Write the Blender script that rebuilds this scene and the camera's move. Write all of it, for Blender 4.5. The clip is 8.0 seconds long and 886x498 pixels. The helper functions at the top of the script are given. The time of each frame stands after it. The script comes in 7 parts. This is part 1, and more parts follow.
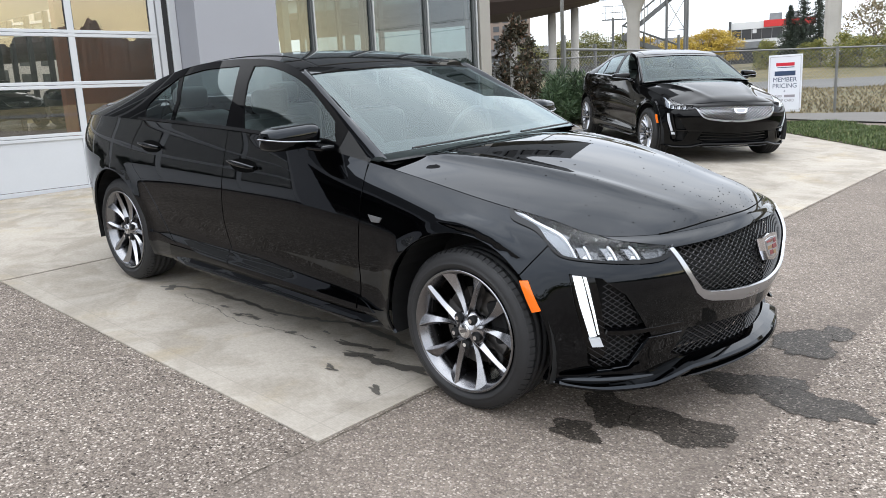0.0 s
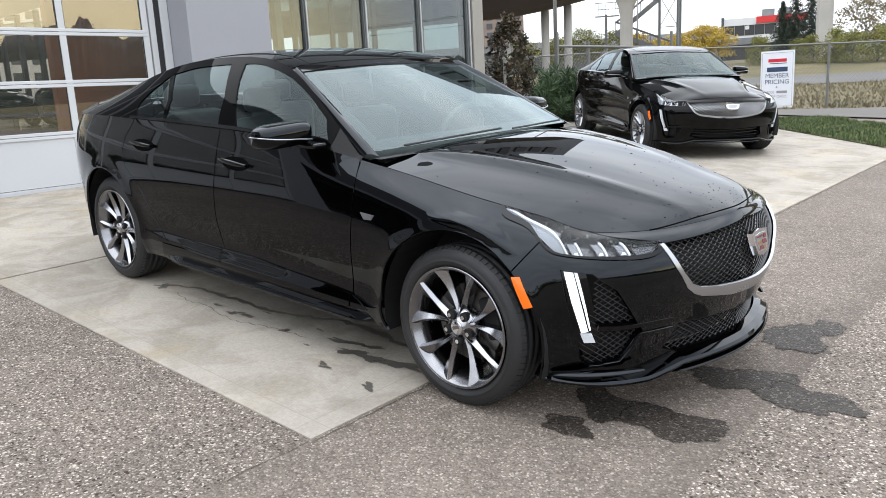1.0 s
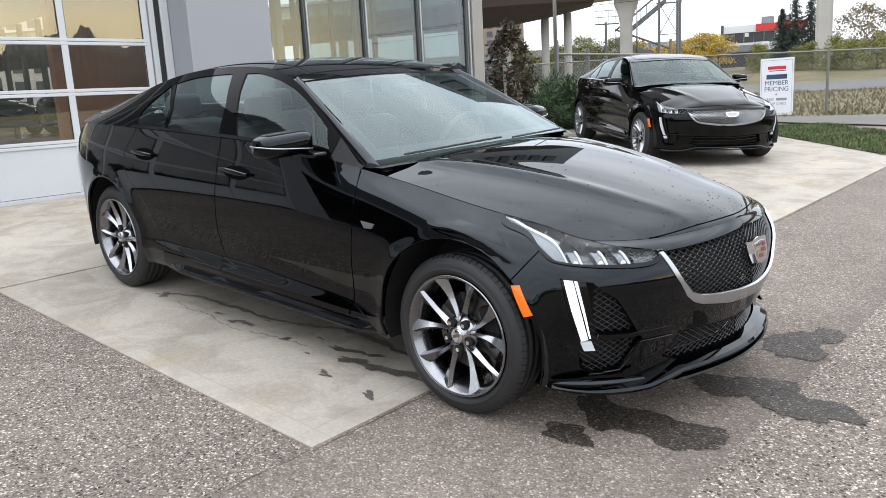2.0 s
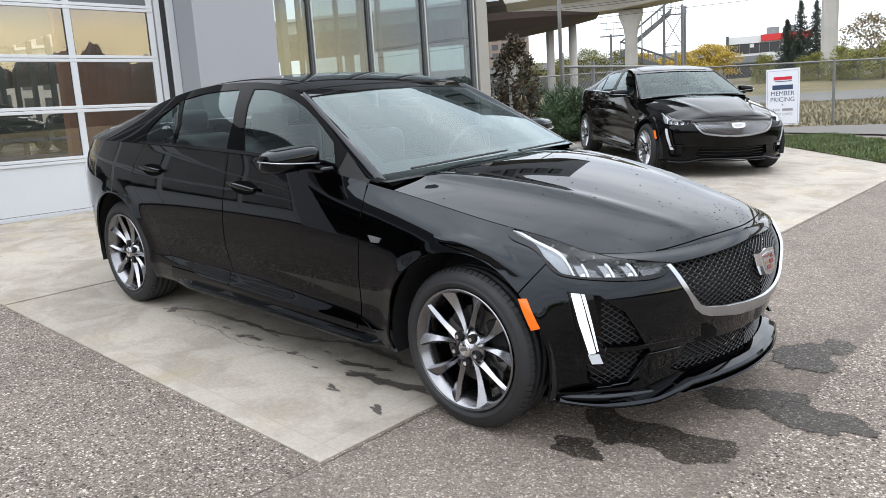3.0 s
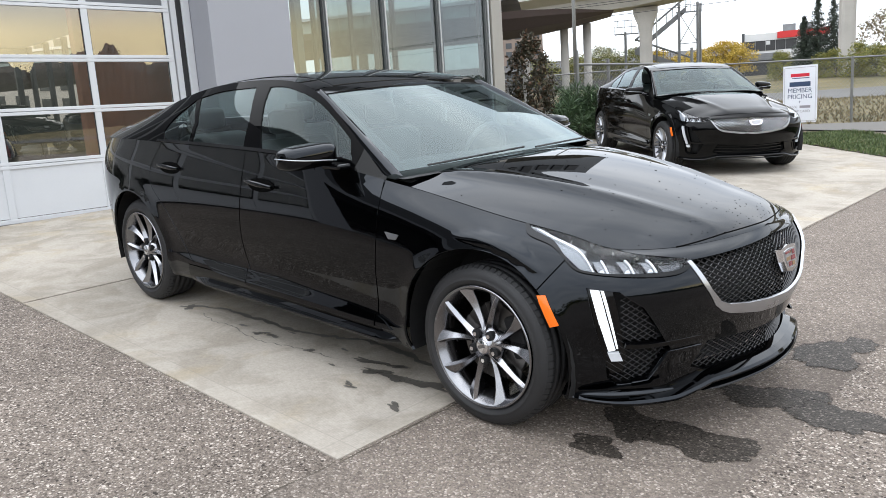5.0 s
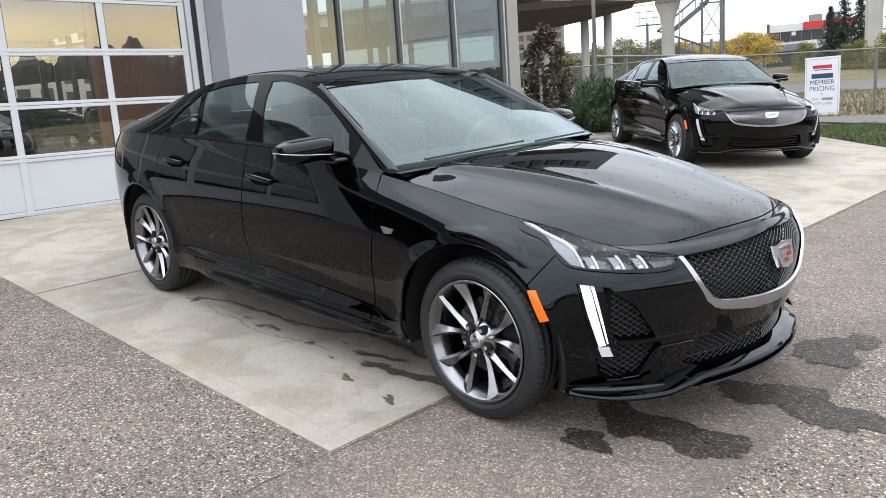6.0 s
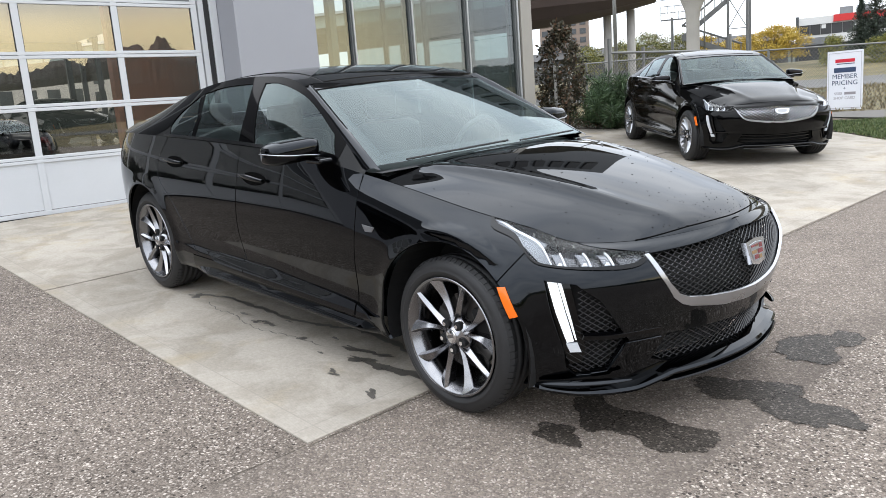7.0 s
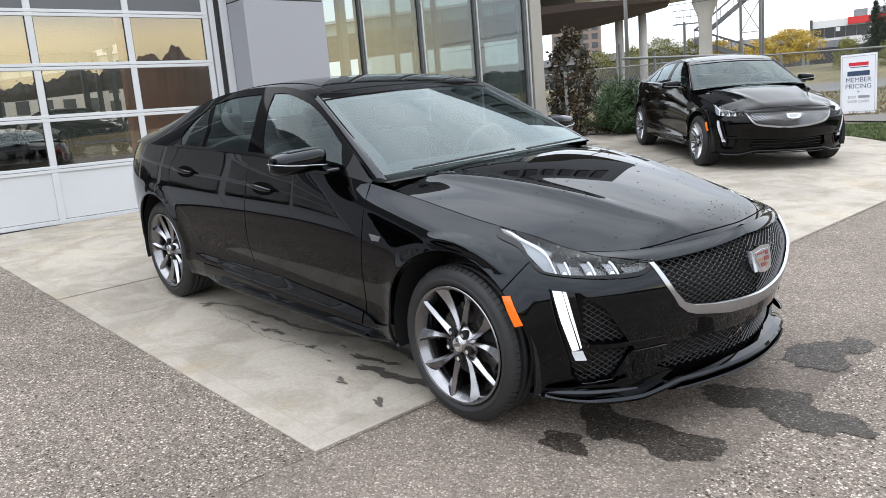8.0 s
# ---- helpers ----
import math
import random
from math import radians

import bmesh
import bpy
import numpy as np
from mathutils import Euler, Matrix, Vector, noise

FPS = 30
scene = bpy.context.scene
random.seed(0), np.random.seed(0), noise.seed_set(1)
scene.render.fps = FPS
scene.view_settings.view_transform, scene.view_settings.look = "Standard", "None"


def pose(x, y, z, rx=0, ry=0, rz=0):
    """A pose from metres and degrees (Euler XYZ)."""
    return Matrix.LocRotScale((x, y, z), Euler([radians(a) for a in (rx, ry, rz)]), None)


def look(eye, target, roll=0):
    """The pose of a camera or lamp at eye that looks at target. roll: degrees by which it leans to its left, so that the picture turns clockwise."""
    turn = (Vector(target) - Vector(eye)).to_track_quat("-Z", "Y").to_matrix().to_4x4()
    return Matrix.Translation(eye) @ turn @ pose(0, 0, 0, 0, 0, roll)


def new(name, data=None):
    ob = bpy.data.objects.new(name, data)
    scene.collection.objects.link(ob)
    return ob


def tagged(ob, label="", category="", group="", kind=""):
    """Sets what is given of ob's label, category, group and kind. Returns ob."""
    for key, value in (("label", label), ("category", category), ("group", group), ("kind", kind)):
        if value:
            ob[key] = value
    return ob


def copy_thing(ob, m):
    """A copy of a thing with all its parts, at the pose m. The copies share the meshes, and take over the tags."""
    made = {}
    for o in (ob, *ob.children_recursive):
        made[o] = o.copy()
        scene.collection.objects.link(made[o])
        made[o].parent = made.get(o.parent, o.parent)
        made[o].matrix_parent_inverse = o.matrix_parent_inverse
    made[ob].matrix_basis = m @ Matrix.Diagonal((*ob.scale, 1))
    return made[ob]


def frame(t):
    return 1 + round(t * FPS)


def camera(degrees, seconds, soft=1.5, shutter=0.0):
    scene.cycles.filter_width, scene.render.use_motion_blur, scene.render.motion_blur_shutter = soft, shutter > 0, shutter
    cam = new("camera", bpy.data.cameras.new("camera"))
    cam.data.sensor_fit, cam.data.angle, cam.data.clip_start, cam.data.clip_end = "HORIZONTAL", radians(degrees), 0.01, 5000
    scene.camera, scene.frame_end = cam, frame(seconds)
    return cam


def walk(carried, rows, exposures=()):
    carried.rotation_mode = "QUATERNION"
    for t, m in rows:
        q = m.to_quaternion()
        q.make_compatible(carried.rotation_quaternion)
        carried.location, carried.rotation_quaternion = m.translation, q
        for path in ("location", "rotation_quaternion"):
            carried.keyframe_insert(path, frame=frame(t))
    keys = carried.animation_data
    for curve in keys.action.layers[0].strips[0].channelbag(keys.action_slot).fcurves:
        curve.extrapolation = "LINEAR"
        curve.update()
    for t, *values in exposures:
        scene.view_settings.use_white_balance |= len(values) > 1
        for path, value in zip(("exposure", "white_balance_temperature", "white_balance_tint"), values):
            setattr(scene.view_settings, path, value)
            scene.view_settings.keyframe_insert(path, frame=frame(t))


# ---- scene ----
cam = camera(60.2, 8.0, 0.8)
PATH = [
    (0, (1.929, -3.094, 1.448), (0.619, -1.67, 0.945), -1.2),
    (0.5, (1.938, -3.095, 1.446), (0.633, -1.666, 0.938), -1.4),
    (1, (1.942, -3.093, 1.448), (0.643, -1.66, 0.938), -1.4),
    (2.5, (1.952, -3.101, 1.459), (0.642, -1.667, 0.984), -1.7),
    (3, (1.952, -3.101, 1.461), (0.631, -1.671, 1.002), -2.0),
    (3.5, (1.943, -3.103, 1.462), (0.609, -1.681, 1.016), -2.2),
    (4, (1.934, -3.101, 1.468), (0.59, -1.687, 1.027), -2.3),
    (4.5, (1.929, -3.098, 1.461), (0.582, -1.689, 1.013), -2.4),
    (5, (1.933, -3.104, 1.449), (0.586, -1.699, 0.989), -2.3),
    (6.5, (2.112, -2.978, 1.461), (0.705, -1.641, 0.979), -2.7),
    (7, (2.214, -2.939, 1.468), (0.786, -1.624, 0.986), -3.0),
    (7.5, (2.237, -2.93, 1.476), (0.793, -1.63, 1.001), -3.3),
    (8, (2.245, -2.926, 1.483), (0.792, -1.633, 1.018), -3.5),
]
# the forecourt falls away from the building: this turns the sloping plane's frame into the upright world
SLOPE = pose(0, 0, 0, 1.12, 3.21, 0)
walk(cam, [(t, SLOPE @ look(eye, target, roll)) for t, eye, target, roll in PATH])

# ---------------------------------------------------------------- sky and sun
world = bpy.data.worlds.new("overcast_sky")
scene.world = world
world.use_nodes = True
wt = world.node_tree
wt.nodes.clear()
w_out = wt.nodes.new("ShaderNodeOutputWorld")
w_bg = wt.nodes.new("ShaderNodeBackground")
w_bg.inputs["Strength"].default_value = 0.15
w_sky = wt.nodes.new("ShaderNodeTexSky")
w_sky.sky_type = "NISHITA"
w_sky.sun_disc = False
w_sky.sun_elevation = radians(32)
w_sky.sun_rotation = radians(215)
w_co = wt.nodes.new("ShaderNodeTexCoord")
w_map = wt.nodes.new("ShaderNodeMapping")
w_map.inputs["Scale"].default_value = (1.0, 1.0, 3.2)
w_n = wt.nodes.new("ShaderNodeTexNoise")
w_n.inputs["Scale"].default_value = 2.1
w_n.inputs["Detail"].default_value = 3.5
w_n.inputs["Roughness"].default_value = 0.55
w_ramp = wt.nodes.new("ShaderNodeValToRGB")
w_ramp.color_ramp.elements[0].position = 0.30
w_ramp.color_ramp.elements[0].color = (2.95, 3.25, 3.72, 1)
w_ramp.color_ramp.elements[1].position = 0.72
w_ramp.color_ramp.elements[1].color = (5.2, 5.35, 5.55, 1)
w_mix = wt.nodes.new("ShaderNodeMix")
w_mix.data_type = "RGBA"
w_mix.inputs["Factor"].default_value = 0.93
wt.links.new(w_co.outputs["Generated"], w_map.inputs["Vector"])
wt.links.new(w_map.outputs["Vector"], w_n.inputs["Vector"])
wt.links.new(w_n.outputs["Fac"], w_ramp.inputs["Fac"])
wt.links.new(w_sky.outputs["Color"], w_mix.inputs["A"])
# an overcast sky is several times as bright overhead as along the horizon
w_up = wt.nodes.new("ShaderNodeSeparateXYZ")
w_grad = wt.nodes.new("ShaderNodeMapRange")
w_grad.inputs["From Min"].default_value = 0.0
w_grad.inputs["From Max"].default_value = 1.0
w_grad.inputs["To Min"].default_value = 1.9
w_grad.inputs["To Max"].default_value = 3.75
w_cie = wt.nodes.new("ShaderNodeVectorMath")
w_cie.operation = "SCALE"
wt.links.new(w_co.outputs["Generated"], w_up.inputs["Vector"])
wt.links.new(w_up.outputs["Z"], w_grad.inputs["Value"])
wt.links.new(w_ramp.outputs["Color"], w_cie.inputs[0])
wt.links.new(w_grad.outputs["Result"], w_cie.inputs["Scale"])
wt.links.new(w_cie.outputs["Vector"], w_mix.inputs["B"])
# the cloud deck glows gold low down on the sunny side
w_dot = wt.nodes.new("ShaderNodeVectorMath")
w_dot.operation = "DOT_PRODUCT"
w_dot.inputs[1].default_value = (0.95, 0.31, 0.0)
w_side = wt.nodes.new("ShaderNodeMapRange")
w_side.interpolation_type = "SMOOTHSTEP"
w_side.inputs["From Min"].default_value = 0.86
w_side.inputs["From Max"].default_value = 0.95
w_sep = wt.nodes.new("ShaderNodeSeparateXYZ")
w_low = wt.nodes.new("ShaderNodeMapRange")
w_low.interpolation_type = "SMOOTHSTEP"
w_low.inputs["From Min"].default_value = 0.165
w_low.inputs["From Max"].default_value = 0.105
w_mul = wt.nodes.new("ShaderNodeMath")
w_mul.operation = "MULTIPLY"
w_gold = wt.nodes.new("ShaderNodeMix")
w_gold.data_type = "RGBA"
w_gold.blend_type = "MULTIPLY"
w_gold.clamp_result = False
w_gold.inputs["B"].default_value = (1.62, 1.33, 0.80, 1)
wt.links.new(w_co.outputs["Generated"], w_dot.inputs[0])
wt.links.new(w_dot.outputs["Value"], w_side.inputs["Value"])
wt.links.new(w_co.outputs["Generated"], w_sep.inputs["Vector"])
wt.links.new(w_sep.outputs["Z"], w_low.inputs["Value"])
wt.links.new(w_side.outputs["Result"], w_mul.inputs[0])
wt.links.new(w_low.outputs["Result"], w_mul.inputs[1])
wt.links.new(w_mul.outputs["Value"], w_gold.inputs["Factor"])
wt.links.new(w_mix.outputs["Result"], w_gold.inputs["A"])
wt.links.new(w_gold.outputs["Result"], w_bg.inputs["Color"])
wt.links.new(w_bg.outputs["Background"], w_out.inputs["Surface"])

sun = new("sun", bpy.data.lights.new("sun", "SUN"))
sun.data.energy = 0.4
sun.data.angle = radians(100)
sun.data.color = (1.0, 0.98, 0.95)
sun.matrix_world = look((0, 0, 30), (0 + math.sin(radians(215)) * -17, 0 + math.cos(radians(215)) * -17, 0))
scene.view_settings.exposure = 0.52

# ---------------------------------------------------------------- materials
def material(name, color, rough=0.5, metal=0.0, spec=0.5, coat=0.0):
    m = bpy.data.materials.new(name)
    m.use_nodes = True
    b = m.node_tree.nodes["Principled BSDF"]
    b.inputs["Base Color"].default_value = (*color, 1)
    b.inputs["Roughness"].default_value = rough
    b.inputs["Metallic"].default_value = metal
    b.inputs["Specular IOR Level"].default_value = spec
    b.inputs["Coat Weight"].default_value = coat
    b.inputs["Coat Roughness"].default_value = 0.02
    return m


def node(m, kind, **values):
    n = m.node_tree.nodes.new(kind)
    for key, value in values.items():
        n.inputs[key.replace("_", " ")].default_value = value
    return n


def link(m, a, b):
    m.node_tree.links.new(a, b)


def bsdf(m):
    return m.node_tree.nodes["Principled BSDF"]


def coords(m, scale=(1, 1, 1), world_space=True):
    """Vector in metres: the object's own (or the place's) coordinates."""
    if world_space:
        v = m.node_tree.nodes.new("ShaderNodeNewGeometry").outputs["Position"]
    else:
        v = m.node_tree.nodes.new("ShaderNodeTexCoord").outputs["Object"]
    mp = m.node_tree.nodes.new("ShaderNodeMapping")
    mp.inputs["Scale"].default_value = scale
    link(m, v, mp.inputs["Vector"])
    return mp.outputs["Vector"]


def ramp(m, fac, stops):
    r = m.node_tree.nodes.new("ShaderNodeValToRGB")
    while len(r.color_ramp.elements) < len(stops):
        r.color_ramp.elements.new(0.5)
    for e, (p, c) in zip(r.color_ramp.elements, stops):
        e.position = p
        e.color = (*c, 1) if len(c) == 3 else c
    link(m, fac, r.inputs["Fac"])
    return r.outputs["Color"]


def noise_fac(m, vec, scale, detail=4.0, rough=0.55, distortion=0.0):
    n = node(m, "ShaderNodeTexNoise", Scale=scale, Detail=detail, Roughness=rough, Distortion=distortion)
    link(m, vec, n.inputs["Vector"])
    return n.outputs["Fac"]


def blend(m, fac, a, b, mode="MIX"):
    n = m.node_tree.nodes.new("ShaderNodeMix")
    n.data_type = "RGBA"
    n.blend_type = mode
    for value, sock in ((fac, n.inputs["Factor"]), (a, n.inputs["A"]), (b, n.inputs["B"])):
        if isinstance(value, (int, float)):
            sock.default_value = value
        elif isinstance(value, tuple):
            sock.default_value = (*value, 1)
        else:
            link(m, value, sock)
    return n.outputs["Result"]


def maths(m, op, a, b=0.0):
    n = m.node_tree.nodes.new("ShaderNodeMath")
    n.operation = op
    for value, sock in ((a, n.inputs[0]), (b, n.inputs[1])):
        if isinstance(value, (int, float)):
            sock.default_value = value
        else:
            link(m, value, sock)
    return n.outputs[0]


def bump(m, height, strength=0.3, distance=0.01):
    n = node(m, "ShaderNodeBump", Strength=strength, Distance=distance)
    link(m, height, n.inputs["Height"])
    link(m, n.outputs["Normal"], bsdf(m).inputs["Normal"])


def speckled(name, color, amount=0.12, scale=3.0, fine=60.0, rough=0.5, bumpy=0.0, metal=0.0, spec=0.5):
    """A surface with broad unevenness and fine grain around one base colour."""
    m = material(name, color, rough, metal, spec)
    v = coords(m, world_space=False)
    broad = noise_fac(m, v, scale, 5)
    grain = noise_fac(m, v, fine, 3)
    lo = tuple(c * (1 - amount) for c in color)
    hi = tuple(min(1, c * (1 + amount)) for c in color)
    c1 = ramp(m, broad, [(0.3, lo), (0.7, hi)])
    c2 = ramp(m, grain, [(0.3, (1 - amount / 2,) * 3), (0.7, (1, 1, 1))])
    link(m, blend(m, 1.0, c1, c2, "MULTIPLY"), bsdf(m).inputs["Base Color"])
    r = ramp(m, broad, [(0.3, (max(0, rough - 0.08),) * 3), (0.7, (min(1, rough + 0.08),) * 3)])
    link(m, r, bsdf(m).inputs["Roughness"])
    if bumpy:
        bump(m, grain, bumpy, 0.004)
    return m


def glass(name, tint=(1, 1, 1), rough=0.0, clear=0.9, f0=0.05, shine=(1, 1, 1)):
    """Thin pane: mirror on the glancing side, see-through straight on."""
    m = bpy.data.materials.new(name)
    m.use_nodes = True
    m.node_tree.nodes.clear()
    out = m.node_tree.nodes.new("ShaderNodeOutputMaterial")
    tr = node(m, "ShaderNodeBsdfTransparent", Color=(*[c * clear for c in tint], 1))
    gl = node(m, "ShaderNodeBsdfGlossy", Color=(*shine, 1), Roughness=rough)
    lw = node(m, "ShaderNodeLayerWeight", Blend=0.5)
    fr = maths(m, "ADD", maths(m, "MULTIPLY", maths(m, "POWER", lw.outputs["Facing"], 5.0), 1 - f0), f0)
    mx = m.node_tree.nodes.new("ShaderNodeMixShader")
    link(m, fr, mx.inputs["Fac"])
    link(m, tr.outputs["BSDF"], mx.inputs[1])
    link(m, gl.outputs["BSDF"], mx.inputs[2])
    link(m, mx.outputs["Shader"], out.inputs["Surface"])
    return m


M_PAINT = material("black_car_paint", (0.0003, 0.0003, 0.0004), 0.02, 0.0, 0.37)
bsdf(M_PAINT).inputs["Specular Tint"].default_value = (0.85, 0.91, 1.0, 1)
M_PANEL = speckled("grey_metal_cladding", (0.268, 0.272, 0.295), 0.03, 0.8, 40, 0.45)
M_WHITE = speckled("white_enamel", (0.51, 0.52, 0.535), 0.03, 1.2, 40, 0.35)
M_BEIGE = speckled("beige_aluminium", (0.29, 0.27, 0.235), 0.05, 1.5, 40, 0.4)
M_ALU = speckled("grey_aluminium", (0.40, 0.41, 0.41), 0.05, 1.5, 40, 0.35, metal=0.6)
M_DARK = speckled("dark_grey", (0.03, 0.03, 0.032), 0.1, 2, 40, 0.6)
M_CONC = speckled("plain_concrete", (0.30, 0.29, 0.27), 0.1, 1.2, 30, 0.85, 0.2)
M_GLASS = glass("clear_glass", (0.93, 0.97, 0.96))

# ---------------------------------------------------------------- mesh helpers
def mesh_of(name, bm, mat, smooth=False):
    me = bpy.data.meshes.new(name)
    bm.normal_update()
    bm.to_mesh(me)
    bm.free()
    for mm in (mat if isinstance(mat, (list, tuple)) else [mat]):
        me.materials.append(mm)
    if smooth:
        me.polygons.foreach_set("use_smooth", [True] * len(me.polygons))
    return me


def part(name, bm, mat, parent=None, label="", smooth=False):
    ob = new(name, mesh_of(name, bm, mat, smooth))
    if parent is not None:
        ob.parent = parent
    if label:
        ob["label"] = label
    return ob


def thing(name, label, category, m=None, group="", kind=""):
    ob = new(name)
    ob.empty_display_size = 0.1
    if m is not None:
        ob.matrix_basis = m
    return tagged(ob, label, category, group, kind)


def box(bm, x0, y0, z0, x1, y1, z1, bevel=0.0):
    r = bmesh.ops.create_cube(bm, size=1.0)
    vs = r["verts"]
    for v in vs:
        v.co = Vector(((x0 + x1) / 2 + v.co.x * (x1 - x0), (y0 + y1) / 2 + v.co.y * (y1 - y0), (z0 + z1) / 2 + v.co.z * (z1 - z0)))
    if bevel:
        es = list({e for v in vs for e in v.link_edges})
        bmesh.ops.bevel(bm, geom=es, offset=bevel, segments=2, affect="EDGES", profile=0.5)
    return bm


def boxed(*a, **k):
    return box(bmesh.new(), *a, **k)


def tube(bm, a, b, r0, r1=None, seg=12, caps=True):
    """A round bar from a to b."""
    a, b = Vector(a), Vector(b)
    r1 = r0 if r1 is None else r1
    d = b - a
    q = d.to_track_quat("Z", "Y").to_matrix().to_4x4()
    bmesh.ops.create_cone(bm, cap_ends=caps, segments=seg, radius1=r0, radius2=r1, depth=d.length, matrix=Matrix.Translation((a + b) / 2) @ q)
    return bm


def sweep(bm, pts, r, seg=8):
    """A bent round bar in one skin."""
    rows = []
    for i, p in enumerate(pts):
        d = (Vector(pts[min(i + 1, len(pts) - 1)]) - Vector(pts[max(i - 1, 0)])).normalized()
        a = d.cross(Vector((0.13, 0.21, 1.0))).normalized()
        b = d.cross(a)
        rows.append([Vector(p) + (a * math.cos(t) + b * math.sin(t)) * r for t in np.linspace(0, 2 * math.pi, seg, endpoint=False)])
    quads(bm, rows, False, True)
    bm.faces.new([bm.verts.new(v) for v in rows[0]])
    bm.faces.new([bm.verts.new(v) for v in rows[-1]])
    bmesh.ops.recalc_face_normals(bm, faces=bm.faces)
    return bm


def quads(bm, grid, closed_u=False, closed_v=False):
    """Faces over a grid of points [i][j]."""
    vs = [[bm.verts.new(p) for p in row] for row in grid]
    ni, nj = len(vs), len(vs[0])
    for i in range(ni if closed_u else ni - 1):
        for j in range(nj if closed_v else nj - 1):
            bm.faces.new((vs[i][j], vs[(i + 1) % ni][j], vs[(i + 1) % ni][(j + 1) % nj], vs[i][(j + 1) % nj]))
    return vs


# the near ground is one sloping plane; past the slab it levels out to the fence and then climbs to the road and the railway
RISE = [(11, 0.40), (18, 0.27), (23, 0.40), (28, 0.68), (40, 1.08), (50, 1.82), (60, 2.35), (150, 3.0), (900, 3.0)]


def gz(x, y):
    base = -0.05609 * min(max(x, -7.0), 14.0) + 0.01958 * min(max(y, -20.0), 11.0)
    if y <= 11:
        return base
    far = float(np.interp(y, [r[0] for r in RISE], [r[1] for r in RISE]))
    w = min(1.0, (y - 11) / 7.0)
    w = w * w * (3 - 2 * w)
    return base * (1 - w) + far * w

# ---------------------------------------------------------------- ground
def asphalt_material(name, lo, mid, hi, wet=False):
    m = material(name, mid, 0.85, 0.0, 0.12)
    v = coords(m)
    vo = m.node_tree.nodes.new("ShaderNodeTexVoronoi")
    vo.inputs["Scale"].default_value = 130
    vo.inputs["Randomness"].default_value = 1.0
    link(m, v, vo.inputs["Vector"])
    sep = m.node_tree.nodes.new("ShaderNodeSeparateColor")
    link(m, vo.outputs["Color"], sep.inputs["Color"])
    stone = ramp(m, sep.outputs["Red"], [(0.0, lo), (0.45, mid), (0.80, mid), (0.90, hi), (1.0, tuple(min(0.9, c * 1.5) for c in hi))])
    edge = ramp(m, vo.outputs["Distance"], [(0.25, (1, 1, 1)), (0.75, (0.70, 0.69, 0.68))])
    c = blend(m, 1.0, stone, edge, "MULTIPLY")
    vo2 = m.node_tree.nodes.new("ShaderNodeTexVoronoi")
    vo2.inputs["Scale"].default_value = 60
    link(m, v, vo2.inputs["Vector"])
    sep2 = m.node_tree.nodes.new("ShaderNodeSeparateColor")
    link(m, vo2.outputs["Color"], sep2.inputs["Color"])
    pick = maths(m, "MULTIPLY", maths(m, "GREATER_THAN", sep2.outputs["Green"], 0.88), maths(m, "LESS_THAN", vo2.outputs["Distance"], 0.36))
    if not wet:
        # a later strip of finer, darker asphalt runs along the slab's front edge
        px = m.node_tree.nodes.new("ShaderNodeSeparateXYZ")
        link(m, v, px.inputs["Vector"])
        wob = maths(m, "MULTIPLY", maths(m, "SUBTRACT", noise_fac(m, v, 5.0, 4, 0.6), 0.5), 0.09)
        ex = maths(m, "ADD", px.outputs["X"], wob)
        strip = maths(m, "MULTIPLY", maths(m, "GREATER_THAN", ex, -0.235), maths(m, "LESS_THAN", ex, 1.01))
        pick = maths(m, "MULTIPLY", pick, maths(m, "SUBTRACT", 1.0, maths(m, "MULTIPLY", strip, 0.72)))
        c = blend(m, maths(m, "MULTIPLY", strip, 0.32), c, tuple(x * 0.80 for x in mid))
        seam = node(m, "ShaderNodeMapRange")
        seam.interpolation_type = "SMOOTHSTEP"
        seam.inputs["From Min"].default_value = 0.70
        seam.inputs["From Max"].default_value = 1.0
        link(m, ex, seam.inputs["Value"])
        c = blend(m, maths(m, "MULTIPLY", maths(m, "MULTIPLY", strip, seam.outputs["Result"]), 0.40), c, lo)
    c = blend(m, pick, c, tuple(min(0.9, x * (1.45 if wet else 1.35)) for x in hi))
    fine_px = noise_fac(m, v, 34, 3, 0.6)
    dark_pick = maths(m, "MULTIPLY", maths(m, "LESS_THAN", sep2.outputs["Green"], 0.08), maths(m, "LESS_THAN", vo2.outputs["Distance"], 0.42))
    if not wet:
        dark_pick = maths(m, "MULTIPLY", dark_pick, maths(m, "SUBTRACT", 1.0, maths(m, "MULTIPLY", strip, 0.85)))
    c = blend(m, dark_pick, c, tuple(x * 0.55 for x in lo))
    c = blend(m, 1.0, c, ramp(m, fine_px, [(0.32, (0.84, 0.84, 0.84)), (0.68, (1.08, 1.08, 1.08))]), "MULTIPLY")
    broad = ramp(m, noise_fac(m, v, 0.7, 5, 0.6), [(0.3, (0.78, 0.77, 0.76)), (0.7, (1.08, 1.07, 1.05))])
    c = blend(m, 1.0, c, broad, "MULTIPLY")
    mott = ramp(m, noise_fac(m, v, 6.0, 4, 0.6), [(0.3, (0.88, 0.88, 0.88)), (0.7, (1.05, 1.05, 1.05))])
    c = blend(m, 1.0, c, mott, "MULTIPLY")
    link(m, c, bsdf(m).inputs["Base Color"])
    h = blend(m, 0.5, vo.outputs["Distance"], vo2.outputs["Distance"])
    bump(m, h, 0.9 if not wet else 0.4, -0.006)
    bsdf(m).inputs["Roughness"].default_value = 0.85 if not wet else 0.6
    return m


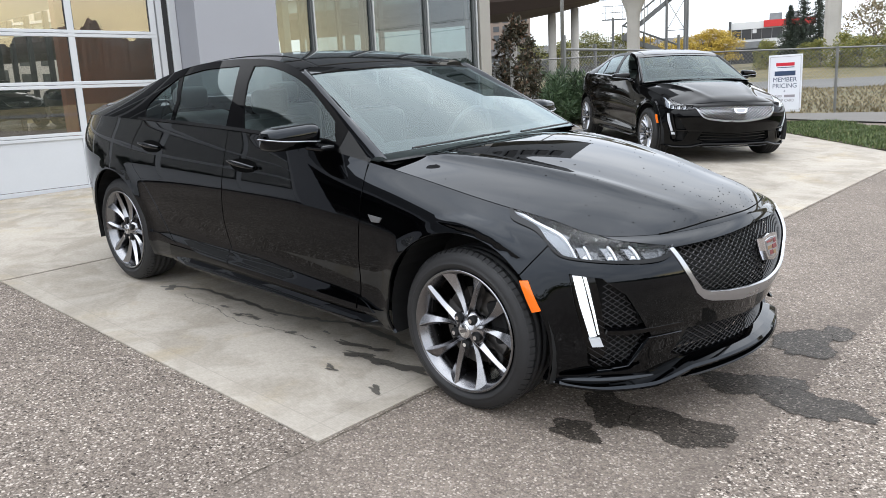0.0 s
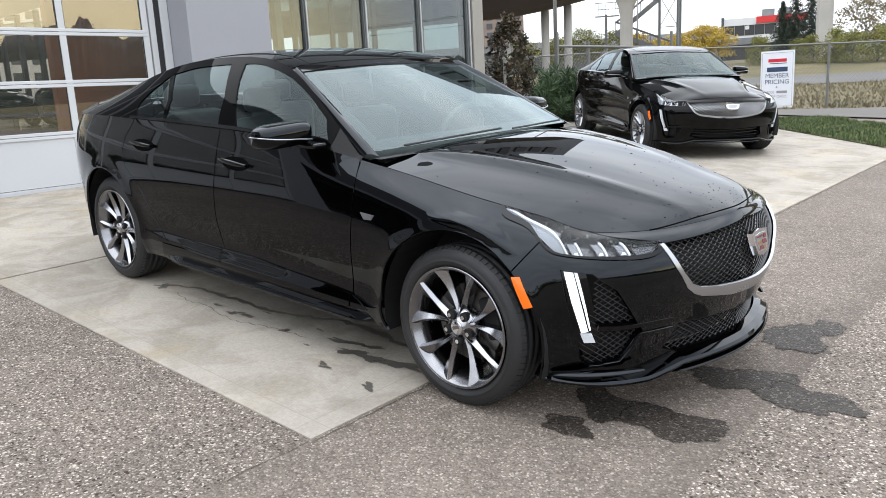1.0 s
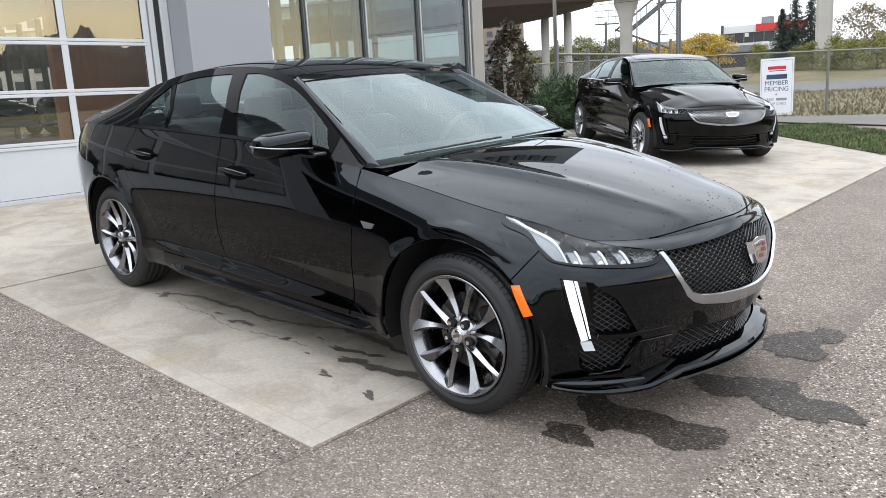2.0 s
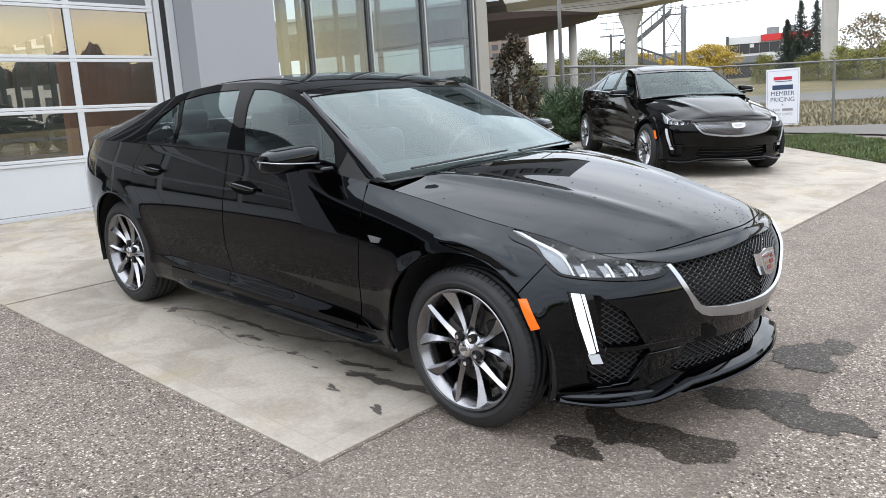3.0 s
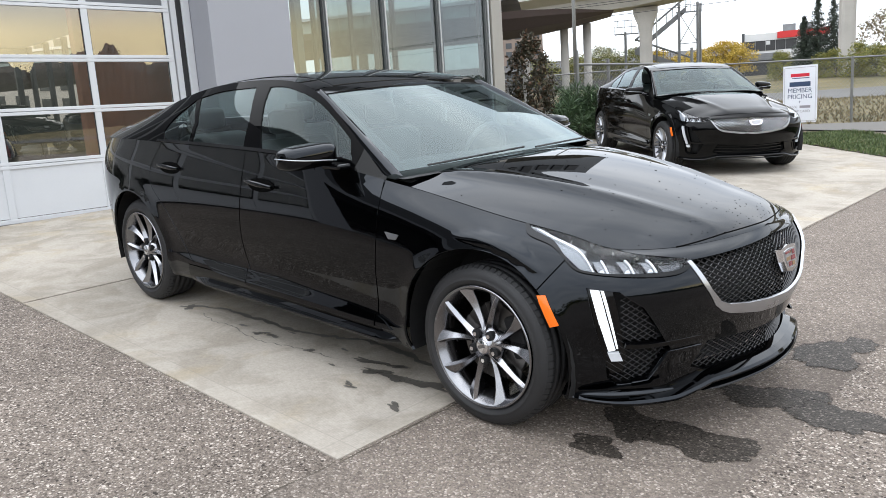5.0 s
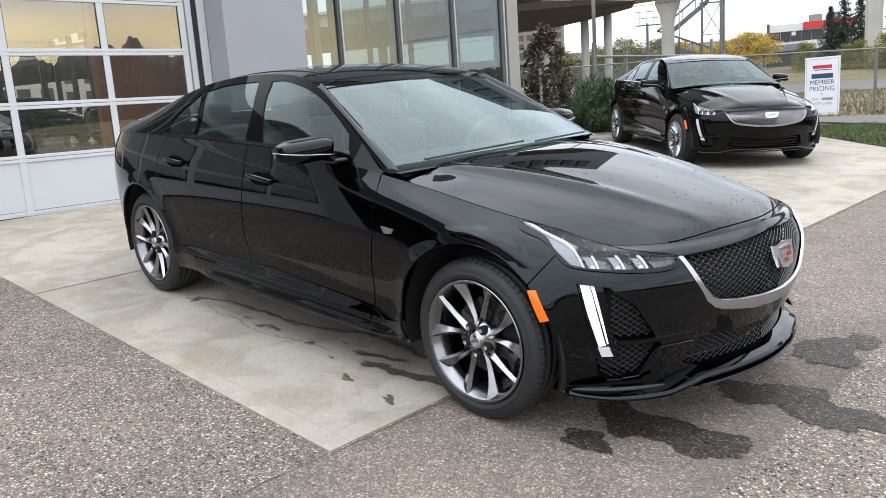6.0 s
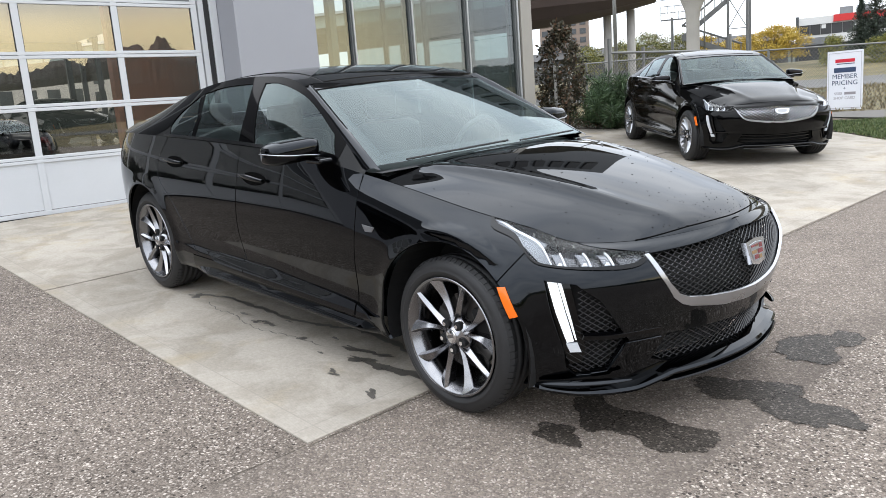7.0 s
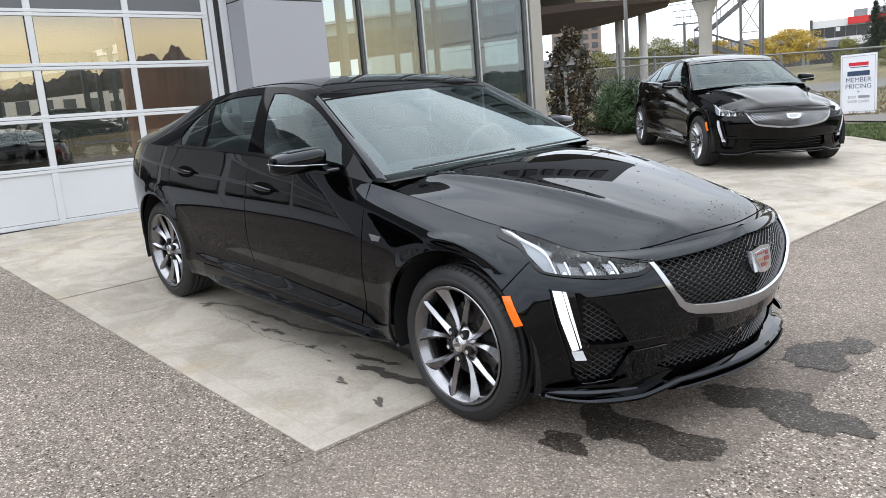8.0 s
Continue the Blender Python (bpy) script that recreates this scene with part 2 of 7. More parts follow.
M_ASPHALT = asphalt_material("weathered_asphalt", (0.110, 0.093, 0.081), (0.258, 0.219, 0.189), (0.41, 0.365, 0.325))
M_WET = asphalt_material("wet_asphalt", (0.024, 0.020, 0.016), (0.060, 0.051, 0.043), (0.12, 0.105, 0.092), True)
bsdf(M_WET).inputs["Specular IOR Level"].default_value = 0.22


def slab_material(name, color, wet=0.0):
    m = material(name, color, 0.85, 0.0, 0.06)
    v = coords(m)
    cloud = noise_fac(m, v, 0.9, 6, 0.6)
    c = ramp(m, cloud, [(0.28, tuple(x * 0.80 for x in color)), (0.5, color), (0.72, tuple(min(1, x * 1.12) for x in color))])
    stain = ramp(m, noise_fac(m, v, 2.6, 6, 0.65, 0.6), [(0.40, (0.74, 0.725, 0.70)), (0.56, (1, 1, 1))])
    c = blend(m, 0.8, c, blend(m, 1.0, c, stain, "MULTIPLY"))
    rust = ramp(m, noise_fac(m, v, 1.7, 5, 0.6, 0.3), [(0.56, (1, 1, 1)), (0.70, (1.0, 0.95, 0.84))])
    c = blend(m, 1.0, c, rust, "MULTIPLY")
    fine = ramp(m, noise_fac(m, v, 55, 4, 0.7), [(0.3, (0.85, 0.85, 0.84)), (0.7, (1.07, 1.07, 1.07))])
    c = blend(m, 1.0, c, fine, "MULTIPLY")
    # broom marks across the slab
    wv = node(m, "ShaderNodeTexWave", Scale=26.0, Distortion=3.0, Detail=3.0)
    link(m, v, wv.inputs["Vector"])
    c = blend(m, 0.06, c, wv.outputs["Color"], "MULTIPLY")
    # smooth trowelled margin along the two free edges
    sp = m.node_tree.nodes.new("ShaderNodeSeparateXYZ")
    link(m, v, sp.inputs["Vector"])
    margin = maths(m, "MAXIMUM", maths(m, "GREATER_THAN", sp.outputs["X"], -0.345), maths(m, "LESS_THAN", sp.outputs["Y"], -1.375))
    c = blend(m, maths(m, "MULTIPLY", margin, 0.10), c, tuple(min(1, x * 1.22) for x in color))
    # tooled groove beside the margin
    groove = maths(m, "MAXIMUM", maths(m, "COMPARE", sp.outputs["X"], -0.345), maths(m, "COMPARE", sp.outputs["Y"], -1.375))
    for n in m.node_tree.nodes:
        if n.bl_idname == "ShaderNodeMath" and n.operation == "COMPARE":
            n.inputs[2].default_value = 0.0035
    c = blend(m, maths(m, "MULTIPLY", groove, 0.4), c, tuple(x * 0.6 for x in color))
    link(m, c, bsdf(m).inputs["Base Color"])
    pits = noise_fac(m, v, 120, 3, 0.7)
    bump(m, pits, 0.25, 0.003)
    return m


M_SLAB = slab_material("broomed_concrete", (0.395, 0.358, 0.310))
M_DAMP = speckled("damp_concrete", (0.10, 0.092, 0.08), 0.25, 9, 120, 0.45, 0.15)


def field_material():
    m = material("dry_grass_ground", (0.22, 0.18, 0.09), 0.95)
    v = coords(m)
    c = ramp(m, noise_fac(m, v, 0.35, 6, 0.65), [(0.3, (0.07, 0.073, 0.028)), (0.5, (0.165, 0.135, 0.068)), (0.7, (0.25, 0.20, 0.10))])
    f = ramp(m, noise_fac(m, v, 9, 5, 0.7), [(0.3, (0.6, 0.6, 0.55)), (0.7, (1.1, 1.1, 1.05))])
    link(m, blend(m, 1.0, c, f, "MULTIPLY"), bsdf(m).inputs["Base Color"])
    bump(m, noise_fac(m, v, 14, 5, 0.7), 0.8, 0.05)
    return m


M_FIELD = field_material()
M_SOIL = speckled("bark_mulch", (0.085, 0.060, 0.038), 0.5, 7, 60, 0.95, 0.6)
M_ROAD = speckled("grey_road", (0.115, 0.112, 0.106), 0.2, 0.4, 20, 0.95, 0.1)
M_PATH = speckled("grey_footway", (0.115, 0.106, 0.094), 0.12, 1.0, 30, 0.9, 0.2)

xs = [-900, -300, -120, -60, -40, -25, -16, -11, -7, -5, -3, -1, 1, 3, 5, 8, 11, 14, 20, 30, 45, 70, 120, 300, 900]
ys = [-900, -300, -100, -50, -20, -10, -6, -3, 0, 3, 6, 9, 11, 12, 13, 14, 15, 16, 17, 18, 20, 22, 23, 25, 28, 32, 36, 40, 45, 50, 55, 60, 80, 110, 150, 300, 900]
bm = bmesh.new()
vs = quads(bm, [[Vector((x, y, gz(x, y))) for y in ys] for x in xs])
for f in bm.faces:
    c = f.calc_center_median()
    f.material_index = 1 if (c.y > 16 or abs(c.x) > 60 or c.y < -50) else 0
ground = tagged(part("ground", bm, [M_ASPHALT, M_FIELD], smooth=True), "weathered grey asphalt with pale stones, dry grass beyond", "ground", kind="structure")


def on_plane(x, y, h=0.0):
    return Vector((x, y, gz(x, y) + h))


# concrete forecourt in two pours with an open joint between them
forecourt = thing("forecourt", "pale broomed concrete slab with damp stains and worn edges", "pavement", kind="structure")


def slab_piece(outline, top=0.006, deep=0.12):
    bm = bmesh.new()
    n = len(outline)
    up = [bm.verts.new(on_plane(x, y, top)) for x, y in outline]
    lo = [bm.verts.new(on_plane(x, y, -deep)) for x, y in outline]
    bm.faces.new(up)
    for i in range(n):
        bm.faces.new((up[i], lo[i], lo[(i + 1) % n], up[(i + 1) % n]))
    bmesh.ops.recalc_face_normals(bm, faces=bm.faces)
    es = [e for e in bm.edges if all(v in up for v in e.verts)]
    bmesh.ops.bevel(bm, geom=es, offset=0.008, segments=2, affect="EDGES")
    return bm


part("slab", slab_piece([(-3.594, -1.485), (-0.225, -1.485), (-0.225, 8.24), (-1.3, 9.17), (-2.42, 10.11), (-3.594, 10.6)]), M_SLAB, forecourt)
part("slab", slab_piece([(-6.93, -1.485), (-3.606, -1.485), (-3.606, 10.6), (-4.4, 10.4), (-6.93, 9.3)]), M_SLAB, forecourt)


def drying(m, scale, spread):
    """Lets the ground show through where the wetness runs out, stone by stone."""
    at = m.node_tree.nodes.new("ShaderNodeAttribute")
    at.attribute_name = "wetness"
    grain = maths(m, "MULTIPLY", maths(m, "SUBTRACT", noise_fac(m, coords(m), scale, 5, 0.7), 0.5), spread)
    edge = node(m, "ShaderNodeMapRange")
    edge.interpolation_type = "SMOOTHSTEP"
    edge.inputs["From Min"].default_value = 0.12
    edge.inputs["From Max"].default_value = 0.42
    link(m, maths(m, "ADD", at.outputs["Fac"], grain), edge.inputs["Value"])
    link(m, edge.outputs["Result"], bsdf(m).inputs["Alpha"])


drying(M_WET, 45.0, 1.1)
drying(M_DAMP, 30.0, 0.9)


def blot(cx, cy, rx, ry, turn, seed, lift, mat, label, rough=0.35, n=150):
    """A wet patch with a ragged rim, lying on the ground."""
    bm = bmesh.new()
    rnd = random.Random(seed)
    ph = [rnd.uniform(0, 6.28) for _ in range(7)]
    rim = []
    ct, st = math.cos(radians(turn)), math.sin(radians(turn))
    for i in range(n):
        a = 2 * math.pi * i / n
        k = 1 + rough * sum(math.sin((j + 2) * a + ph[j]) / (j + 2) for j in range(6)) + rough * 0.10 * math.sin(17 * a + ph[6])
        u, w = rx * k * math.cos(a), ry * k * math.sin(a)
        rim.append((cx + u * ct - w * st, cy + u * st + w * ct))
    wet = bm.verts.layers.float.new("wetness")
    rings = []
    for q, level in ((0.35, 1.0), (0.72, 0.75), (0.90, 0.42), (1.06, 0.0)):
        row = [bm.verts.new(on_plane(cx + (x - cx) * q, cy + (y - cy) * q, lift)) for x, y in rim]
        for v in row:
            v[wet] = level
        rings.append(row)
    c = bm.verts.new(on_plane(cx, cy, lift))
    c[wet] = 1.0
    for i in range(n):
        j = (i + 1) % n
        bm.faces.new((c, rings[0][i], rings[0][j]))
        for lo, hi in zip(rings, rings[1:]):
            bm.faces.new((lo[i], hi[i], hi[j], lo[j]))
    return tagged(part("wet_patch", bm, mat), label, "wet patch", "wet patches on the ground", "structure")


for i, (x, y, rx, ry, t) in enumerate(((0.46, -0.76, 0.11, 0.075, 10), (0.72, -0.50, 0.20, 0.13, 12), (0.46, -0.50, 0.16, 0.10, -30), (0.86, -0.42, 0.10, 0.075, 10), (0.85, 0.09, 0.21, 0.15, 10), (1.10, 0.05, 0.20, 0.13, -12), (0.84, 0.74, 0.13, 0.24, -12), (0.93, 0.98, 0.08, 0.10, 0))):
    blot(x, y, rx, ry, t, 10 + i, 0.0018 + 0.0003 * i, M_WET, "dark wet patch drying on the asphalt")
for i, (x, y, rx, ry, t) in enumerate(((-2.54, -0.82, 0.050, 0.028, -25), (-1.94, -0.81, 0.028, 0.014, 10), (-1.74, -0.84, 0.040, 0.014, 20), (-1.71, -0.805, 0.035, 0.012, 15), (-1.63, -0.81, 0.045, 0.018, 10), (-1.58, -0.71, 0.025, 0.010, 0), (-1.27, -0.82, 0.030, 0.018, 0), (-1.13, -0.70, 0.022, 0.012, 0), (-0.76, -0.98, 0.026, 0.014, 0), (-0.72, -1.00, 0.030, 0.012, 10), (-0.40, -1.02, 0.045, 0.022, -20), (-1.01, -0.88, 0.016, 0.010, 0), (-0.89, -0.73, 0.10, 0.022, 8), (-0.72, -0.69, 0.06, 0.016, 30), (-0.76, -0.80, 0.09, 0.026, 15), (-0.60, -0.79, 0.10, 0.036, 5), (-0.45, -0.765, 0.12, 0.032, 8))):
    blot(x, y, rx, ry, t, 40 + i, 0.0072 + 0.0002 * i, M_DAMP, "thin damp trace on the concrete", 0.6)

# the asphalt's seam and a moss line along the slab's front edge
def crack(points, width, mat, label, seed, lift=0.003):
    bm = bmesh.new()
    rnd = random.Random(seed)
    rows = []
    for i, (x, y) in enumerate(points):
        a, b = points[max(0, i - 1)], points[min(len(points) - 1, i + 1)]
        d = Vector((b[0] - a[0], b[1] - a[1])).normalized()
        w = width * rnd.uniform(0.4, 1.3)
        jx = rnd.uniform(-0.4, 0.4) * width
        rows.append([on_plane(x - d.y * (w + jx), y + d.x * (w + jx), lift), on_plane(x + d.y * (w - jx), y - d.x * (w - jx), lift)])
    quads(bm, rows)
    return tagged(part("seam", bm, mat), label, "seam", kind="structure")


M_SEAM = speckled("dirt_in_seam", (0.085, 0.072, 0.050), 0.5, 20, 150, 0.95, 0.5)
crack([(-0.215 + 0.004 * math.sin(9 * k), -1.48 + 0.06 * k) for k in range(160)], 0.0028, M_SEAM, "dirt and moss along the edge of the concrete", 3)
crack([(-0.232 + 0.006 * math.sin(k * 0.9), -1.49 - 0.05 * k) for k in range(9)], 0.0016, M_SEAM, "narrow crack across the asphalt", 5)
M_TRACE = speckled("damp_streak", (0.125, 0.115, 0.10), 0.3, 14, 160, 0.5)
RUN = [(-2.62, -0.85), (-2.51, -0.77), (-2.33, -0.70), (-2.12, -0.69), (-1.88, -0.68), (-1.69, -0.69), (-1.52, -0.66), (-1.39, -0.62), (-1.28, -0.59), (-1.19, -0.54), (-1.05, -0.52), (-0.86, -0.53), (-0.67, -0.57), (-0.48, -0.58)]
crack([(a[0] + (b[0] - a[0]) * u, a[1] + (b[1] - a[1]) * u + 0.006 * math.sin(37 * (a[0] + u))) for a, b in zip(RUN, RUN[1:]) for u in (0, 0.2, 0.4, 0.6, 0.8)], 0.019, M_TRACE, "long damp streak running along the concrete", 8, 0.0068)
M_HAIR = speckled("dirty_hairline", (0.16, 0.145, 0.125), 0.3, 20, 150, 0.9)
HAIR = [(-2.35, -0.84), (-2.13, -0.88), (-2.00, -0.85), (-1.80, -0.89), (-1.61, -0.90), (-1.45, -0.86), (-1.29, -0.83), (-1.08, -0.81)]
crack([(a[0] + (b[0] - a[0]) * u + 0.012 * math.sin(40 * (a[0] + u)), a[1] + (b[1] - a[1]) * u + 0.008 * math.sin(61 * (a[0] + u))) for a, b in zip(HAIR, HAIR[1:]) for u in (0, 0.125, 0.25, 0.375, 0.5, 0.625, 0.75, 0.875)], 0.0035, M_HAIR, "hairline crack wandering along the concrete", 6, 0.007)

# ---------------------------------------------------------------- dealership
M_STUCCO = speckled("light_grey_panel", (0.35, 0.355, 0.38), 0.03, 0.7, 60, 0.55)
M_BROWN = speckled("brown_wall", (0.34, 0.155, 0.105), 0.2, 1.0, 20, 0.6)
M_FLOOR_IN = speckled("polished_floor", (0.20, 0.20, 0.20), 0.1, 1, 20, 0.12)
M_INWALL = speckled("pale_grey_wall", (0.26, 0.285, 0.285), 0.05, 1, 20, 0.8)
M_DARKALU = speckled("dark_grey_aluminium", (0.10, 0.105, 0.105), 0.08, 1.5, 40, 0.4)
M_PARAPET = speckled("dark_grey_panel", (0.095, 0.10, 0.108), 0.06, 0.6, 60, 0.5)
M_RUBBER = material("black_gasket", (0.012, 0.012, 0.013), 0.6)


def wavy_glass(name, tint, clear, f0, wave):
    m = glass(name, tint, 0.0, clear, f0)
    v = coords(m, (1.0, 1.0, 1.6))
    b = node(m, "ShaderNodeBump", Strength=wave, Distance=0.05)
    link(m, noise_fac(m, v, 1.3, 1.0, 0.3), b.inputs["Height"])
    for n in m.node_tree.nodes:
        if n.bl_idname == "ShaderNodeBsdfGlossy":
            link(m, b.outputs["Normal"], n.inputs["Normal"])
    return m


M_DOOR_GLASS = wavy_glass("door_pane_glass", (0.90, 0.88, 0.83), 0.92, 0.13, 0.42)
M_SHOP_GLASS = wavy_glass("shopfront_glass", (0.86, 0.93, 0.915), 0.72, 0.09, 0.14)

DX = -6.95  # plane of the garage door
shop = thing("dealership", "grey panelled dealership with a glazed overhead door and shopfront", "building")
Z0 = 0.37
# wall over and beside the door, with the door's opening left free
part("wall", boxed(DX - 0.30, -15.2, 0.0, DX - 0.02, -14.45, 4.7), M_STUCCO, shop)
part("wall", boxed(DX - 0.30, -6.45, 0.0, DX - 0.02, -5.75, 3.97), M_STUCCO, shop)
part("wall", boxed(DX - 0.30, -14.45, 3.97, DX - 0.02, 1.90, 4.7), M_STUCCO, shop)
part("parapet", boxed(DX - 0.30, 2.0, 4.715, DX - 0.02, 8.03, 8.9), M_PARAPET, shop, "tall dark grey panelled parapet")
# unseen raked block, added to shape the dark reflection in the side windows
bm = bmesh.new()
rake = [(-2.9, 4.72), (-7.4, 9.2), (-15.2, 9.2), (-15.2, 4.72)]
quads(bm, [[Vector((x, y, z)) for y, z in rake] for x in (DX - 0.30, DX - 0.02)], False, True)
for x in (DX - 0.30, DX - 0.02):
    bm.faces.new([bm.verts.new(Vector((x, y, z))) for y, z in rake])
bmesh.ops.recalc_face_normals(bm, faces=bm.faces)
part("parapet", bm, M_PARAPET, shop, "unseen dark raked block added for its reflection in the side windows")
part("canopy", boxed(-10.5, 8.04, 5.3, DX - 0.02, 13.3, 8.9), M_PARAPET, shop, "dark grey cantilevered sign box")
# unseen length of wall, added so the side windows reflect something dark
part("wall", boxed(DX - 0.30, -34.0, 0.0, DX - 0.02, -15.22, 9.2), M_PARAPET, shop)
for y in (-12.2, -9.9, -7.6, -5.3):
    part("panel_joint", boxed(DX - 0.02, y - 0.008, 4.72, DX - 0.014, y + 0.008, 6.38), M_RUBBER, shop)
part("door_jamb", boxed(DX - 0.20, 1.795, 0.3, DX + 0.03, 1.895, 3.97, bevel=0.006), M_WHITE, shop)
part("jamb_gasket", boxed(DX - 0.06, 1.735, 0.3, DX + 0.010, 1.79, 3.97), M_RUBBER, shop)
part("door_jamb", boxed(DX - 0.20, 1.66, 0.3, DX - 0.012, 1.733, 3.97), M_WHITE, shop)
part("jamb_gasket", boxed(DX - 0.05, -5.75, Z0 - 0.02, DX - 0.01, 1.66, Z0 + 0.012), M_RUBBER, shop)
# pilaster of grey panels with shadow joints
part("pilaster", boxed(DX - 0.30, 1.90, 0.2, -6.50, 3.075, 2.832, bevel=0.005), M_PANEL, shop, "smooth grey metal panel")
part("pilaster", boxed(DX - 0.30, 1.90, 2.848, -6.50, 3.075, 4.7, bevel=0.005), M_PANEL, shop)
part("panel_joint", boxed(DX - 0.30, 1.912, 2.826, -6.51, 3.063, 2.854), M_RUBBER, shop)

# overhead door: rails, stiles, panes
def overhead_door(o):
    door = part("overhead_door", boxed(DX - 0.058, o - 5.72, 3.88, DX - 0.012, o + 1.655, 3.96), M_WHITE, shop, "white sectional door with glass panes")
    stiles = [o + v for v in (-5.72, -4.66, -3.60, -2.545, -1.49, -0.435, 0.62, 1.60)]
    rails = [Z0 + 0.015, 1.00, 1.56, 2.12, 2.70, 3.27, 3.85]
    for y in stiles:
        part("stile", boxed(DX - 0.055, y - 0.037, Z0 + 0.012, DX - 0.008, y + 0.037, 3.88, bevel=0.004), M_WHITE, door)
    for k, z in enumerate(rails):
        h = 0.038 if k else 0.05
        part("rail", boxed(DX - 0.052, o - 5.70, z - h + (0.05 if k == 0 else 0), DX - 0.005, o + 1.635, z - 0.0025 + (0.05 if k == 0 else 0), bevel=0.004), M_WHITE, door)
        if k:
            part("rail", boxed(DX - 0.052, o - 5.70, z + 0.0025, DX - 0.005, o + 1.635, z + h, bevel=0.004), M_WHITE, door)
    for a, b_ in zip(stiles, stiles[1:]):
        part("kick_panel", boxed(DX - 0.045, a + 0.037, Z0 + 0.07, DX - 0.020, b_ - 0.037, 0.965), M_WHITE, door)
        for z, z2 in zip(rails[1:], rails[2:]):
            if z > 2.6:
                # opaque dark panels here stand in for panes that mirror something dark
                part("panel", boxed(DX - 0.040, a + 0.035, z + 0.036, DX - 0.026, b_ - 0.035, z2 - 0.036), M_PARAPET, door, "dark grey panel in place of a pane with a dark reflection")
                continue
            ob = part("pane", boxed(DX - 0.034, a + 0.035, z + 0.036, DX - 0.030, b_ - 0.035, z2 - 0.036), M_DOOR_GLASS, door)
            ob.visible_shadow = False
            # dark glazing bead
            for y0, y1, z0, z1 in ((a + 0.037, a + 0.045, z + 0.038, z2 - 0.038), (b_ - 0.045, b_ - 0.037, z + 0.038, z2 - 0.038)):
                part("glazing_bead", boxed(DX - 0.028, y0, z0, DX - 0.020, y1, z1), M_RUBBER, door)


overhead_door(0.0)
# shopfront
GX = -7.0
for y, w in ((3.12, 0.04), (4.06, 0.045), (5.21, 0.045), (6.43, 0.045), (7.68, 0.06)):
    part("mullion", boxed(GX - 0.13, y - w, 0.3, GX + 0.02, y + w * 0.4, 4.5, bevel=0.004), M_DARKALU, shop)
    part("mullion_cap", boxed(GX + 0.022, y - w * 0.35, 0.3, GX + 0.045, y + w * 0.3, 4.5, bevel=0.003), M_ALU, shop)
for a, b_ in ((3.14, 4.02), (4.08, 5.17), (5.23, 6.39), (6.45, 7.63)):
    ob = part("shop_pane", boxed(GX - 0.03, a, 0.55, GX - 0.02, b_, 4.4), M_SHOP_GLASS, shop)
    ob.visible_shadow = False
part("sill", boxed(GX - 0.15, 3.08, 0.3, GX + 0.03, 7.72, 0.54, bevel=0.01), M_ALU, shop)
part("corner_post", boxed(GX - 0.30, 7.74, 0.2, GX + 0.06, 8.03, 4.7, bevel=0.008), M_BEIGE, shop, "beige square corner post")
# return wall of glass
for x in (-8.4, -9.7, -11.0, -12.3):
    part("mullion", boxed(x - 0.03, 7.88, 0.3, x + 0.03, 7.99, 4.5, bevel=0.004), M_DARK, shop)
for a, b_ in ((-8.35, -7.31), (-9.65, -8.45), (-10.95, -9.75), (-12.25, -11.05)):
    ob = part("shop_pane", boxed(a, 7.92, 0.55, b_, 7.93, 4.4), M_SHOP_GLASS, shop)
    ob.visible_shadow = False
part("sill", boxed(-12.4, 7.86, 0.3, -7.3, 8.02, 0.54), M_ALU, shop)
part("roof", boxed(-30.2, -15.2, 4.72, -12.0, 8.03, 5.0), M_PANEL, shop)
part("roof", boxed(-11.98, -15.2, 4.72, DX - 0.31, -5.72, 5.0), M_PANEL, shop)
part("roof", boxed(-11.98, 3.0, 4.72, DX - 0.31, 8.03, 5.0), M_PANEL, shop)
# unseen glazed opening, added to brighten the interior behind the door
added_skylight = part("added_skylight", boxed(-11.98, -5.7, 4.80, DX - 0.31, 2.98, 4.82), M_GLASS, shop, "unseen glazed opening added to let daylight into the bay")
added_skylight.visible_shadow = False
tagged(part("ceiling", box(boxed(-30.0, -15.0, 4.66, -12.0, 7.8, 4.71), -11.98, 3.0, 4.66, -7.3, 7.8, 4.71), M_WHITE), "plain pale grey ceiling", "ceiling", kind="structure")
part("back_wall", boxed(-30.2, -15.2, 0.2, -30.0, 8.03, 1.55), M_INWALL, shop)
part("back_wall", boxed(-30.2, -15.2, 4.1, -30.0, 8.03, 4.7), M_INWALL, shop)
for k in range(15):
    part("window_post", boxed(-30.17, -15.0 + 1.6 * k, 1.55, -30.03, -14.80 + 1.6 * k, 4.1), M_DARK, shop)
for k in range(9):
    part("window_post", boxed(-29.9 + 1.7 * k, 7.85, 0.9, -29.72 + 1.7 * k, 8.0, 4.66), M_DARK, shop)
# bold dark sign high on the front
for y, w in ((3.3, 0.5), (4.15, 0.6), (5.0, 0.6), (5.8, 0.5), (6.6, 0.6), (7.5, 0.6), (8.4, 0.6), (9.3, 0.5), (10.2, 0.6), (11.1, 0.6), (12.0, 0.6)):
    part("sign_bar", boxed(DX - 0.02, y - w / 2, 7.0, DX + 0.06, y + w / 2, 8.3, bevel=0.02), M_RUBBER, shop)
# unseen open bay, added dark for the car's doors to reflect; walled off here
part("added_bay_wall", boxed(-29.9, -5.95, 0.9, -7.3, -5.78, 4.65), M_DARK, shop, "dark unseen wall added to keep the open bay dark")
part("side_wall", boxed(-30.0, -15.2, 0.2, -7.3, -15.0, 4.7), M_INWALL, shop)
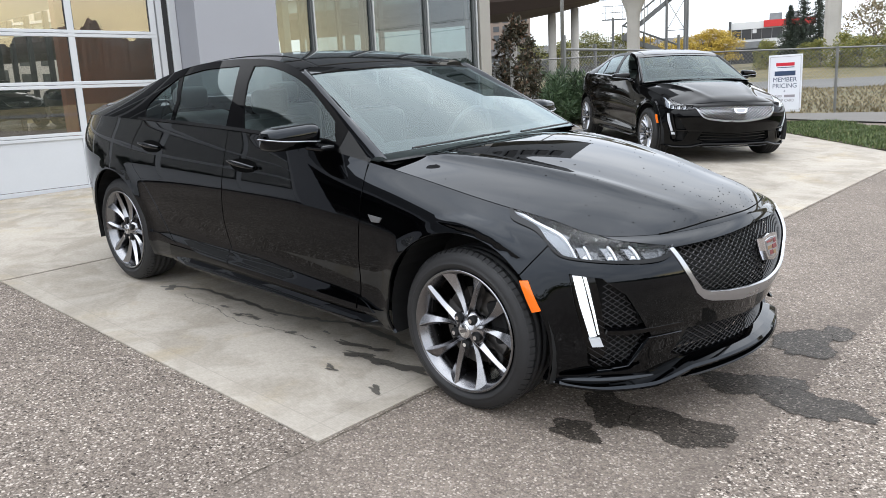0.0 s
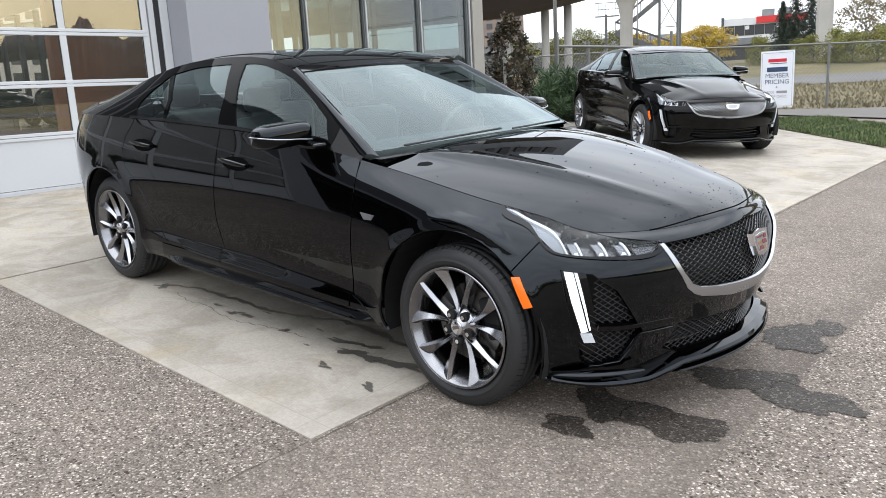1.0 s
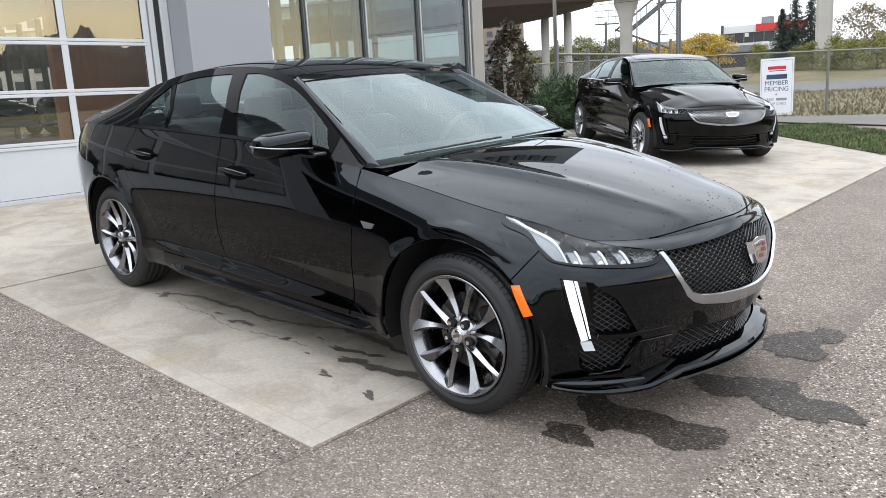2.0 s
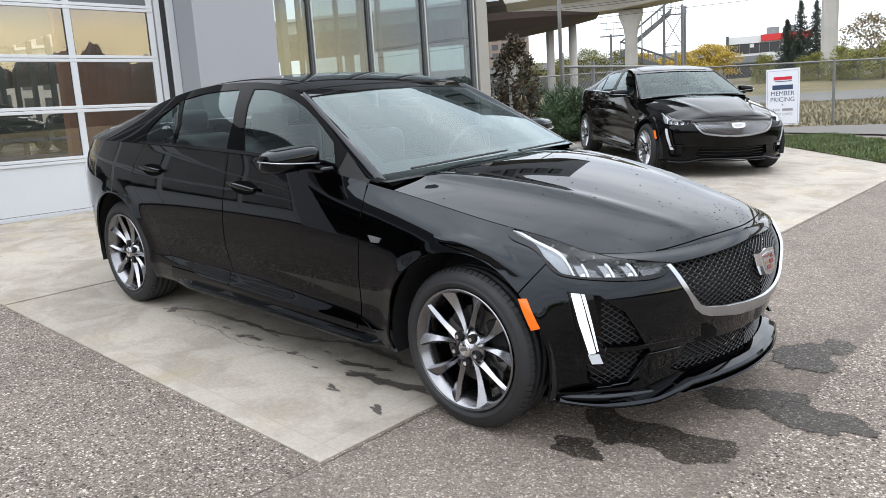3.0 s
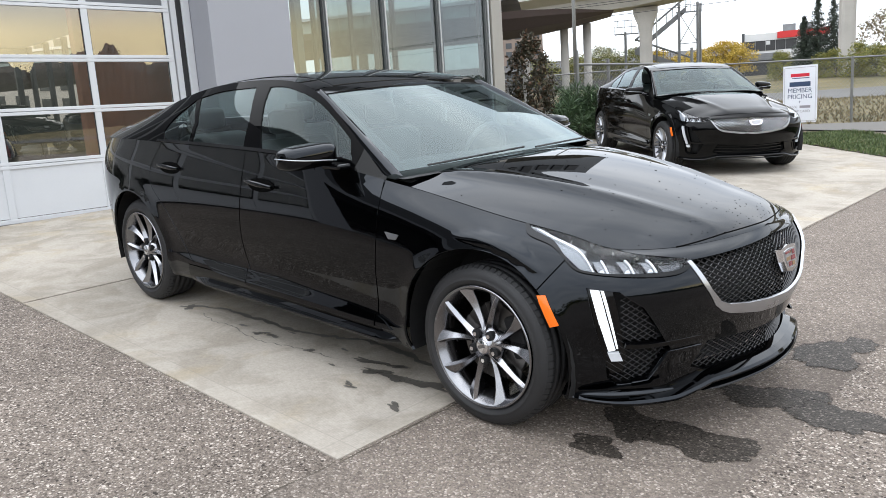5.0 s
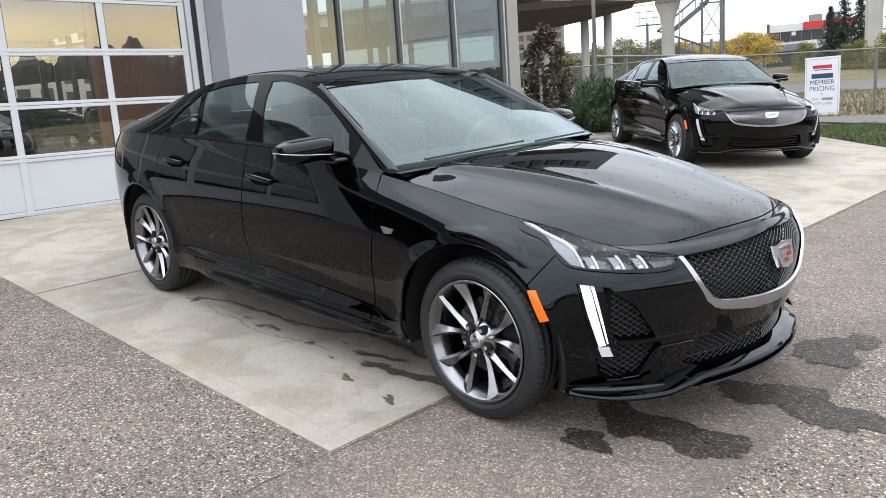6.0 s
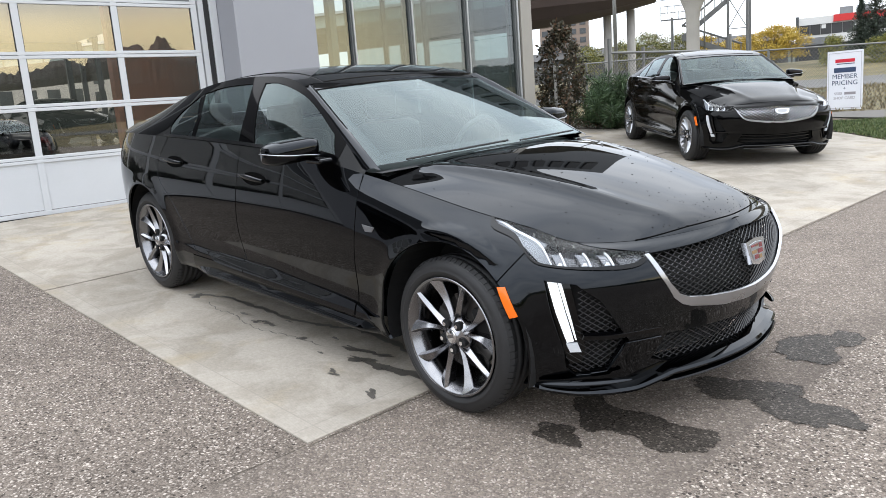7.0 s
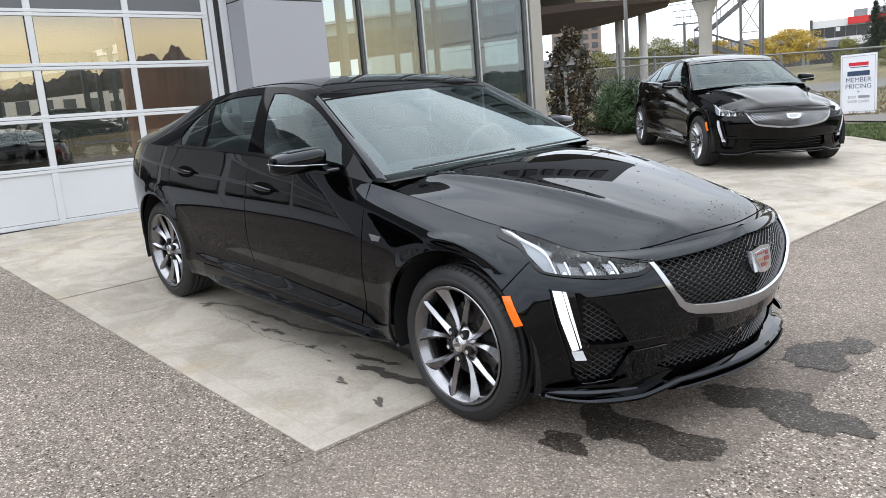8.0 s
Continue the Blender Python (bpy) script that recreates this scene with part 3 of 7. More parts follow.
part("partition", boxed(-13.0, 2.9, 0.3, -7.3, 3.0, 4.66), M_BROWN, shop, "dark brown partition wall")
part("lining", boxed(-13.0, 3.004, 0.38, -7.35, 3.02, 4.65), M_INWALL, shop)
part("partition", boxed(-8.3, 0.95, 0.3, -8.15, 2.9, 4.66), M_BROWN, shop, "dark brown partition wall")
tagged(part("floor", boxed(-15.8, -15.0, 0.25, -6.99, 7.85, 0.375), M_FLOOR_IN), "polished grey concrete showroom floor", "floor", kind="structure")
tagged(part("floor_stage", boxed(-30.0, -15.0, 0.26, -15.81, 7.84, 0.90), M_FLOOR_IN), "raised polished display floor", "floor", kind="structure")
for x, y in ((-9.0, 4.6), (-9.0, 6.9), (-12.2, 5.6), (-12.2, 7.4)):
    tagged(part("pillar", boxed(x - 0.09, y - 0.09, 0.375, x + 0.09, y + 0.09, 4.66, bevel=0.01), M_ALU), "grey square interior pillar", "pillar", kind="structure")
bin_ = thing("parts_bin", "yellow plastic parts bin on the workshop floor", "bin", pose(-7.75, 1.03, 0.375))
part("bin_body", boxed(-0.2, -0.16, 0, 0.2, 0.16, 0.5, bevel=0.02), material("yellow_plastic", (0.62, 0.36, 0.03), 0.45), bin_)
part("bin_rim", boxed(-0.22, -0.18, 0.5, 0.22, 0.18, 0.53, bevel=0.01), M_DARK, bin_)

# ---------------------------------------------------------------- sedan body: fair lines and surfaces
def spline(xs, ys):
    """Natural cubic through the knots; straight beyond them."""
    xs, ys = np.array(xs, float), np.array(ys, float)
    n = len(xs)
    h = np.diff(xs)
    a = np.eye(n)
    r = np.zeros(n)
    for i in range(1, n - 1):
        a[i, i - 1:i + 2] = h[i - 1], 2 * (h[i - 1] + h[i]), h[i]
        r[i] = 6 * ((ys[i + 1] - ys[i]) / h[i] - (ys[i] - ys[i - 1]) / h[i - 1])
    k = np.linalg.solve(a, r)

    def f(x):
        x = np.clip(np.asarray(x, float), xs[0], xs[-1])
        i = np.clip(np.searchsorted(xs, x, "right") - 1, 0, n - 2)
        t, u = x - xs[i], xs[i + 1] - x
        return (k[i] * u**3 + k[i + 1] * t**3) / (6 * h[i]) + (ys[i] / h[i] - k[i] * h[i] / 6) * u + (ys[i + 1] / h[i] - k[i + 1] * h[i] / 6) * t

    return f


def pchip(xs, ys):
    """Shape-keeping cubic through the knots."""
    xs, ys = np.array(xs, float), np.array(ys, float)
    h, d = np.diff(xs), np.diff(ys) / np.diff(xs)
    m = np.zeros(len(xs))
    m[0], m[-1] = d[0], d[-1]
    for i in range(1, len(xs) - 1):
        if d[i - 1] * d[i] > 0:
            w1, w2 = 2 * h[i] + h[i - 1], h[i] + 2 * h[i - 1]
            m[i] = (w1 + w2) / (w1 / d[i - 1] + w2 / d[i])

    def f(x):
        x = np.clip(np.asarray(x, float), xs[0], xs[-1])
        i = np.clip(np.searchsorted(xs, x, "right") - 1, 0, len(xs) - 2)
        t = (x - xs[i]) / h[i]
        return (2 * t**3 - 3 * t**2 + 1) * ys[i] + (t**3 - 2 * t**2 + t) * h[i] * m[i] + (3 * t**2 - 2 * t**3) * ys[i + 1] + (t**3 - t**2) * h[i] * m[i + 1]

    return f


class Body:
    """The skin of a sedan. Lower shell: s runs round the plan from the tail to the nose, v up the section.
    s equals x along the doors. x: 0 at the front axle, ahead positive; w: distance from the middle plane."""

    def __init__(self):
        px = [-4.02, -4.005, -3.905, -3.70, -3.38, -2.947, -2.2, -1.5, -0.8, -0.3, 0.0, 0.22, 0.42, 0.60, 0.735, 0.82, 0.868, 0.885]
        pw = [0.0, 0.36, 0.625, 0.765, 0.882, 0.930, 0.930, 0.926, 0.925, 0.930, 0.932, 0.915, 0.862, 0.745, 0.575, 0.38, 0.19, 0.0]
        d = np.concatenate([[0], np.cumsum(np.hypot(np.diff(px), np.diff(pw)))])
        s = d - d[7] - 1.5
        self.s0, self.s1 = s[0], s[-1]
        # quarter-symmetric ends: mirror the last knots so that the ends meet the middle plane square
        self.fx = spline([2 * s[0] - s[1], *s, 2 * s[-1] - s[-2]], [px[1], *px, px[-2]])
        self.fw = spline([2 * s[0] - s[1], *s, 2 * s[-1] - s[-2]], [-pw[1], *pw, -pw[-2]])
        k = [-4.7, -4.25, -3.75, -2.95, -2.2, -1.2, -0.5, 0.0, 0.35, 0.65, 0.95, 1.47]
        z = [
            [0.25, 0.24, 0.23, 0.22, 0.235, 0.235, 0.235, 0.21, 0.205, 0.20, 0.22, 0.235],
            [0.34, 0.33, 0.31, 0.28, 0.28, 0.28, 0.28, 0.265, 0.255, 0.25, 0.265, 0.28],
            [0.44, 0.43, 0.41, 0.37, 0.35, 0.34, 0.33, 0.34, 0.325, 0.32, 0.33, 0.345],
            [0.54, 0.53, 0.51, 0.47, 0.45, 0.43, 0.42, 0.43, 0.42, 0.41, 0.43, 0.44],
            [0.68, 0.68, 0.66, 0.63, 0.61, 0.60, 0.58, 0.57, 0.54, 0.53, 0.54, 0.54],
            [0.82, 0.82, 0.81, 0.79, 0.78, 0.76, 0.72, 0.70, 0.66, 0.64, 0.64, 0.65],
            [0.95, 0.95, 0.95, 0.935, 0.92, 0.91, 0.86, 0.80, 0.76, 0.735, 0.735, 0.745],
            [1.055, 1.055, 1.06, 1.072, 1.065, 1.045, 0.955, 0.866, 0.812, 0.762, 0.768, 0.783],
        ]
        i = [
            [0.16, 0.14, 0.09, 0.05, 0.055, 0.055, 0.05, 0.05, 0.04, 0.055, 0.065, 0.055],
            [0.09, 0.08, 0.045, 0.025, 0.030, 0.030, 0.03, 0.03, 0.025, 0.05, 0.065, 0.055],
            [0.04, 0.035, 0.02, 0.010, 0.012, 0.014, 0.02, 0.012, 0.012, 0.035, 0.060, 0.058],
            [0.015, 0.01, 0.01, 0.005, 0.024, 0.027, 0.026, 0.006, 0.004, 0.03, 0.034, 0.033],
            [0.0, 0.0, 0.002, 0.0, 0.005, 0.006, 0.006, 0.0, 0.0, 0.009, 0.012, 0.004],
            [0.005, 0.002, 0.001, 0.004, 0.005, 0.005, 0.008, 0.016, 0.024, 0.012, 0.010, 0.030],
            [0.03, 0.028, 0.028, 0.028, 0.027, 0.027, 0.038, 0.060, 0.082, 0.070, 0.058, 0.072],
            [0.10, 0.10, 0.085, 0.062, 0.060, 0.064, 0.118, 0.167, 0.185, 0.150, 0.11, 0.097],
        ]
        self.z = [pchip(k, r) for r in z]
        self.i = [pchip(k, r) for r in i]
        self.n = len(z)
        self.hood_mid = pchip([-0.52, 0.12, 0.55, 1.0, self.s1], [-0.47, 0.19, 0.52, 0.73, 0.788])
        self.hood_c = spline([-0.5, -0.3, 0.0, 0.3, 0.55, 0.70, 0.79], [1.018, 1.024, 0.994, 0.936, 0.878, 0.832, 0.783])
        self.ridge = spline([-0.5, 0.0, 0.4, 0.8], [0.60, 0.47, 0.37, 0.27])
        self.ridge_h = pchip([-0.5, -0.35, 0.2, 0.6, 0.75], [0.0, 1.0, 1.0, 0.5, 0.0])
        # roof rail, roof crown, cowl and deck in side view
        self.rail_w = spline([-3.75, -3.4, -3.0, -2.6, -2.2, -1.7, -1.3, -1.0, -0.62], [0.685, 0.665, 0.640, 0.615, 0.603, 0.605, 0.640, 0.708, 0.805])
        self.rail_z = spline([-3.75, -3.4, -3.0, -2.6, -2.2, -1.7, -1.3, -1.0, -0.62], [1.082, 1.135, 1.235, 1.340, 1.400, 1.418, 1.362, 1.215, 0.985])
        self.crown = spline([-4.0, -3.7, -3.45, -3.1, -2.7, -2.3, -1.9, -1.5, -1.2], [1.085, 1.105, 1.135, 1.245, 1.365, 1.428, 1.452, 1.432, 1.372])

    def plan(self, s):
        e = 1e-3
        x, w = self.fx(s), self.fw(s)
        tx, tw = self.fx(s + e) - self.fx(s - e), self.fw(s + e) - self.fw(s - e)
        ln = np.hypot(tx, tw)
        return x, w, tx / ln, tw / ln

    def section(self, s, v):
        """Inset and height at v (0 sill to 7 top)."""
        v = np.clip(v, 0, self.n - 1)
        zk = np.stack([f(s) for f in self.z], -1)
        ik = np.stack([f(s) for f in self.i], -1)

        def cr(a):
            j = np.clip(np.floor(v).astype(int), 0, self.n - 2)
            t = v - j
            g = lambda q: np.take_along_axis(a, np.clip(q, 0, self.n - 1)[..., None], -1)[..., 0]
            p0, p1, p2, p3 = g(j - 1), g(j), g(j + 1), g(j + 2)
            p0 = np.where(j == 0, 2 * p1 - p2, p0)
            p3 = np.where(j == self.n - 2, 2 * p2 - p1, p3)
            return 0.5 * (2 * p1 + (p2 - p0) * t + (2 * p0 - 5 * p1 + 4 * p2 - p3) * t**2 + (3 * p1 - p0 - 3 * p2 + p3) * t**3)

        return cr(ik), cr(zk)

    def shell(self, s, v):
        s, v = np.asarray(s, float), np.asarray(v, float)
        x, w, tx, tw = self.plan(s)
        ins, z = self.section(s, v)
        # wheel arches swell a little
        for ax in (0.0, -2.947):
            r = np.hypot(x - ax, z - 0.335)
            ins = ins - 0.012 * np.exp(-(((r - 0.40) / 0.05) ** 2)) * (z > 0.2)
            # the lip stands upright, and the wing falls away from its edge
            lip = np.clip((0.490 - r) / 0.046, 0, 1) * np.clip((z - 0.34) / 0.08, 0, 1)
            lip = lip * lip * (3 - 2 * lip)
            ins = ins * (1 - lip) + np.minimum(ins, 0.026) * lip
        # inward normal of the plan
        return np.stack([x + ins * tw, -(w - ins * tx), z], -1)

    def v_at(self, s, z):
        lo, hi = np.zeros_like(s), np.full_like(s, self.n - 1.0)
        for _ in range(18):
            m = (lo + hi) / 2
            b = self.section(s, m)[1] < z
            lo, hi = np.where(b, m, lo), np.where(b, hi, m)
        return (lo + hi) / 2

    def edge(self, s):
        """The hood's edge and the belt: the top of the shell."""
        return self.shell(s, np.full_like(np.asarray(s, float), self.n - 1.0))

    def hood(self, s, q):
        """s along the edge, q from 0 on the middle line to 1 at the edge."""
        s, q = np.asarray(s, float), np.asarray(q, float)
        e, a = self.edge(s), np.abs(q)
        xc = self.hood_mid(s)
        x = e[..., 0] * a + xc * (1 - a)
        w = -e[..., 1] * q
        k = a**2.6
        z = e[..., 2] * k + self.hood_c(x) * (1 - k)
        rw = self.ridge(x)
        fade = self.ridge_h(x) * (1 - a**8)
        aw = np.abs(w)
        z = z + 0.011 * np.exp(-(((aw - rw) / 0.050) ** 2)) * fade - 0.013 / (1 + np.exp(-(aw - rw - 0.012) / 0.008)) * fade
        return np.stack([x, -w, z], -1)

    def deck(self, s, q):
        """Boot lid: like the hood, from the rear window to the tail."""
        s, q = np.asarray(s, float), np.asarray(q, float)
        e, a = self.edge(s), np.abs(q)
        xc = np.interp(s, [self.s0, -3.5], [float(self.edge(np.array(self.s0))[0]), -3.5])
        x = e[..., 0] * a + xc * (1 - a)
        k = a**2.6
        z = e[..., 2] * k + self.crown(x) * (1 - k)
        return np.stack([x, e[..., 1] * q, z], -1)

    def cabin(self, x, t):
        """Side of the glasshouse: t from 0 at the belt to 1 at the roof rail."""
        x, t = np.asarray(x, float), np.asarray(t, float)
        b = self.edge(x)
        w = -b[..., 1] * (1 - t) + self.rail_w(x) * t + 0.022 * np.sin(np.pi * t) * np.clip((self.rail_z(x) - b[..., 2]) / 0.36, 0, 1) ** 1.5
        z = b[..., 2] * (1 - t) + self.rail_z(x) * t
        return np.stack([x, -w, z], -1)

    def t_at(self, x, z):
        b = self.edge(x)
        return np.clip((z - b[..., 2]) / (self.rail_z(x) - b[..., 2]), -0.2, 1.2)

    def roof(self, x, q):
        x, q = np.asarray(x, float), np.asarray(q, float)
        k = np.abs(q) ** 2.3
        z = self.rail_z(x) * k + self.crown(x) * (1 - k)
        return np.stack([x - 0.0 * q, -self.rail_w(x) * q, z], -1)

    def screen(self, a, q):
        """Windscreen: a from 0 at the cowl to 1 at the header, q across."""
        a, q = np.asarray(a, float), np.asarray(q, float)
        k = np.abs(q) ** 2
        x = (-0.45 - 0.10 * k) * (1 - a) + (-1.19 - 0.07 * k) * a
        w = q * (0.775 * (1 - a) + 0.605 * a)
        z = (1.018 - 0.02 * k) * (1 - a) + (1.360 - 0.010 * k) * a + 0.006 * np.sin(np.pi * a) * (1 - 0.5 * k)
        return np.stack([x, -w, z], -1)

from mathutils.geometry import delaunay_2d_cdt



def inside(poly, u, v):
    hit = np.zeros(np.shape(u), bool)
    n = len(poly)
    for i in range(n):
        (x0, y0), (x1, y1) = poly[i], poly[(i + 1) % n]
        if y0 == y1:
            continue
        c = ((y0 > v) != (y1 > v)) & (u < (x1 - x0) * (v - y0) / (y1 - y0) + x0)
        hit ^= c
    return hit


def resample(poly, step):
    out = []
    for a, b in zip(poly, poly[1:] + poly[:1]):
        n = max(1, int(math.ceil(math.dist(a, b) / step)))
        out += [(a[0] + (b[0] - a[0]) * k / n, a[1] + (b[1] - a[1]) * k / n) for k in range(n)]
    return out


def curve(points, n=6):
    """A smooth line through a few points."""
    t = list(range(len(points)))
    fx, fy = spline(t, [p[0] for p in points]), spline(t, [p[1] for p in points])
    tt = np.linspace(0, t[-1], n * t[-1] + 1)
    return [(float(a), float(b)) for a, b in zip(fx(tt), fy(tt))]


def arc(cx, cz, r, a0, a1, n=24):
    return [(cx + r * math.cos(radians(a)), cz + r * math.sin(radians(a))) for a in np.linspace(a0, a1, n)]


def skin(name, fn, outline, mat, parent, holes=(), step=0.03, depth=0.014, out=0.0, mirrored=False, label="", scale=1.0):
    """A sheet-metal or glass panel: the outline (in the surface's own two coordinates) filled with a fine net, bent onto fn,
    with exact normals and an edge turned inwards. out: how far it stands proud of the surface."""
    outline = resample(outline, step)
    holes = [resample(h, step) for h in holes]
    pts, edges = [], []
    for loop in [outline, *holes]:
        k = len(pts)
        pts += loop
        edges += [(k + i, k + (i + 1) % len(loop)) for i in range(len(loop))]
    bu, bv = np.array(pts).T
    gu, gv = np.meshgrid(np.arange(bu.min(), bu.max(), step), np.arange(bv.min(), bv.max(), step), indexing="ij")
    gu, gv = gu.ravel() + 0.0007, gv.ravel() + 0.0009
    keep = inside(outline, gu, gv)
    for h in holes:
        keep &= ~inside(h, gu, gv)
    gu, gv = gu[keep], gv[keep]
    if len(gu):
        dist = np.min(np.hypot(gu[:, None] - bu, gv[:, None] - bv), 1)
        gu, gv = gu[dist > 0.45 * step], gv[dist > 0.45 * step]
    pts = [Vector(p) for p in pts] + [Vector((float(a), float(b))) for a, b in zip(gu, gv)]
    vs, _, tris, *_ = delaunay_2d_cdt(pts, edges, [], 0, 1e-6)
    uv = np.array([(p.x, p.y) for p in vs])
    tri = np.array([t for t in tris if len(t) == 3])
    c = uv[tri].mean(1)
    ok = inside(outline, c[:, 0], c[:, 1])
    for h in holes:
        ok &= ~inside(h, c[:, 0], c[:, 1])
    tri = tri[ok]
    u, v = uv.T
    e = 2e-3
    p = fn(u, v)
    n = np.cross(fn(u + e, v) - fn(u - e, v), fn(u, v + e) - fn(u, v - e))
    n /= np.linalg.norm(n, axis=1)[:, None] + 1e-12
    if scale < 0:
        n = -n
    if mirrored:
        p, n = p * (1, -1, 1), n * (1, -1, 1)
    p = p + n * out
    # winding towards the normal
    fnorm = np.cross(p[tri[:, 1]] - p[tri[:, 0]], p[tri[:, 2]] - p[tri[:, 0]])
    flip = (fnorm * n[tri].mean(1)).sum(1) < 0
    tri[flip] = tri[flip][:, ::-1]
    count = {}
    for a, b, cc in tri.tolist():
        for x, y in ((a, b), (b, cc), (cc, a)):
            count[(x, y)] = count.get((x, y), 0) + 1
    rim = [(x, y) for (x, y) in count if (y, x) not in count]
    verts, norms, faces = p.tolist(), n.tolist(), tri.tolist()
    if depth:
        for x, y in rim:
            side = np.cross(p[y] - p[x], n[x])
            side /= np.linalg.norm(side) + 1e-12
            k = len(verts)
            verts += [p[x].tolist(), p[y].tolist(), (p[y] - n[y] * depth).tolist(), (p[x] - n[x] * depth).tolist()]
            nx, ny = (n[x] * 0.5 + side), (n[y] * 0.5 + side)
            norms += [nx.tolist(), ny.tolist(), side.tolist(), side.tolist()]
            faces.append([k + 1, k, k + 3, k + 2])
    me = bpy.data.meshes.new(name)
    me.from_pydata(verts, [], faces)
    me.polygons.foreach_set("use_smooth", [True] * len(me.polygons))
    used = np.array(norms)
    used /= np.linalg.norm(used, axis=1)[:, None] + 1e-12
    me.normals_split_custom_set_from_vertices(used.tolist())
    me.materials.append(mat)
    ob = new(name, me)
    ob.parent = parent
    if label:
        ob["label"] = label
    return ob


def lathe(bm, profile, seg, axis_y=True):
    """Turn (radius, y) points round the y axis."""
    grid = [[Vector((r * math.cos(2 * math.pi * i / seg), y, r * math.sin(2 * math.pi * i / seg))) for r, y in profile] for i in range(seg)]
    quads(bm, grid, closed_u=True)
    return bm


def ribbon(bm, pts, normals, half, depth):
    """A thin bar along pts, flat side facing the normals."""
    grid = []
    for i, (p, n) in enumerate(zip(pts, normals)):
        a, b = pts[max(0, i - 1)], pts[min(len(pts) - 1, i + 1)]
        t = (b - a).normalized()
        s = t.cross(n).normalized() * half
        grid.append([p + s, p + s * 0.3 + n * depth * 0.5, p - s * 0.3 + n * depth * 0.5, p - s, p - n * depth])
    quads(bm, grid, closed_v=True)


V = 0.12  # metres to one step of the section, so that nets are even


class Sedan:
    """Builds one four-door sedan. sx, sy, sz stretch the fair lines."""

    def __init__(self, root, style, paint, k=(1, 1, 1)):
        self.root, self.style, self.paint, self.k = root, style, paint, np.array(k, float)
        self.b = Body()

    def shell(self, s, v):
        return self.b.shell(s, np.asarray(v) / V) * self.k

    def on_shell(self, pts):
        s = np.array([p[0] for p in pts], float)
        z = np.array([p[1] for p in pts], float)
        s = np.clip(s, self.b.s0, self.b.s1)
        v = np.where(z > 2, 7.0, self.b.v_at(s, z))
        v = np.where(z < 0.01, 0.0, v)
        return [(float(a), float(b) * V) for a, b in zip(s, v)]

    def shell_panel(self, name, outline, holes=(), mat=None, out=0.0, depth=0.014, step=0.03, label="", parent=None, sides=(False, True)):
        o = self.on_shell(outline)
        h = [self.on_shell(q) for q in holes]
        return [skin(name, self.shell, o, mat or self.paint, parent or self.root, h, step, depth, out, m, label, 1.0) for m in sides]

    # ---- sheet metal
    def metal(self):
        b, P = self.b, self.paint
        TOP, LOW = 9.0, 0.0
        ax = -2.947
        lamp_low = curve([(0.148, 0.842), (0.20, 0.808), (0.31, 0.782), (0.383, 0.742)], 4)
        fender = [(-0.604, 0.345), (-0.60, 0.42), *curve([(-0.582, 0.60), (-0.567, 0.82), (-0.59, 0.93)], 5), (-0.60, TOP), (-0.45, TOP), (-0.2, TOP), (0.0, TOP), (0.14, TOP),
                  *lamp_low, *curve([(0.383, 0.742), (0.335, 0.69), (0.292, 0.638)], 3)[1:], *arc(0, 0.335, 0.418, 46.5, 198, 28), (-0.41, 0.205), (-0.56, 0.205)]
        self.shell_panel("fender", fender, step=0.017)
        door_gap = curve([(-1.645, 1.0), (-1.653, 0.89), (-1.662, 0.787), (-1.678, 0.578), (-1.652, 0.415), (-1.60, 0.352)], 4)
        front_door = [(-0.61, TOP), (-0.595, 0.93), *curve([(-0.595, 0.93), (-0.573, 0.82), (-0.588, 0.60), (-0.607, 0.42), (-0.61, 0.352)], 4)[1:], *[(x + 0.004, z) for x, z in door_gap[::-1]], (-1.64, TOP)]
        rear_cut = curve([(-2.58, 1.03), (-2.66, 0.93), (-2.665, 0.83), (-2.60, 0.755), (-2.49, 0.67), (-2.40, 0.56), (-2.345, 0.465), (-2.27, 0.385), (-2.20, 0.352)], 4)
        rear_door = [(-1.648, TOP), *[(x - 0.004, z) for x, z in door_gap], *[(x + 0.004, z) for x, z in rear_cut[::-1]], (-2.55, TOP)]
        self.doors = {}
        for key, outline in (("front_door", front_door), ("rear_door", rear_door)):
            self.doors[key] = self.shell_panel(key, outline)
        arch_r = arc(ax, 0.335, 0.410, -19, 198, 40)
        quarter = [(-2.56, TOP), *[(x - 0.004, z) for x, z in rear_cut], (-2.30, 0.352), (-2.36, 0.24), *arch_r[1:-1], (-3.36, 0.22), (-3.42, 0.62), (-3.70, 0.70), (-3.95, 0.72), (-3.95, TOP), (-3.4, TOP), (-3.0, TOP)]
        self.shell_panel("quarter_panel", quarter)
        self.shell_panel("side_skirt", [(-2.37, LOW), (-2.375, 0.24), (-2.30, 0.346), (-1.4, 0.346), (-0.62, 0.341), (-0.57, 0.205), (-0.57, LOW)], depth=0.03, mat=M_SKIRT)
        rear = [(b.s0, LOW), (b.s0, TOP), (-4.3, TOP), (-3.955, TOP), (-3.955, 0.715), (-3.70, 0.695), (-3.425, 0.615), (-3.365, 0.215), (-3.365, LOW), (-4.0, LOW)]
        self.shell_panel("rear_bumper", rear)
        self.shell_panel("tail_lamp", [(-4.20, 0.93), (-4.06, 0.90), (-3.99, 0.72), (-3.95, 0.97), (-4.0, 0.99), (-4.20, 0.97)], mat=M_TAIL, out=0.004, label="red rear lamp")
        # nose
        drl = curve([(0.483, 0.648), (0.515, 0.52), (0.560, 0.372)], 5)
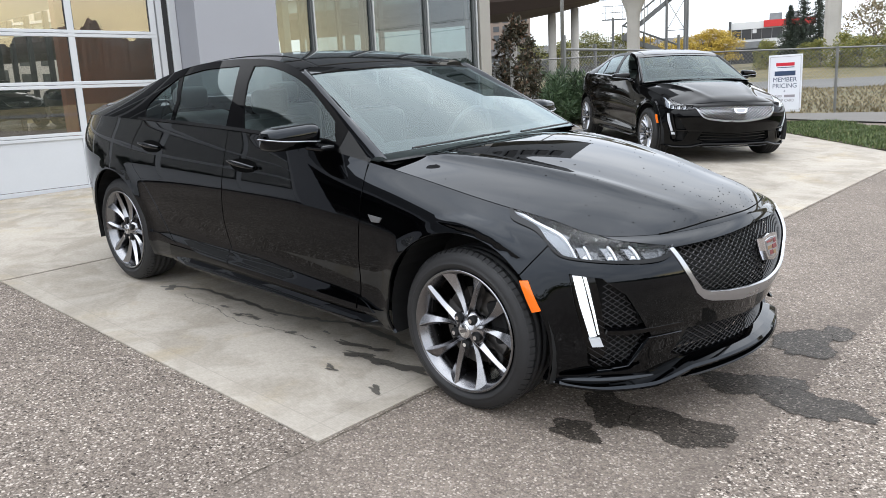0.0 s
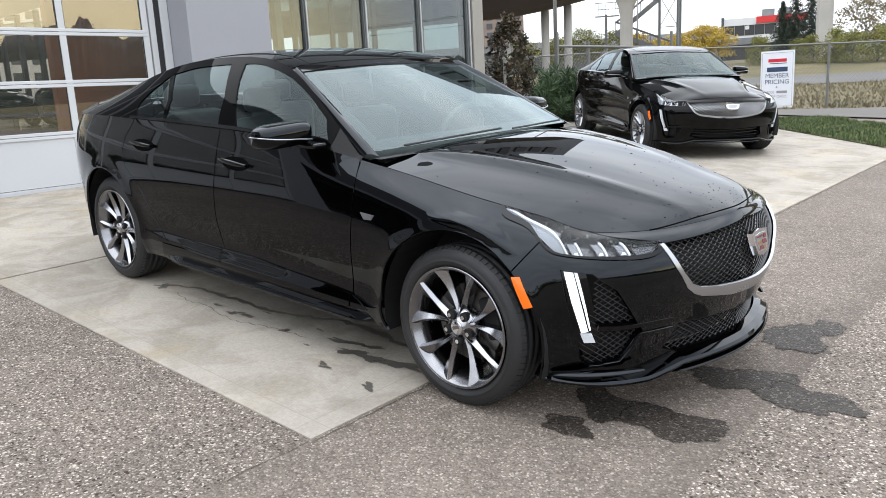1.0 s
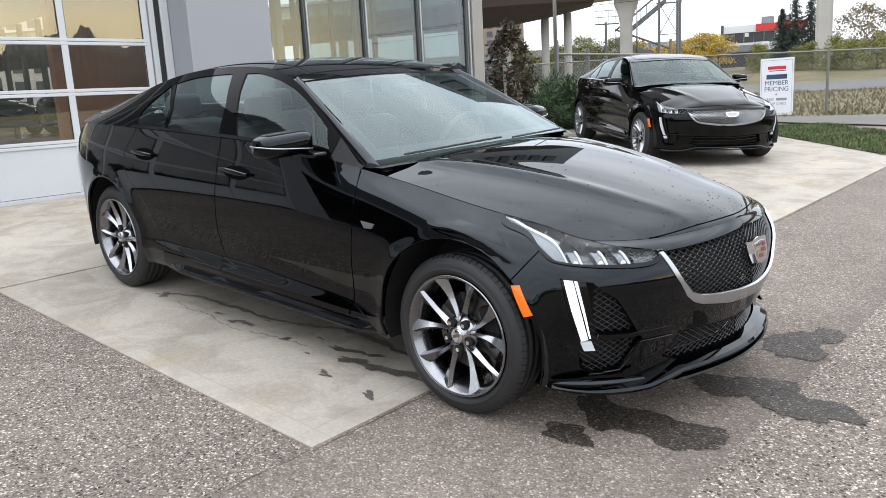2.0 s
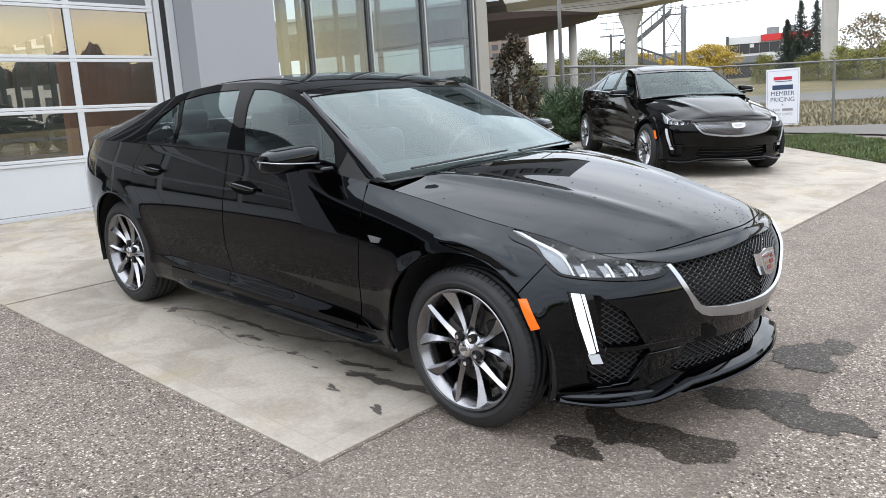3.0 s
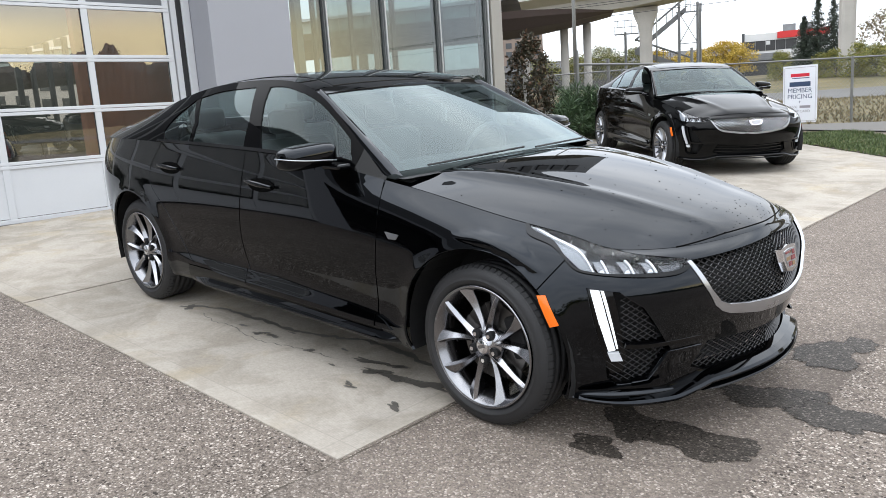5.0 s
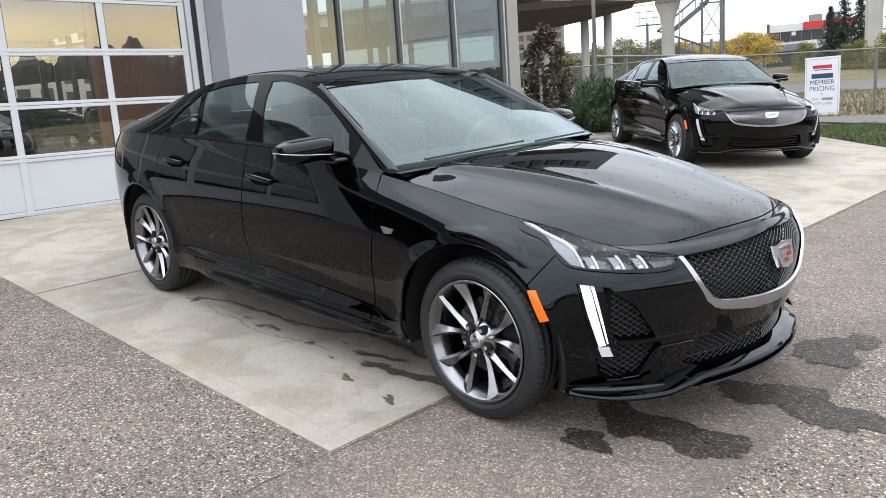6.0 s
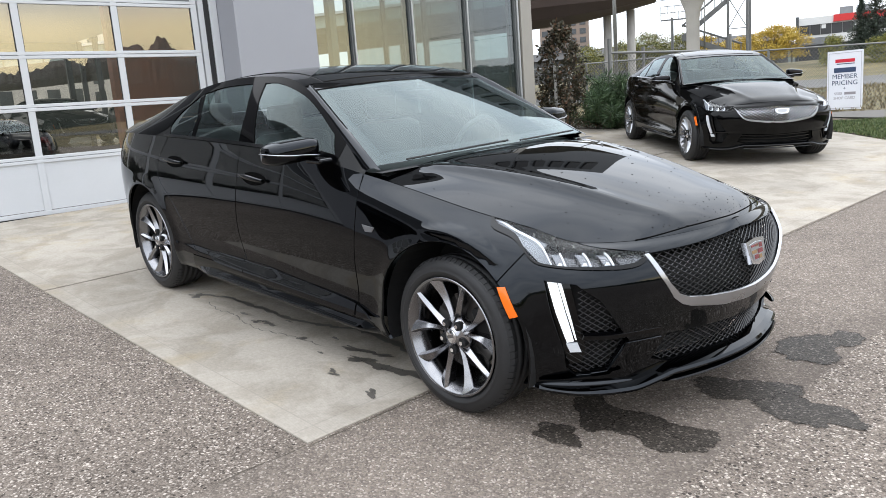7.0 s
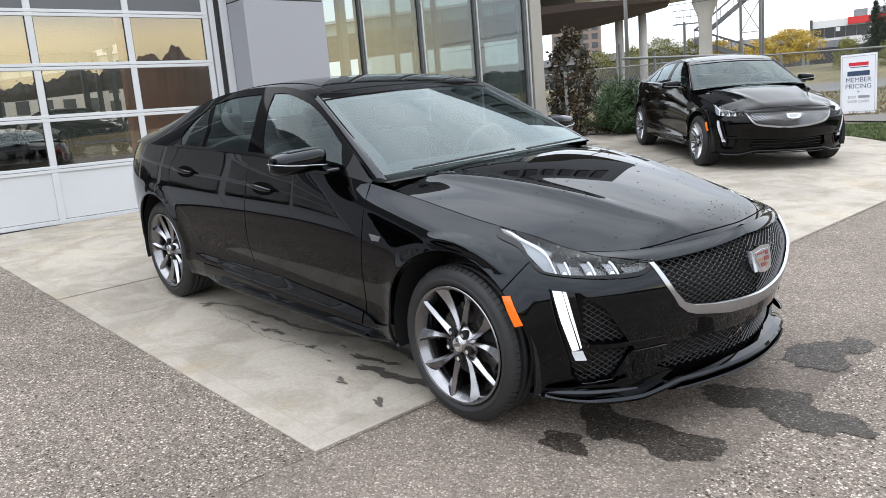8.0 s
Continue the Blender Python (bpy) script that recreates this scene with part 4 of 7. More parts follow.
        self.vent = [(0.478, 0.652), (0.60, 0.640), (0.69, 0.578), (0.75, 0.49), (0.815, 0.400), (0.745, 0.278), (0.60, 0.268), (0.560, 0.300), (0.553, 0.372), (0.508, 0.52)]
        self.grille = [(0.884, 0.722), (0.93, 0.648), (0.990, 0.556), (1.03, 0.527), (1.075, 0.511), (1.267, 0.479), (b.s1, 0.467), (b.s1, 0.752), (1.236, 0.742), (0.982, 0.733), (0.90, 0.730)]
        if self.style != "mesh":
            self.grille = [(q, 0.735 - (0.735 - z) * 0.74) for q, z in self.grille]
        self.lower = [(0.925, 0.305), (0.985, 0.408), (1.163, 0.400), (b.s1, 0.390), (b.s1, 0.275), (1.20, 0.270), (1.02, 0.275)]
        lamp_top = [(0.60, TOP), (0.70, 0.752), (0.80, 0.742), (0.905, 0.737)]
        self.lamp = [*lamp_low, *curve([(0.383, 0.742), (0.43, 0.712), (0.50, 0.698), (0.663, 0.688), (0.82, 0.688), (0.890, 0.713)], 4)[1:], *lamp_top[::-1], (0.45, TOP), (0.3, TOP), (0.2, TOP)]
        bumper = [(0.296, 0.634), *curve([(0.296, 0.634), (0.339, 0.687), (0.386, 0.738)], 3)[1:], *curve([(0.386, 0.738), (0.43, 0.709), (0.50, 0.695), (0.663, 0.685), (0.82, 0.685), (0.893, 0.711)], 4)[1:],
                  (0.907, 0.733), (0.82, 0.744), (0.72, 0.753), (0.62, TOP), (0.8, TOP), (1.0, TOP), (1.2, TOP), (b.s1, TOP), (b.s1, LOW), (1.2, LOW), (0.9, LOW), (0.6, LOW), (0.405, LOW), *arc(0, 0.335, 0.418, -18, 45, 14)]
        self.shell_panel("front_bumper", bumper, [self.vent, self.grille, self.lower], step=0.025, depth=0.02)

        # hood, roof, boot
        K = self.k
        hood = [(-0.49, -0.994), (0.2, -0.994), (0.7, -0.994), (b.s1 - 0.04, -0.99), (b.s1 - 0.04, 0.99), (0.7, 0.994), (0.2, 0.994), (-0.49, 0.994)]
        skin("hood", lambda s, q: b.hood(s, q) * K, hood, P, self.root, (), 0.03, 0.012, 0.0, False, "", -1.0)
        roof = [(-2.70, -1), (-1.24, -1), (-1.205, -0.5), (-1.195, 0), (-1.205, 0.5), (-1.24, 1), (-2.70, 1)]
        skin("roof", lambda x, q: b.roof(x, q) * K, roof, P, self.root, (), 0.04, 0.012, 0.0, False, "", -1.0)
        skin("roof_glass", lambda x, q: b.roof(x, q) * K, [(-2.45, -0.80), (-1.31, -0.80), (-1.285, 0), (-1.31, 0.80), (-2.45, 0.80)], M_TINT, self.root, (), 0.05, 0.008, 0.004, False, "dark tinted glass sunroof", -1.0)
        skin("rear_window", lambda x, q: b.roof(x, q) * K, [(-3.47, -0.90), (-2.71, -0.88), (-2.71, 0.88), (-3.47, 0.90)], M_SIDE_GLASS, self.root, (), 0.05, 0.0, 0.0, False, "", -1.0)
        for q0, q1 in ((-1, -0.89), (0.89, 1)):
            skin("c_pillar", lambda x, q: b.roof(x, q) * K, [(-3.5, q0), (-2.705, q0), (-2.705, q1), (-3.5, q1)], P, self.root, (), 0.05, 0.01, 0.0, False, "", -1.0)
        skin("boot_lid", lambda s, q: b.deck(s, q) * K, [(b.s0 + 0.04, -0.99), (-3.49, -0.99), (-3.49, 0.99), (b.s0 + 0.04, 0.99)], P, self.root, (), 0.05, 0.012, 0.0, False, "", -1.0)

        # dark bar laid on for the shaded gap between hood and nose panel
        line = [(0.875, 0.992), (0.939, 0.964), (1.06, 0.864), (1.19, 0.66), (1.27, 0.35), (1.30, 0.0)]
        line = curve(line + [(s, -q) for s, q in line[-2::-1]], 5)
        bm = bmesh.new()
        sweep(bm, [Vector(b.hood(np.array(s), np.array(q)) * K) for s, q in line], 0.0028, 6)
        part("hood_gap_line", bm, M_GAP_SHADE, self.root)

    # ---- the raked facet low on the doors and the wing
    def facets(self):
        def raked(s, v):
            p = self.shell(s, v)
            off = 0.006 + 0.20 * np.clip(0.412 - p[..., 2] / self.k[2], 0, 0.11)
            return p - np.stack([0 * off, off, 0 * off], -1)

        rear = curve([(-2.13, 0.398), (-2.05, 0.408), (-1.90, 0.412), (-1.672, 0.412)], 4) + [(-1.665, 0.336), (-1.85, 0.340), (-2.00, 0.356)]
        front = curve([(-1.662, 0.412), (-1.446, 0.414), (-1.22, 0.402), (-0.973, 0.390), (-0.76, 0.380), (-0.612, 0.368)], 4) + [(-0.612, 0.312), (-0.80, 0.312), (-1.20, 0.318), (-1.655, 0.330)]
        wing = [(-0.600, 0.366), (-0.55, 0.350), (-0.490, 0.318), (-0.600, 0.310)]
        for key, outline in (("rear_door", rear), ("front_door", front), ("wing", wing)):
            for m in (False, True):
                owner = self.doors[key][m] if key in self.doors else self.root
                skin("lower_facet", raked, self.on_shell(outline), self.paint, owner, (), 0.02, 0.012, 0.0, m)

    # ---- a ledge along the sill that turns up towards the front wheel
    def sill(self):
        b, K = self.b, self.k
        for m in (1, -1):
            bm = bmesh.new()
            rows = []
            for s in np.linspace(-2.36, -0.47, 50):
                x, w, tx, tw = b.plan(np.array(s))
                g = min(1.0, (s + 2.38) / 0.25, (-0.465 - s) / 0.10)
                up = 0.012 * max(0.0, (s + 0.62) / 0.15) ** 1.5
                rows.append([Vector((float(x) * K[0], -m * (float(w) - i * g - 0.05 * (1 - g)) * K[1], (z + (up if z > 0.24 else 0.3 * up)) * K[2])) for i, z in ((0.045, 0.312), (0.018, 0.272), (0.004, 0.256), (0.002, 0.248), (0.008, 0.240), (0.14, 0.236))])
            quads(bm, rows if m == 1 else [r[::-1] for r in rows])
            part("sill_blade", bm, self.paint, self.root, smooth=True)

    # ---- glass
    def glazing(self):
        b, K = self.b, self.k

        def on(pts):
            x, z = np.array([p[0] for p in pts]), np.array([p[1] for p in pts])
            return [(float(a), float(c) * 0.4) for a, c in zip(x, b.t_at(x, z))]

        fn = lambda x, t: b.cabin(x, np.asarray(t) / 0.4) * K
        front = [(-1.505, 1.058), *curve([(-1.66, 1.30), (-1.695, 1.382)], 2), *curve([(-1.695, 1.382), (-1.58, 1.383), (-1.45, 1.365), (-1.20, 1.295), (-0.95, 1.163), (-0.90, 1.135)], 4)[1:], (-0.83, 1.045), (-1.15, 1.05)]
        rear = [(-2.215, 1.078), (-2.25, 1.19), (-2.405, 1.325), *curve([(-2.405, 1.325), (-2.25, 1.352), (-2.1, 1.368), (-1.83, 1.381)], 4)[1:], (-1.72, 1.22), (-1.672, 1.062), (-1.95, 1.070)]
        quarter = [(-2.545, 1.088), (-2.60, 1.13), *curve([(-2.60, 1.16), (-2.55, 1.235), (-2.445, 1.312)], 4), (-2.285, 1.19), (-2.245, 1.080)]
        panes = [on(front), on(rear), on(quarter)]
        for m in (1, -1):
            bm = bmesh.new()
            xs_ = np.linspace(-0.805, -0.60, 8)
            bb = b.edge(xs_)
            grid = [[Vector(np.array([x, -(-e[1] * (1 - t) + float(b.rail_w(x)) * t), e[2] * (1 - t) + max(float(b.rail_z(x)), e[2] + 0.004) * t]) * K * (1, m, 1)) for t in (0, 0.5, 1.0)] for x, e in zip(xs_, bb)]
            quads(bm, grid if m == 1 else [r[::-1] for r in grid])
            part("mirror_sail", bm, M_SKIRT, self.doors["front_door"][0 if m == 1 else 1])
        edge = [(-3.52, 0.0), (-0.80, 0.0), (-0.80, 0.4), (-3.52, 0.4)]
        for m in (False, True):
            skin("cabin_side", fn, edge, M_FRAME, self.root, panes, 0.035, 0.012, 0.0, m)
            skin("front_door_window", fn, panes[0], M_SIDE_GLASS, self.doors["front_door"][m], (), 0.05, 0.0, -0.004, m)
            skin("rear_door_window", fn, panes[1], M_SIDE_GLASS, self.doors["rear_door"][m], (), 0.05, 0.0, -0.004, m)
            skin("quarter_window", fn, panes[2], M_SIDE_GLASS, self.root, (), 0.05, 0.0, -0.004, m)
            # gloss strip under the glass and round its top
            strip = [(-2.62, 0.004), (-0.78, 0.004), (-0.78, 0.022), (-2.62, 0.022)]
            skin("window_trim", fn, strip, M_GLOSS if self.style == "mesh" else M_SATIN, self.root, (), 0.04, 0.006, 0.005, m)
        screen = [(0.02, -1.0), (1.0, -1.0), (1.0, 1.0), (0.02, 1.0)]
        skin("windscreen", lambda a, q: b.screen(a, q) * K, screen, M_SCREEN if self.style == "mesh" else M_SCREEN_DARK, self.root, (), 0.05, 0.0)
        # blackened border of the windscreen
        frame_in = curve([(0.135, -0.88), (0.16, -0.91), (0.5, -0.925), (0.91, -0.92), (0.94, -0.86), (0.955, -0.4), (0.955, 0.4), (0.94, 0.86), (0.91, 0.92), (0.5, 0.925), (0.16, 0.91), (0.135, 0.88), (0.115, 0.4), (0.115, -0.4), (0.135, -0.88)], 2)[:-1]
        skin("windscreen_border", lambda a, q: b.screen(a, q) * K, screen, M_FRIT, self.root, [frame_in], 0.05, 0.0, -0.004)
        # pillars from the screen's edge to the roof rail
        for m in (1, -1):
            bm = bmesh.new()
            grid = []
            for a in np.linspace(-0.03, 1.04, 24):
                e = b.screen(a, 1.0)
                x = float(np.interp(a, [0, 1], [-0.60, -1.255]))
                r = np.array([x, -float(b.rail_w(x)), float(b.rail_z(x))])
                row = []
                for q in np.linspace(-0.05, 1.0, 7):
                    p = e * (1 - q) + r * q + np.array([0.3, -0.4, 0.85]) * 0.014 * math.sin(math.pi * max(0, q))
                    row.append(Vector(p * K * (1, m, 1)))
                grid.append(row)
            quads(bm, grid if m == 1 else [r[::-1] for r in grid])
            part("a_pillar", bm, self.paint, self.root, smooth=True)
        # cowl under the wipers
        bm = bmesh.new()
        quads(bm, [[Vector(((-0.40 - 0.09 * q * q - d) * K[0], -0.80 * q * K[1], (1.0 - 0.02 * q * q - 0.35 * max(0, 0.0 + d - 0.05)) * K[2])) for q in np.linspace(-1, 1, 15)] for d in (0, 0.05, 0.12)])
        part("cowl", bm, M_PLASTIC, self.root)
        for y0, y1, x1 in ((-0.62, 0.02, -0.60), (0.10, 0.66, -0.58)):
            bm = bmesh.new()
            pts = []
            for t in np.linspace(0, 1, 8):
                y = y0 + (y1 - y0) * t
                q = -y / 0.76
                p = b.screen(0.014 + 0.020 * t, q) + np.array([0.012, 0, 0.012])
                pts.append(Vector(p * K))
            sweep(bm, pts, 0.005, 6)
            part("wiper", bm, M_PLASTIC, self.root)

    # ---- wheel wells, floor, seats
    def inside_parts(self):
        K = self.k
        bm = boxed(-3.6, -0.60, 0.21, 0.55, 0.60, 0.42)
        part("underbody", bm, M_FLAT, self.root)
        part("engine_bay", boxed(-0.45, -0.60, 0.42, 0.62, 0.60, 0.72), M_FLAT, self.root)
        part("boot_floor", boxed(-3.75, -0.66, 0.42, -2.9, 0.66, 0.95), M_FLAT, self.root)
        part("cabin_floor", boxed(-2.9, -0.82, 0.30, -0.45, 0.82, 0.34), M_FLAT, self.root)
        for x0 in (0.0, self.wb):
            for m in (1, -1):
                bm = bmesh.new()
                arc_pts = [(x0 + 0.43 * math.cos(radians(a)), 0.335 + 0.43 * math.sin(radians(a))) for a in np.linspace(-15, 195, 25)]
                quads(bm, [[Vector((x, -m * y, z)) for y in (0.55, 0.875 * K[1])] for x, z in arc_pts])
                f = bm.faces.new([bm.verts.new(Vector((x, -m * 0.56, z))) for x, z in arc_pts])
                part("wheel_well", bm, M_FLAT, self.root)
        # dashboard and seats
        bm = bmesh.new()
        quads(bm, [[Vector((x, y, z - 0.06 * abs(y) ** 2)) for y in np.linspace(-0.76, 0.76, 9)] for x, z in ((-0.46, 0.99), (-0.75, 1.01), (-0.95, 0.97), (-0.98, 0.85), (-0.9, 0.5))])
        part("dashboard", bm, M_TRIM, self.root, smooth=True)
        for x, y in ((-1.55, -0.38), (-1.55, 0.38), (-2.45, -0.38), (-2.45, 0.38)):
            seat = part("seat", box(box(bmesh.new(), x - 0.28, y - 0.26, 0.36, x + 0.26, y + 0.26, 0.56, 0.05), x - 0.40, y - 0.25, 0.5, x - 0.24, y + 0.25, 1.08, 0.06), M_TRIM, self.root, smooth=True)
            part("headrest", box(bmesh.new(), x - 0.43, y - 0.12, 1.10, x - 0.35, y + 0.12, 1.24, 0.035), M_TRIM, seat, smooth=True)
        bm = bmesh.new()
        n = 28
        ring = [[Vector((-1.05 + 0.35 * math.sin(2 * math.pi * i / n) * 0.18, 0.38 + (0.185 + 0.017 * math.cos(a)) * math.cos(2 * math.pi * i / n), 0.93 + (0.185 + 0.017 * math.cos(a)) * math.sin(2 * math.pi * i / n))) + Vector((0.017 * math.sin(a), 0, 0)) for a in np.linspace(0, 2 * math.pi, 8, endpoint=False)] for i in range(n)]
        quads(bm, ring, True, True)
        part("steering_wheel", bm, M_TRIM, self.root, smooth=True)
        if self.style != "mesh":
            return
        part("rear_view_mirror", box(bmesh.new(), -1.20, -0.11, 1.25, -1.175, 0.11, 1.31, 0.010), M_TRIM, self.root)
        part("camera_housing", box(bmesh.new(), -1.16, -0.06, 1.275, -1.07, 0.06, 1.305, 0.008), M_TRIM, self.root)

    # ---- side details
    def side_details(self):
        K = self.k
        b = self.b
        for m in (1, -1):
            door = self.doors["front_door"][0 if m == 1 else 1]
            # door mirror: rounded cap, silver lower rim, foot
            bm = bmesh.new()
            ce = Vector((-0.955, -0.985, 1.088))
            rows = []
            for i in range(15):
                th = math.pi * i / 14 - math.pi / 2
                row = []
                for j in range(28):
                    ph = 2 * math.pi * j / 28
                    cx, cy, cz = math.cos(th) * math.cos(ph), math.sin(th), math.cos(th) * math.sin(ph)
                    f = lambda t, e: math.copysign(abs(t) ** e, t)
                    x, y, z = f(cx, 0.75) * 0.085, f(cy, 0.5) * 0.125, f(cz, 0.5) * 0.055
                    x += 0.035 * (y / 0.125) * -1 * -1
                    z += 0.012 * (-y / 0.125) * -1 - 0.012
                    if x < -0.055:
                        x = -0.055 + (x + 0.055) * 0.15
                    row.append(Vector(((ce.x + x) * K[0], (ce.y + y) * m * K[1], (ce.z + z) * K[2])))
                rows.append(row if m == 1 else row[::-1])
            quads(bm, rows, False, True)
            mirror = part("door_mirror", bm, self.paint, door, smooth=True)
            bm = bmesh.new()
            n = 20
            rim = []
            for i in range(n + 1):
                a = math.pi * (-0.05 + 0.95 * i / n)
                rim.append(Vector((ce.x + 0.090 * abs(math.sin(a)) ** 0.75 * math.copysign(1, math.sin(a)) - 0.035 * math.cos(a), ce.y - 0.130 * abs(math.cos(a)) ** 0.7 * math.copysign(1, math.cos(a)), ce.z - 0.026 + 0.012 * math.cos(a))))
            sweep(bm, [Vector((p.x * K[0], p.y * m * K[1], p.z * K[2])) for p in rim], 0.0032, 8)
            part("mirror_trim", bm, M_SATIN, mirror, "satin silver strip", smooth=True)
            bm = boxed(-0.93, -0.92, 1.012, -0.80, -0.84, 1.038, bevel=0.01)
            for v in bm.verts:
                v.co = Vector((v.co.x * K[0], v.co.y * m * K[1], v.co.z * K[2]))
            if m == -1:
                bmesh.ops.reverse_faces(bm, faces=bm.faces)
            part("mirror_foot", bm, M_GLOSS, mirror)
            # handles: a black oval for the recess's shade, and a strap across it
            for key, s0, s1, z0, z1 in (("front_door", -1.60, -1.335, 0.908, 0.890), ("rear_door", -2.555, -2.29, 0.938, 0.925)):
                dd = self.doors[key][0 if m == 1 else 1]
                oval = bmesh.new()
                rr, aa = np.meshgrid(np.linspace(0.02, 1, 5), np.linspace(0, 2 * np.pi, 24, endpoint=False), indexing="ij")
                ss = (s0 + s1) / 2 + 0.118 * rr * np.cos(aa)
                zz = (z0 + z1) / 2 - 0.006 + 0.035 * rr * np.sin(aa)
                pp = (b.shell(ss, b.v_at(ss, zz)) - np.array([0, 0.003, 0])) * K * (1, m, 1)
                rows = [[Vector(q) for q in row] for row in pp]
                quads(oval, rows if m == -1 else [r[::-1] for r in rows], False, True)
                part("handle_shade_oval", oval, M_GAP_SHADE, dd, smooth=True)
                strap = bmesh.new()
                pts, nn = [], []
                tt = np.linspace(0, 1, 12)
                ss, zz = s0 + 0.012 + (s1 - s0 - 0.024) * tt, z0 + (z1 - z0) * tt + 0.003
                for t, p in zip(tt, b.shell(ss, b.v_at(ss, zz))):
                    lift = 0.020 + 0.014 * math.sin(math.pi * t) ** 0.5
                    pts.append(Vector((p[0] * K[0], (p[1] - lift) * m * K[1], p[2] * K[2])))
                rows = []
                for i, p in enumerate(pts):
                    t = i / 11
                    h = 0.008 + 0.006 * math.sin(math.pi * t)
                    rows.append([p + Vector((0, -m * 0.010 * math.cos(a) * -1 * -1, h * math.sin(a))) for a in np.linspace(0, 2 * math.pi, 12, endpoint=False)])
                quads(strap, rows, False, True)
                for rr in (rows[0], rows[-1]):
                    strap.faces.new([strap.verts.new(q) for q in rr])
                part("door_handle", strap, self.paint, dd, smooth=True)
        # marker lamp and badge on the wing
        for mm in (False, True):
            self.shell_panel("side_marker", [(0.296, 0.615), (0.328, 0.618), (0.384, 0.512), (0.352, 0.502)], mat=M_AMBER, out=0.006, depth=0.008, label="amber side marker lamp", sides=(mm,))
            self.shell_panel("wing_badge", [(-0.515, 0.762), (-0.43, 0.757), (-0.445, 0.735), (-0.49, 0.733)], mat=M_SATIN, out=0.005, depth=0.008, label="small silver badge", sides=(mm,))

    # ---- nose
    def mesh_grille(self, name, outline, inset, cell=(0.040, 0.0215), half=0.0022, mat=None, sides=(1, -1)):
        """Woven diamond grid behind an opening in the nose."""
        b, K = self.b, self.k
        poly = [(s, z) for s, z in outline]
        lo_s, hi_s = min(p[0] for p in poly), max(p[0] for p in poly)
        lo_z, hi_z = min(p[1] for p in poly), max(p[1] for p in poly)
        runs = []
        for sign in (1, -1):
            slope = sign * cell[1] / cell[0]
            for o in np.arange(-60, 60) * cell[1]:
                s = np.arange(lo_s - 0.02, hi_s + 0.011, 0.0125)
                z = lo_z + o + slope * (s - b.s1)
                ok = inside(poly, np.minimum(s, b.s1 - 1e-4), z)
                run = []
                for i in range(len(s) + 1):
                    if i < len(s) and ok[i]:
                        run.append((float(min(s[i], b.s1)), float(z[i]), sign))
                        continue
                    if len(run) > 1:
                        runs.append(run)
                    run = []
        flat = np.array([q for r in runs for q in r])
        p = b.shell(flat[:, 0], b.v_at(flat[:, 0], flat[:, 1]))
        x, w, tx, tw = b.plan(flat[:, 0])
        nrm = np.stack([-tw, -tx, 0 * tx], -1)
        p = p - nrm * (inset + 0.002 * flat[:, 2:])
        for m in sides:
            bm = bmesh.new()
            k = 0
            for r in runs:
                pts = [Vector(q * K * (1, m, 1)) for q in p[k:k + len(r)]]
                ribbon(bm, pts, [Vector(q * (1, m, 1)) for q in nrm[k:k + len(r)]], half, 0.005)
                k += len(r)
            part(name, bm, mat or M_MESH, self.root)

    def backing(self, outline, inset, mat, name="grille_backing"):
        self.shell_panel(name, outline, mat=mat, out=-inset, depth=0.0, step=0.05)

    def nose(self):
        b, K = self.b, self.k
        # black sheets close the openings; the shade there is in their colour
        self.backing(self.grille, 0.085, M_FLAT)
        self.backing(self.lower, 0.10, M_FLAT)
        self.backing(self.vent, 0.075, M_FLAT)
        if self.style == "mesh":
            self.mesh_grille("upper_grille", self.grille, 0.022)
            self.mesh_grille("lower_grille", self.lower, 0.026)
            self.mesh_grille("vent_grille", [p for p in self.vent if p[0] > 0.55] + [(0.60, 0.50)], 0.030, (0.036, 0.023))
        else:
            self.mesh_grille("upper_grille", self.grille, 0.016, (0.054, 0.032), 0.0027, M_CHROME)
            for z in (0.30, 0.335, 0.37):
                self.shell_panel("intake_slat", [(0.96, z), (b.s1, z - 0.008), (b.s1, z + 0.002), (0.97, z + 0.010)], mat=M_GLOSS, out=-0.03, depth=0.02)
        chrome = [(0.880, 0.727), (0.926, 0.648), (0.988, 0.556), (1.03, 0.525), (1.075, 0.509), (1.267, 0.476), (b.s1, 0.464), (b.s1, 0.518), (1.30, 0.524), (1.174, 0.533), (1.06, 0.549), (1.015, 0.567), (0.966, 0.620), (0.899, 0.729)]
        if self.style != "mesh":
            chrome = [(q, 0.735 - (0.735 - z) * 0.74) for q, z in chrome[:8]]
            chrome += [(q, z + 0.020) if q > 1.0 else (q + 0.014, z + 0.006) for q, z in chrome[7:0:-1]]
        self.shell_panel("grille_surround", chrome, mat=M_SATIN, out=0.004, depth=0.012, label="satin silver grille surround")
        # round shield badge drawn as a plain shape with colour blocks
        ctr = b.shell(np.array(b.s1), b.v_at(np.array(b.s1), np.array(0.655 if self.style == "mesh" else 0.680)))
        tilt = Matrix.Translation(Vector(ctr * K)) @ pose(0.018, 0, 0, 0, -14, 0)

        def plate(name, pts, x0, x1, mat, parent, label=""):
            bm = bmesh.new()
            lo = [bm.verts.new(tilt @ Vector((x0, y, z))) for y, z in pts]
            hi = [bm.verts.new(tilt @ Vector((x1, y * 0.97, z * 0.97))) for y, z in pts]
            bm.faces.new(hi)
            for i in range(len(pts)):
                bm.faces.new((lo[i], lo[(i + 1) % len(pts)], hi[(i + 1) % len(pts)], hi[i]))
            bmesh.ops.recalc_face_normals(bm, faces=bm.faces)
            return part(name, bm, mat, parent, label)

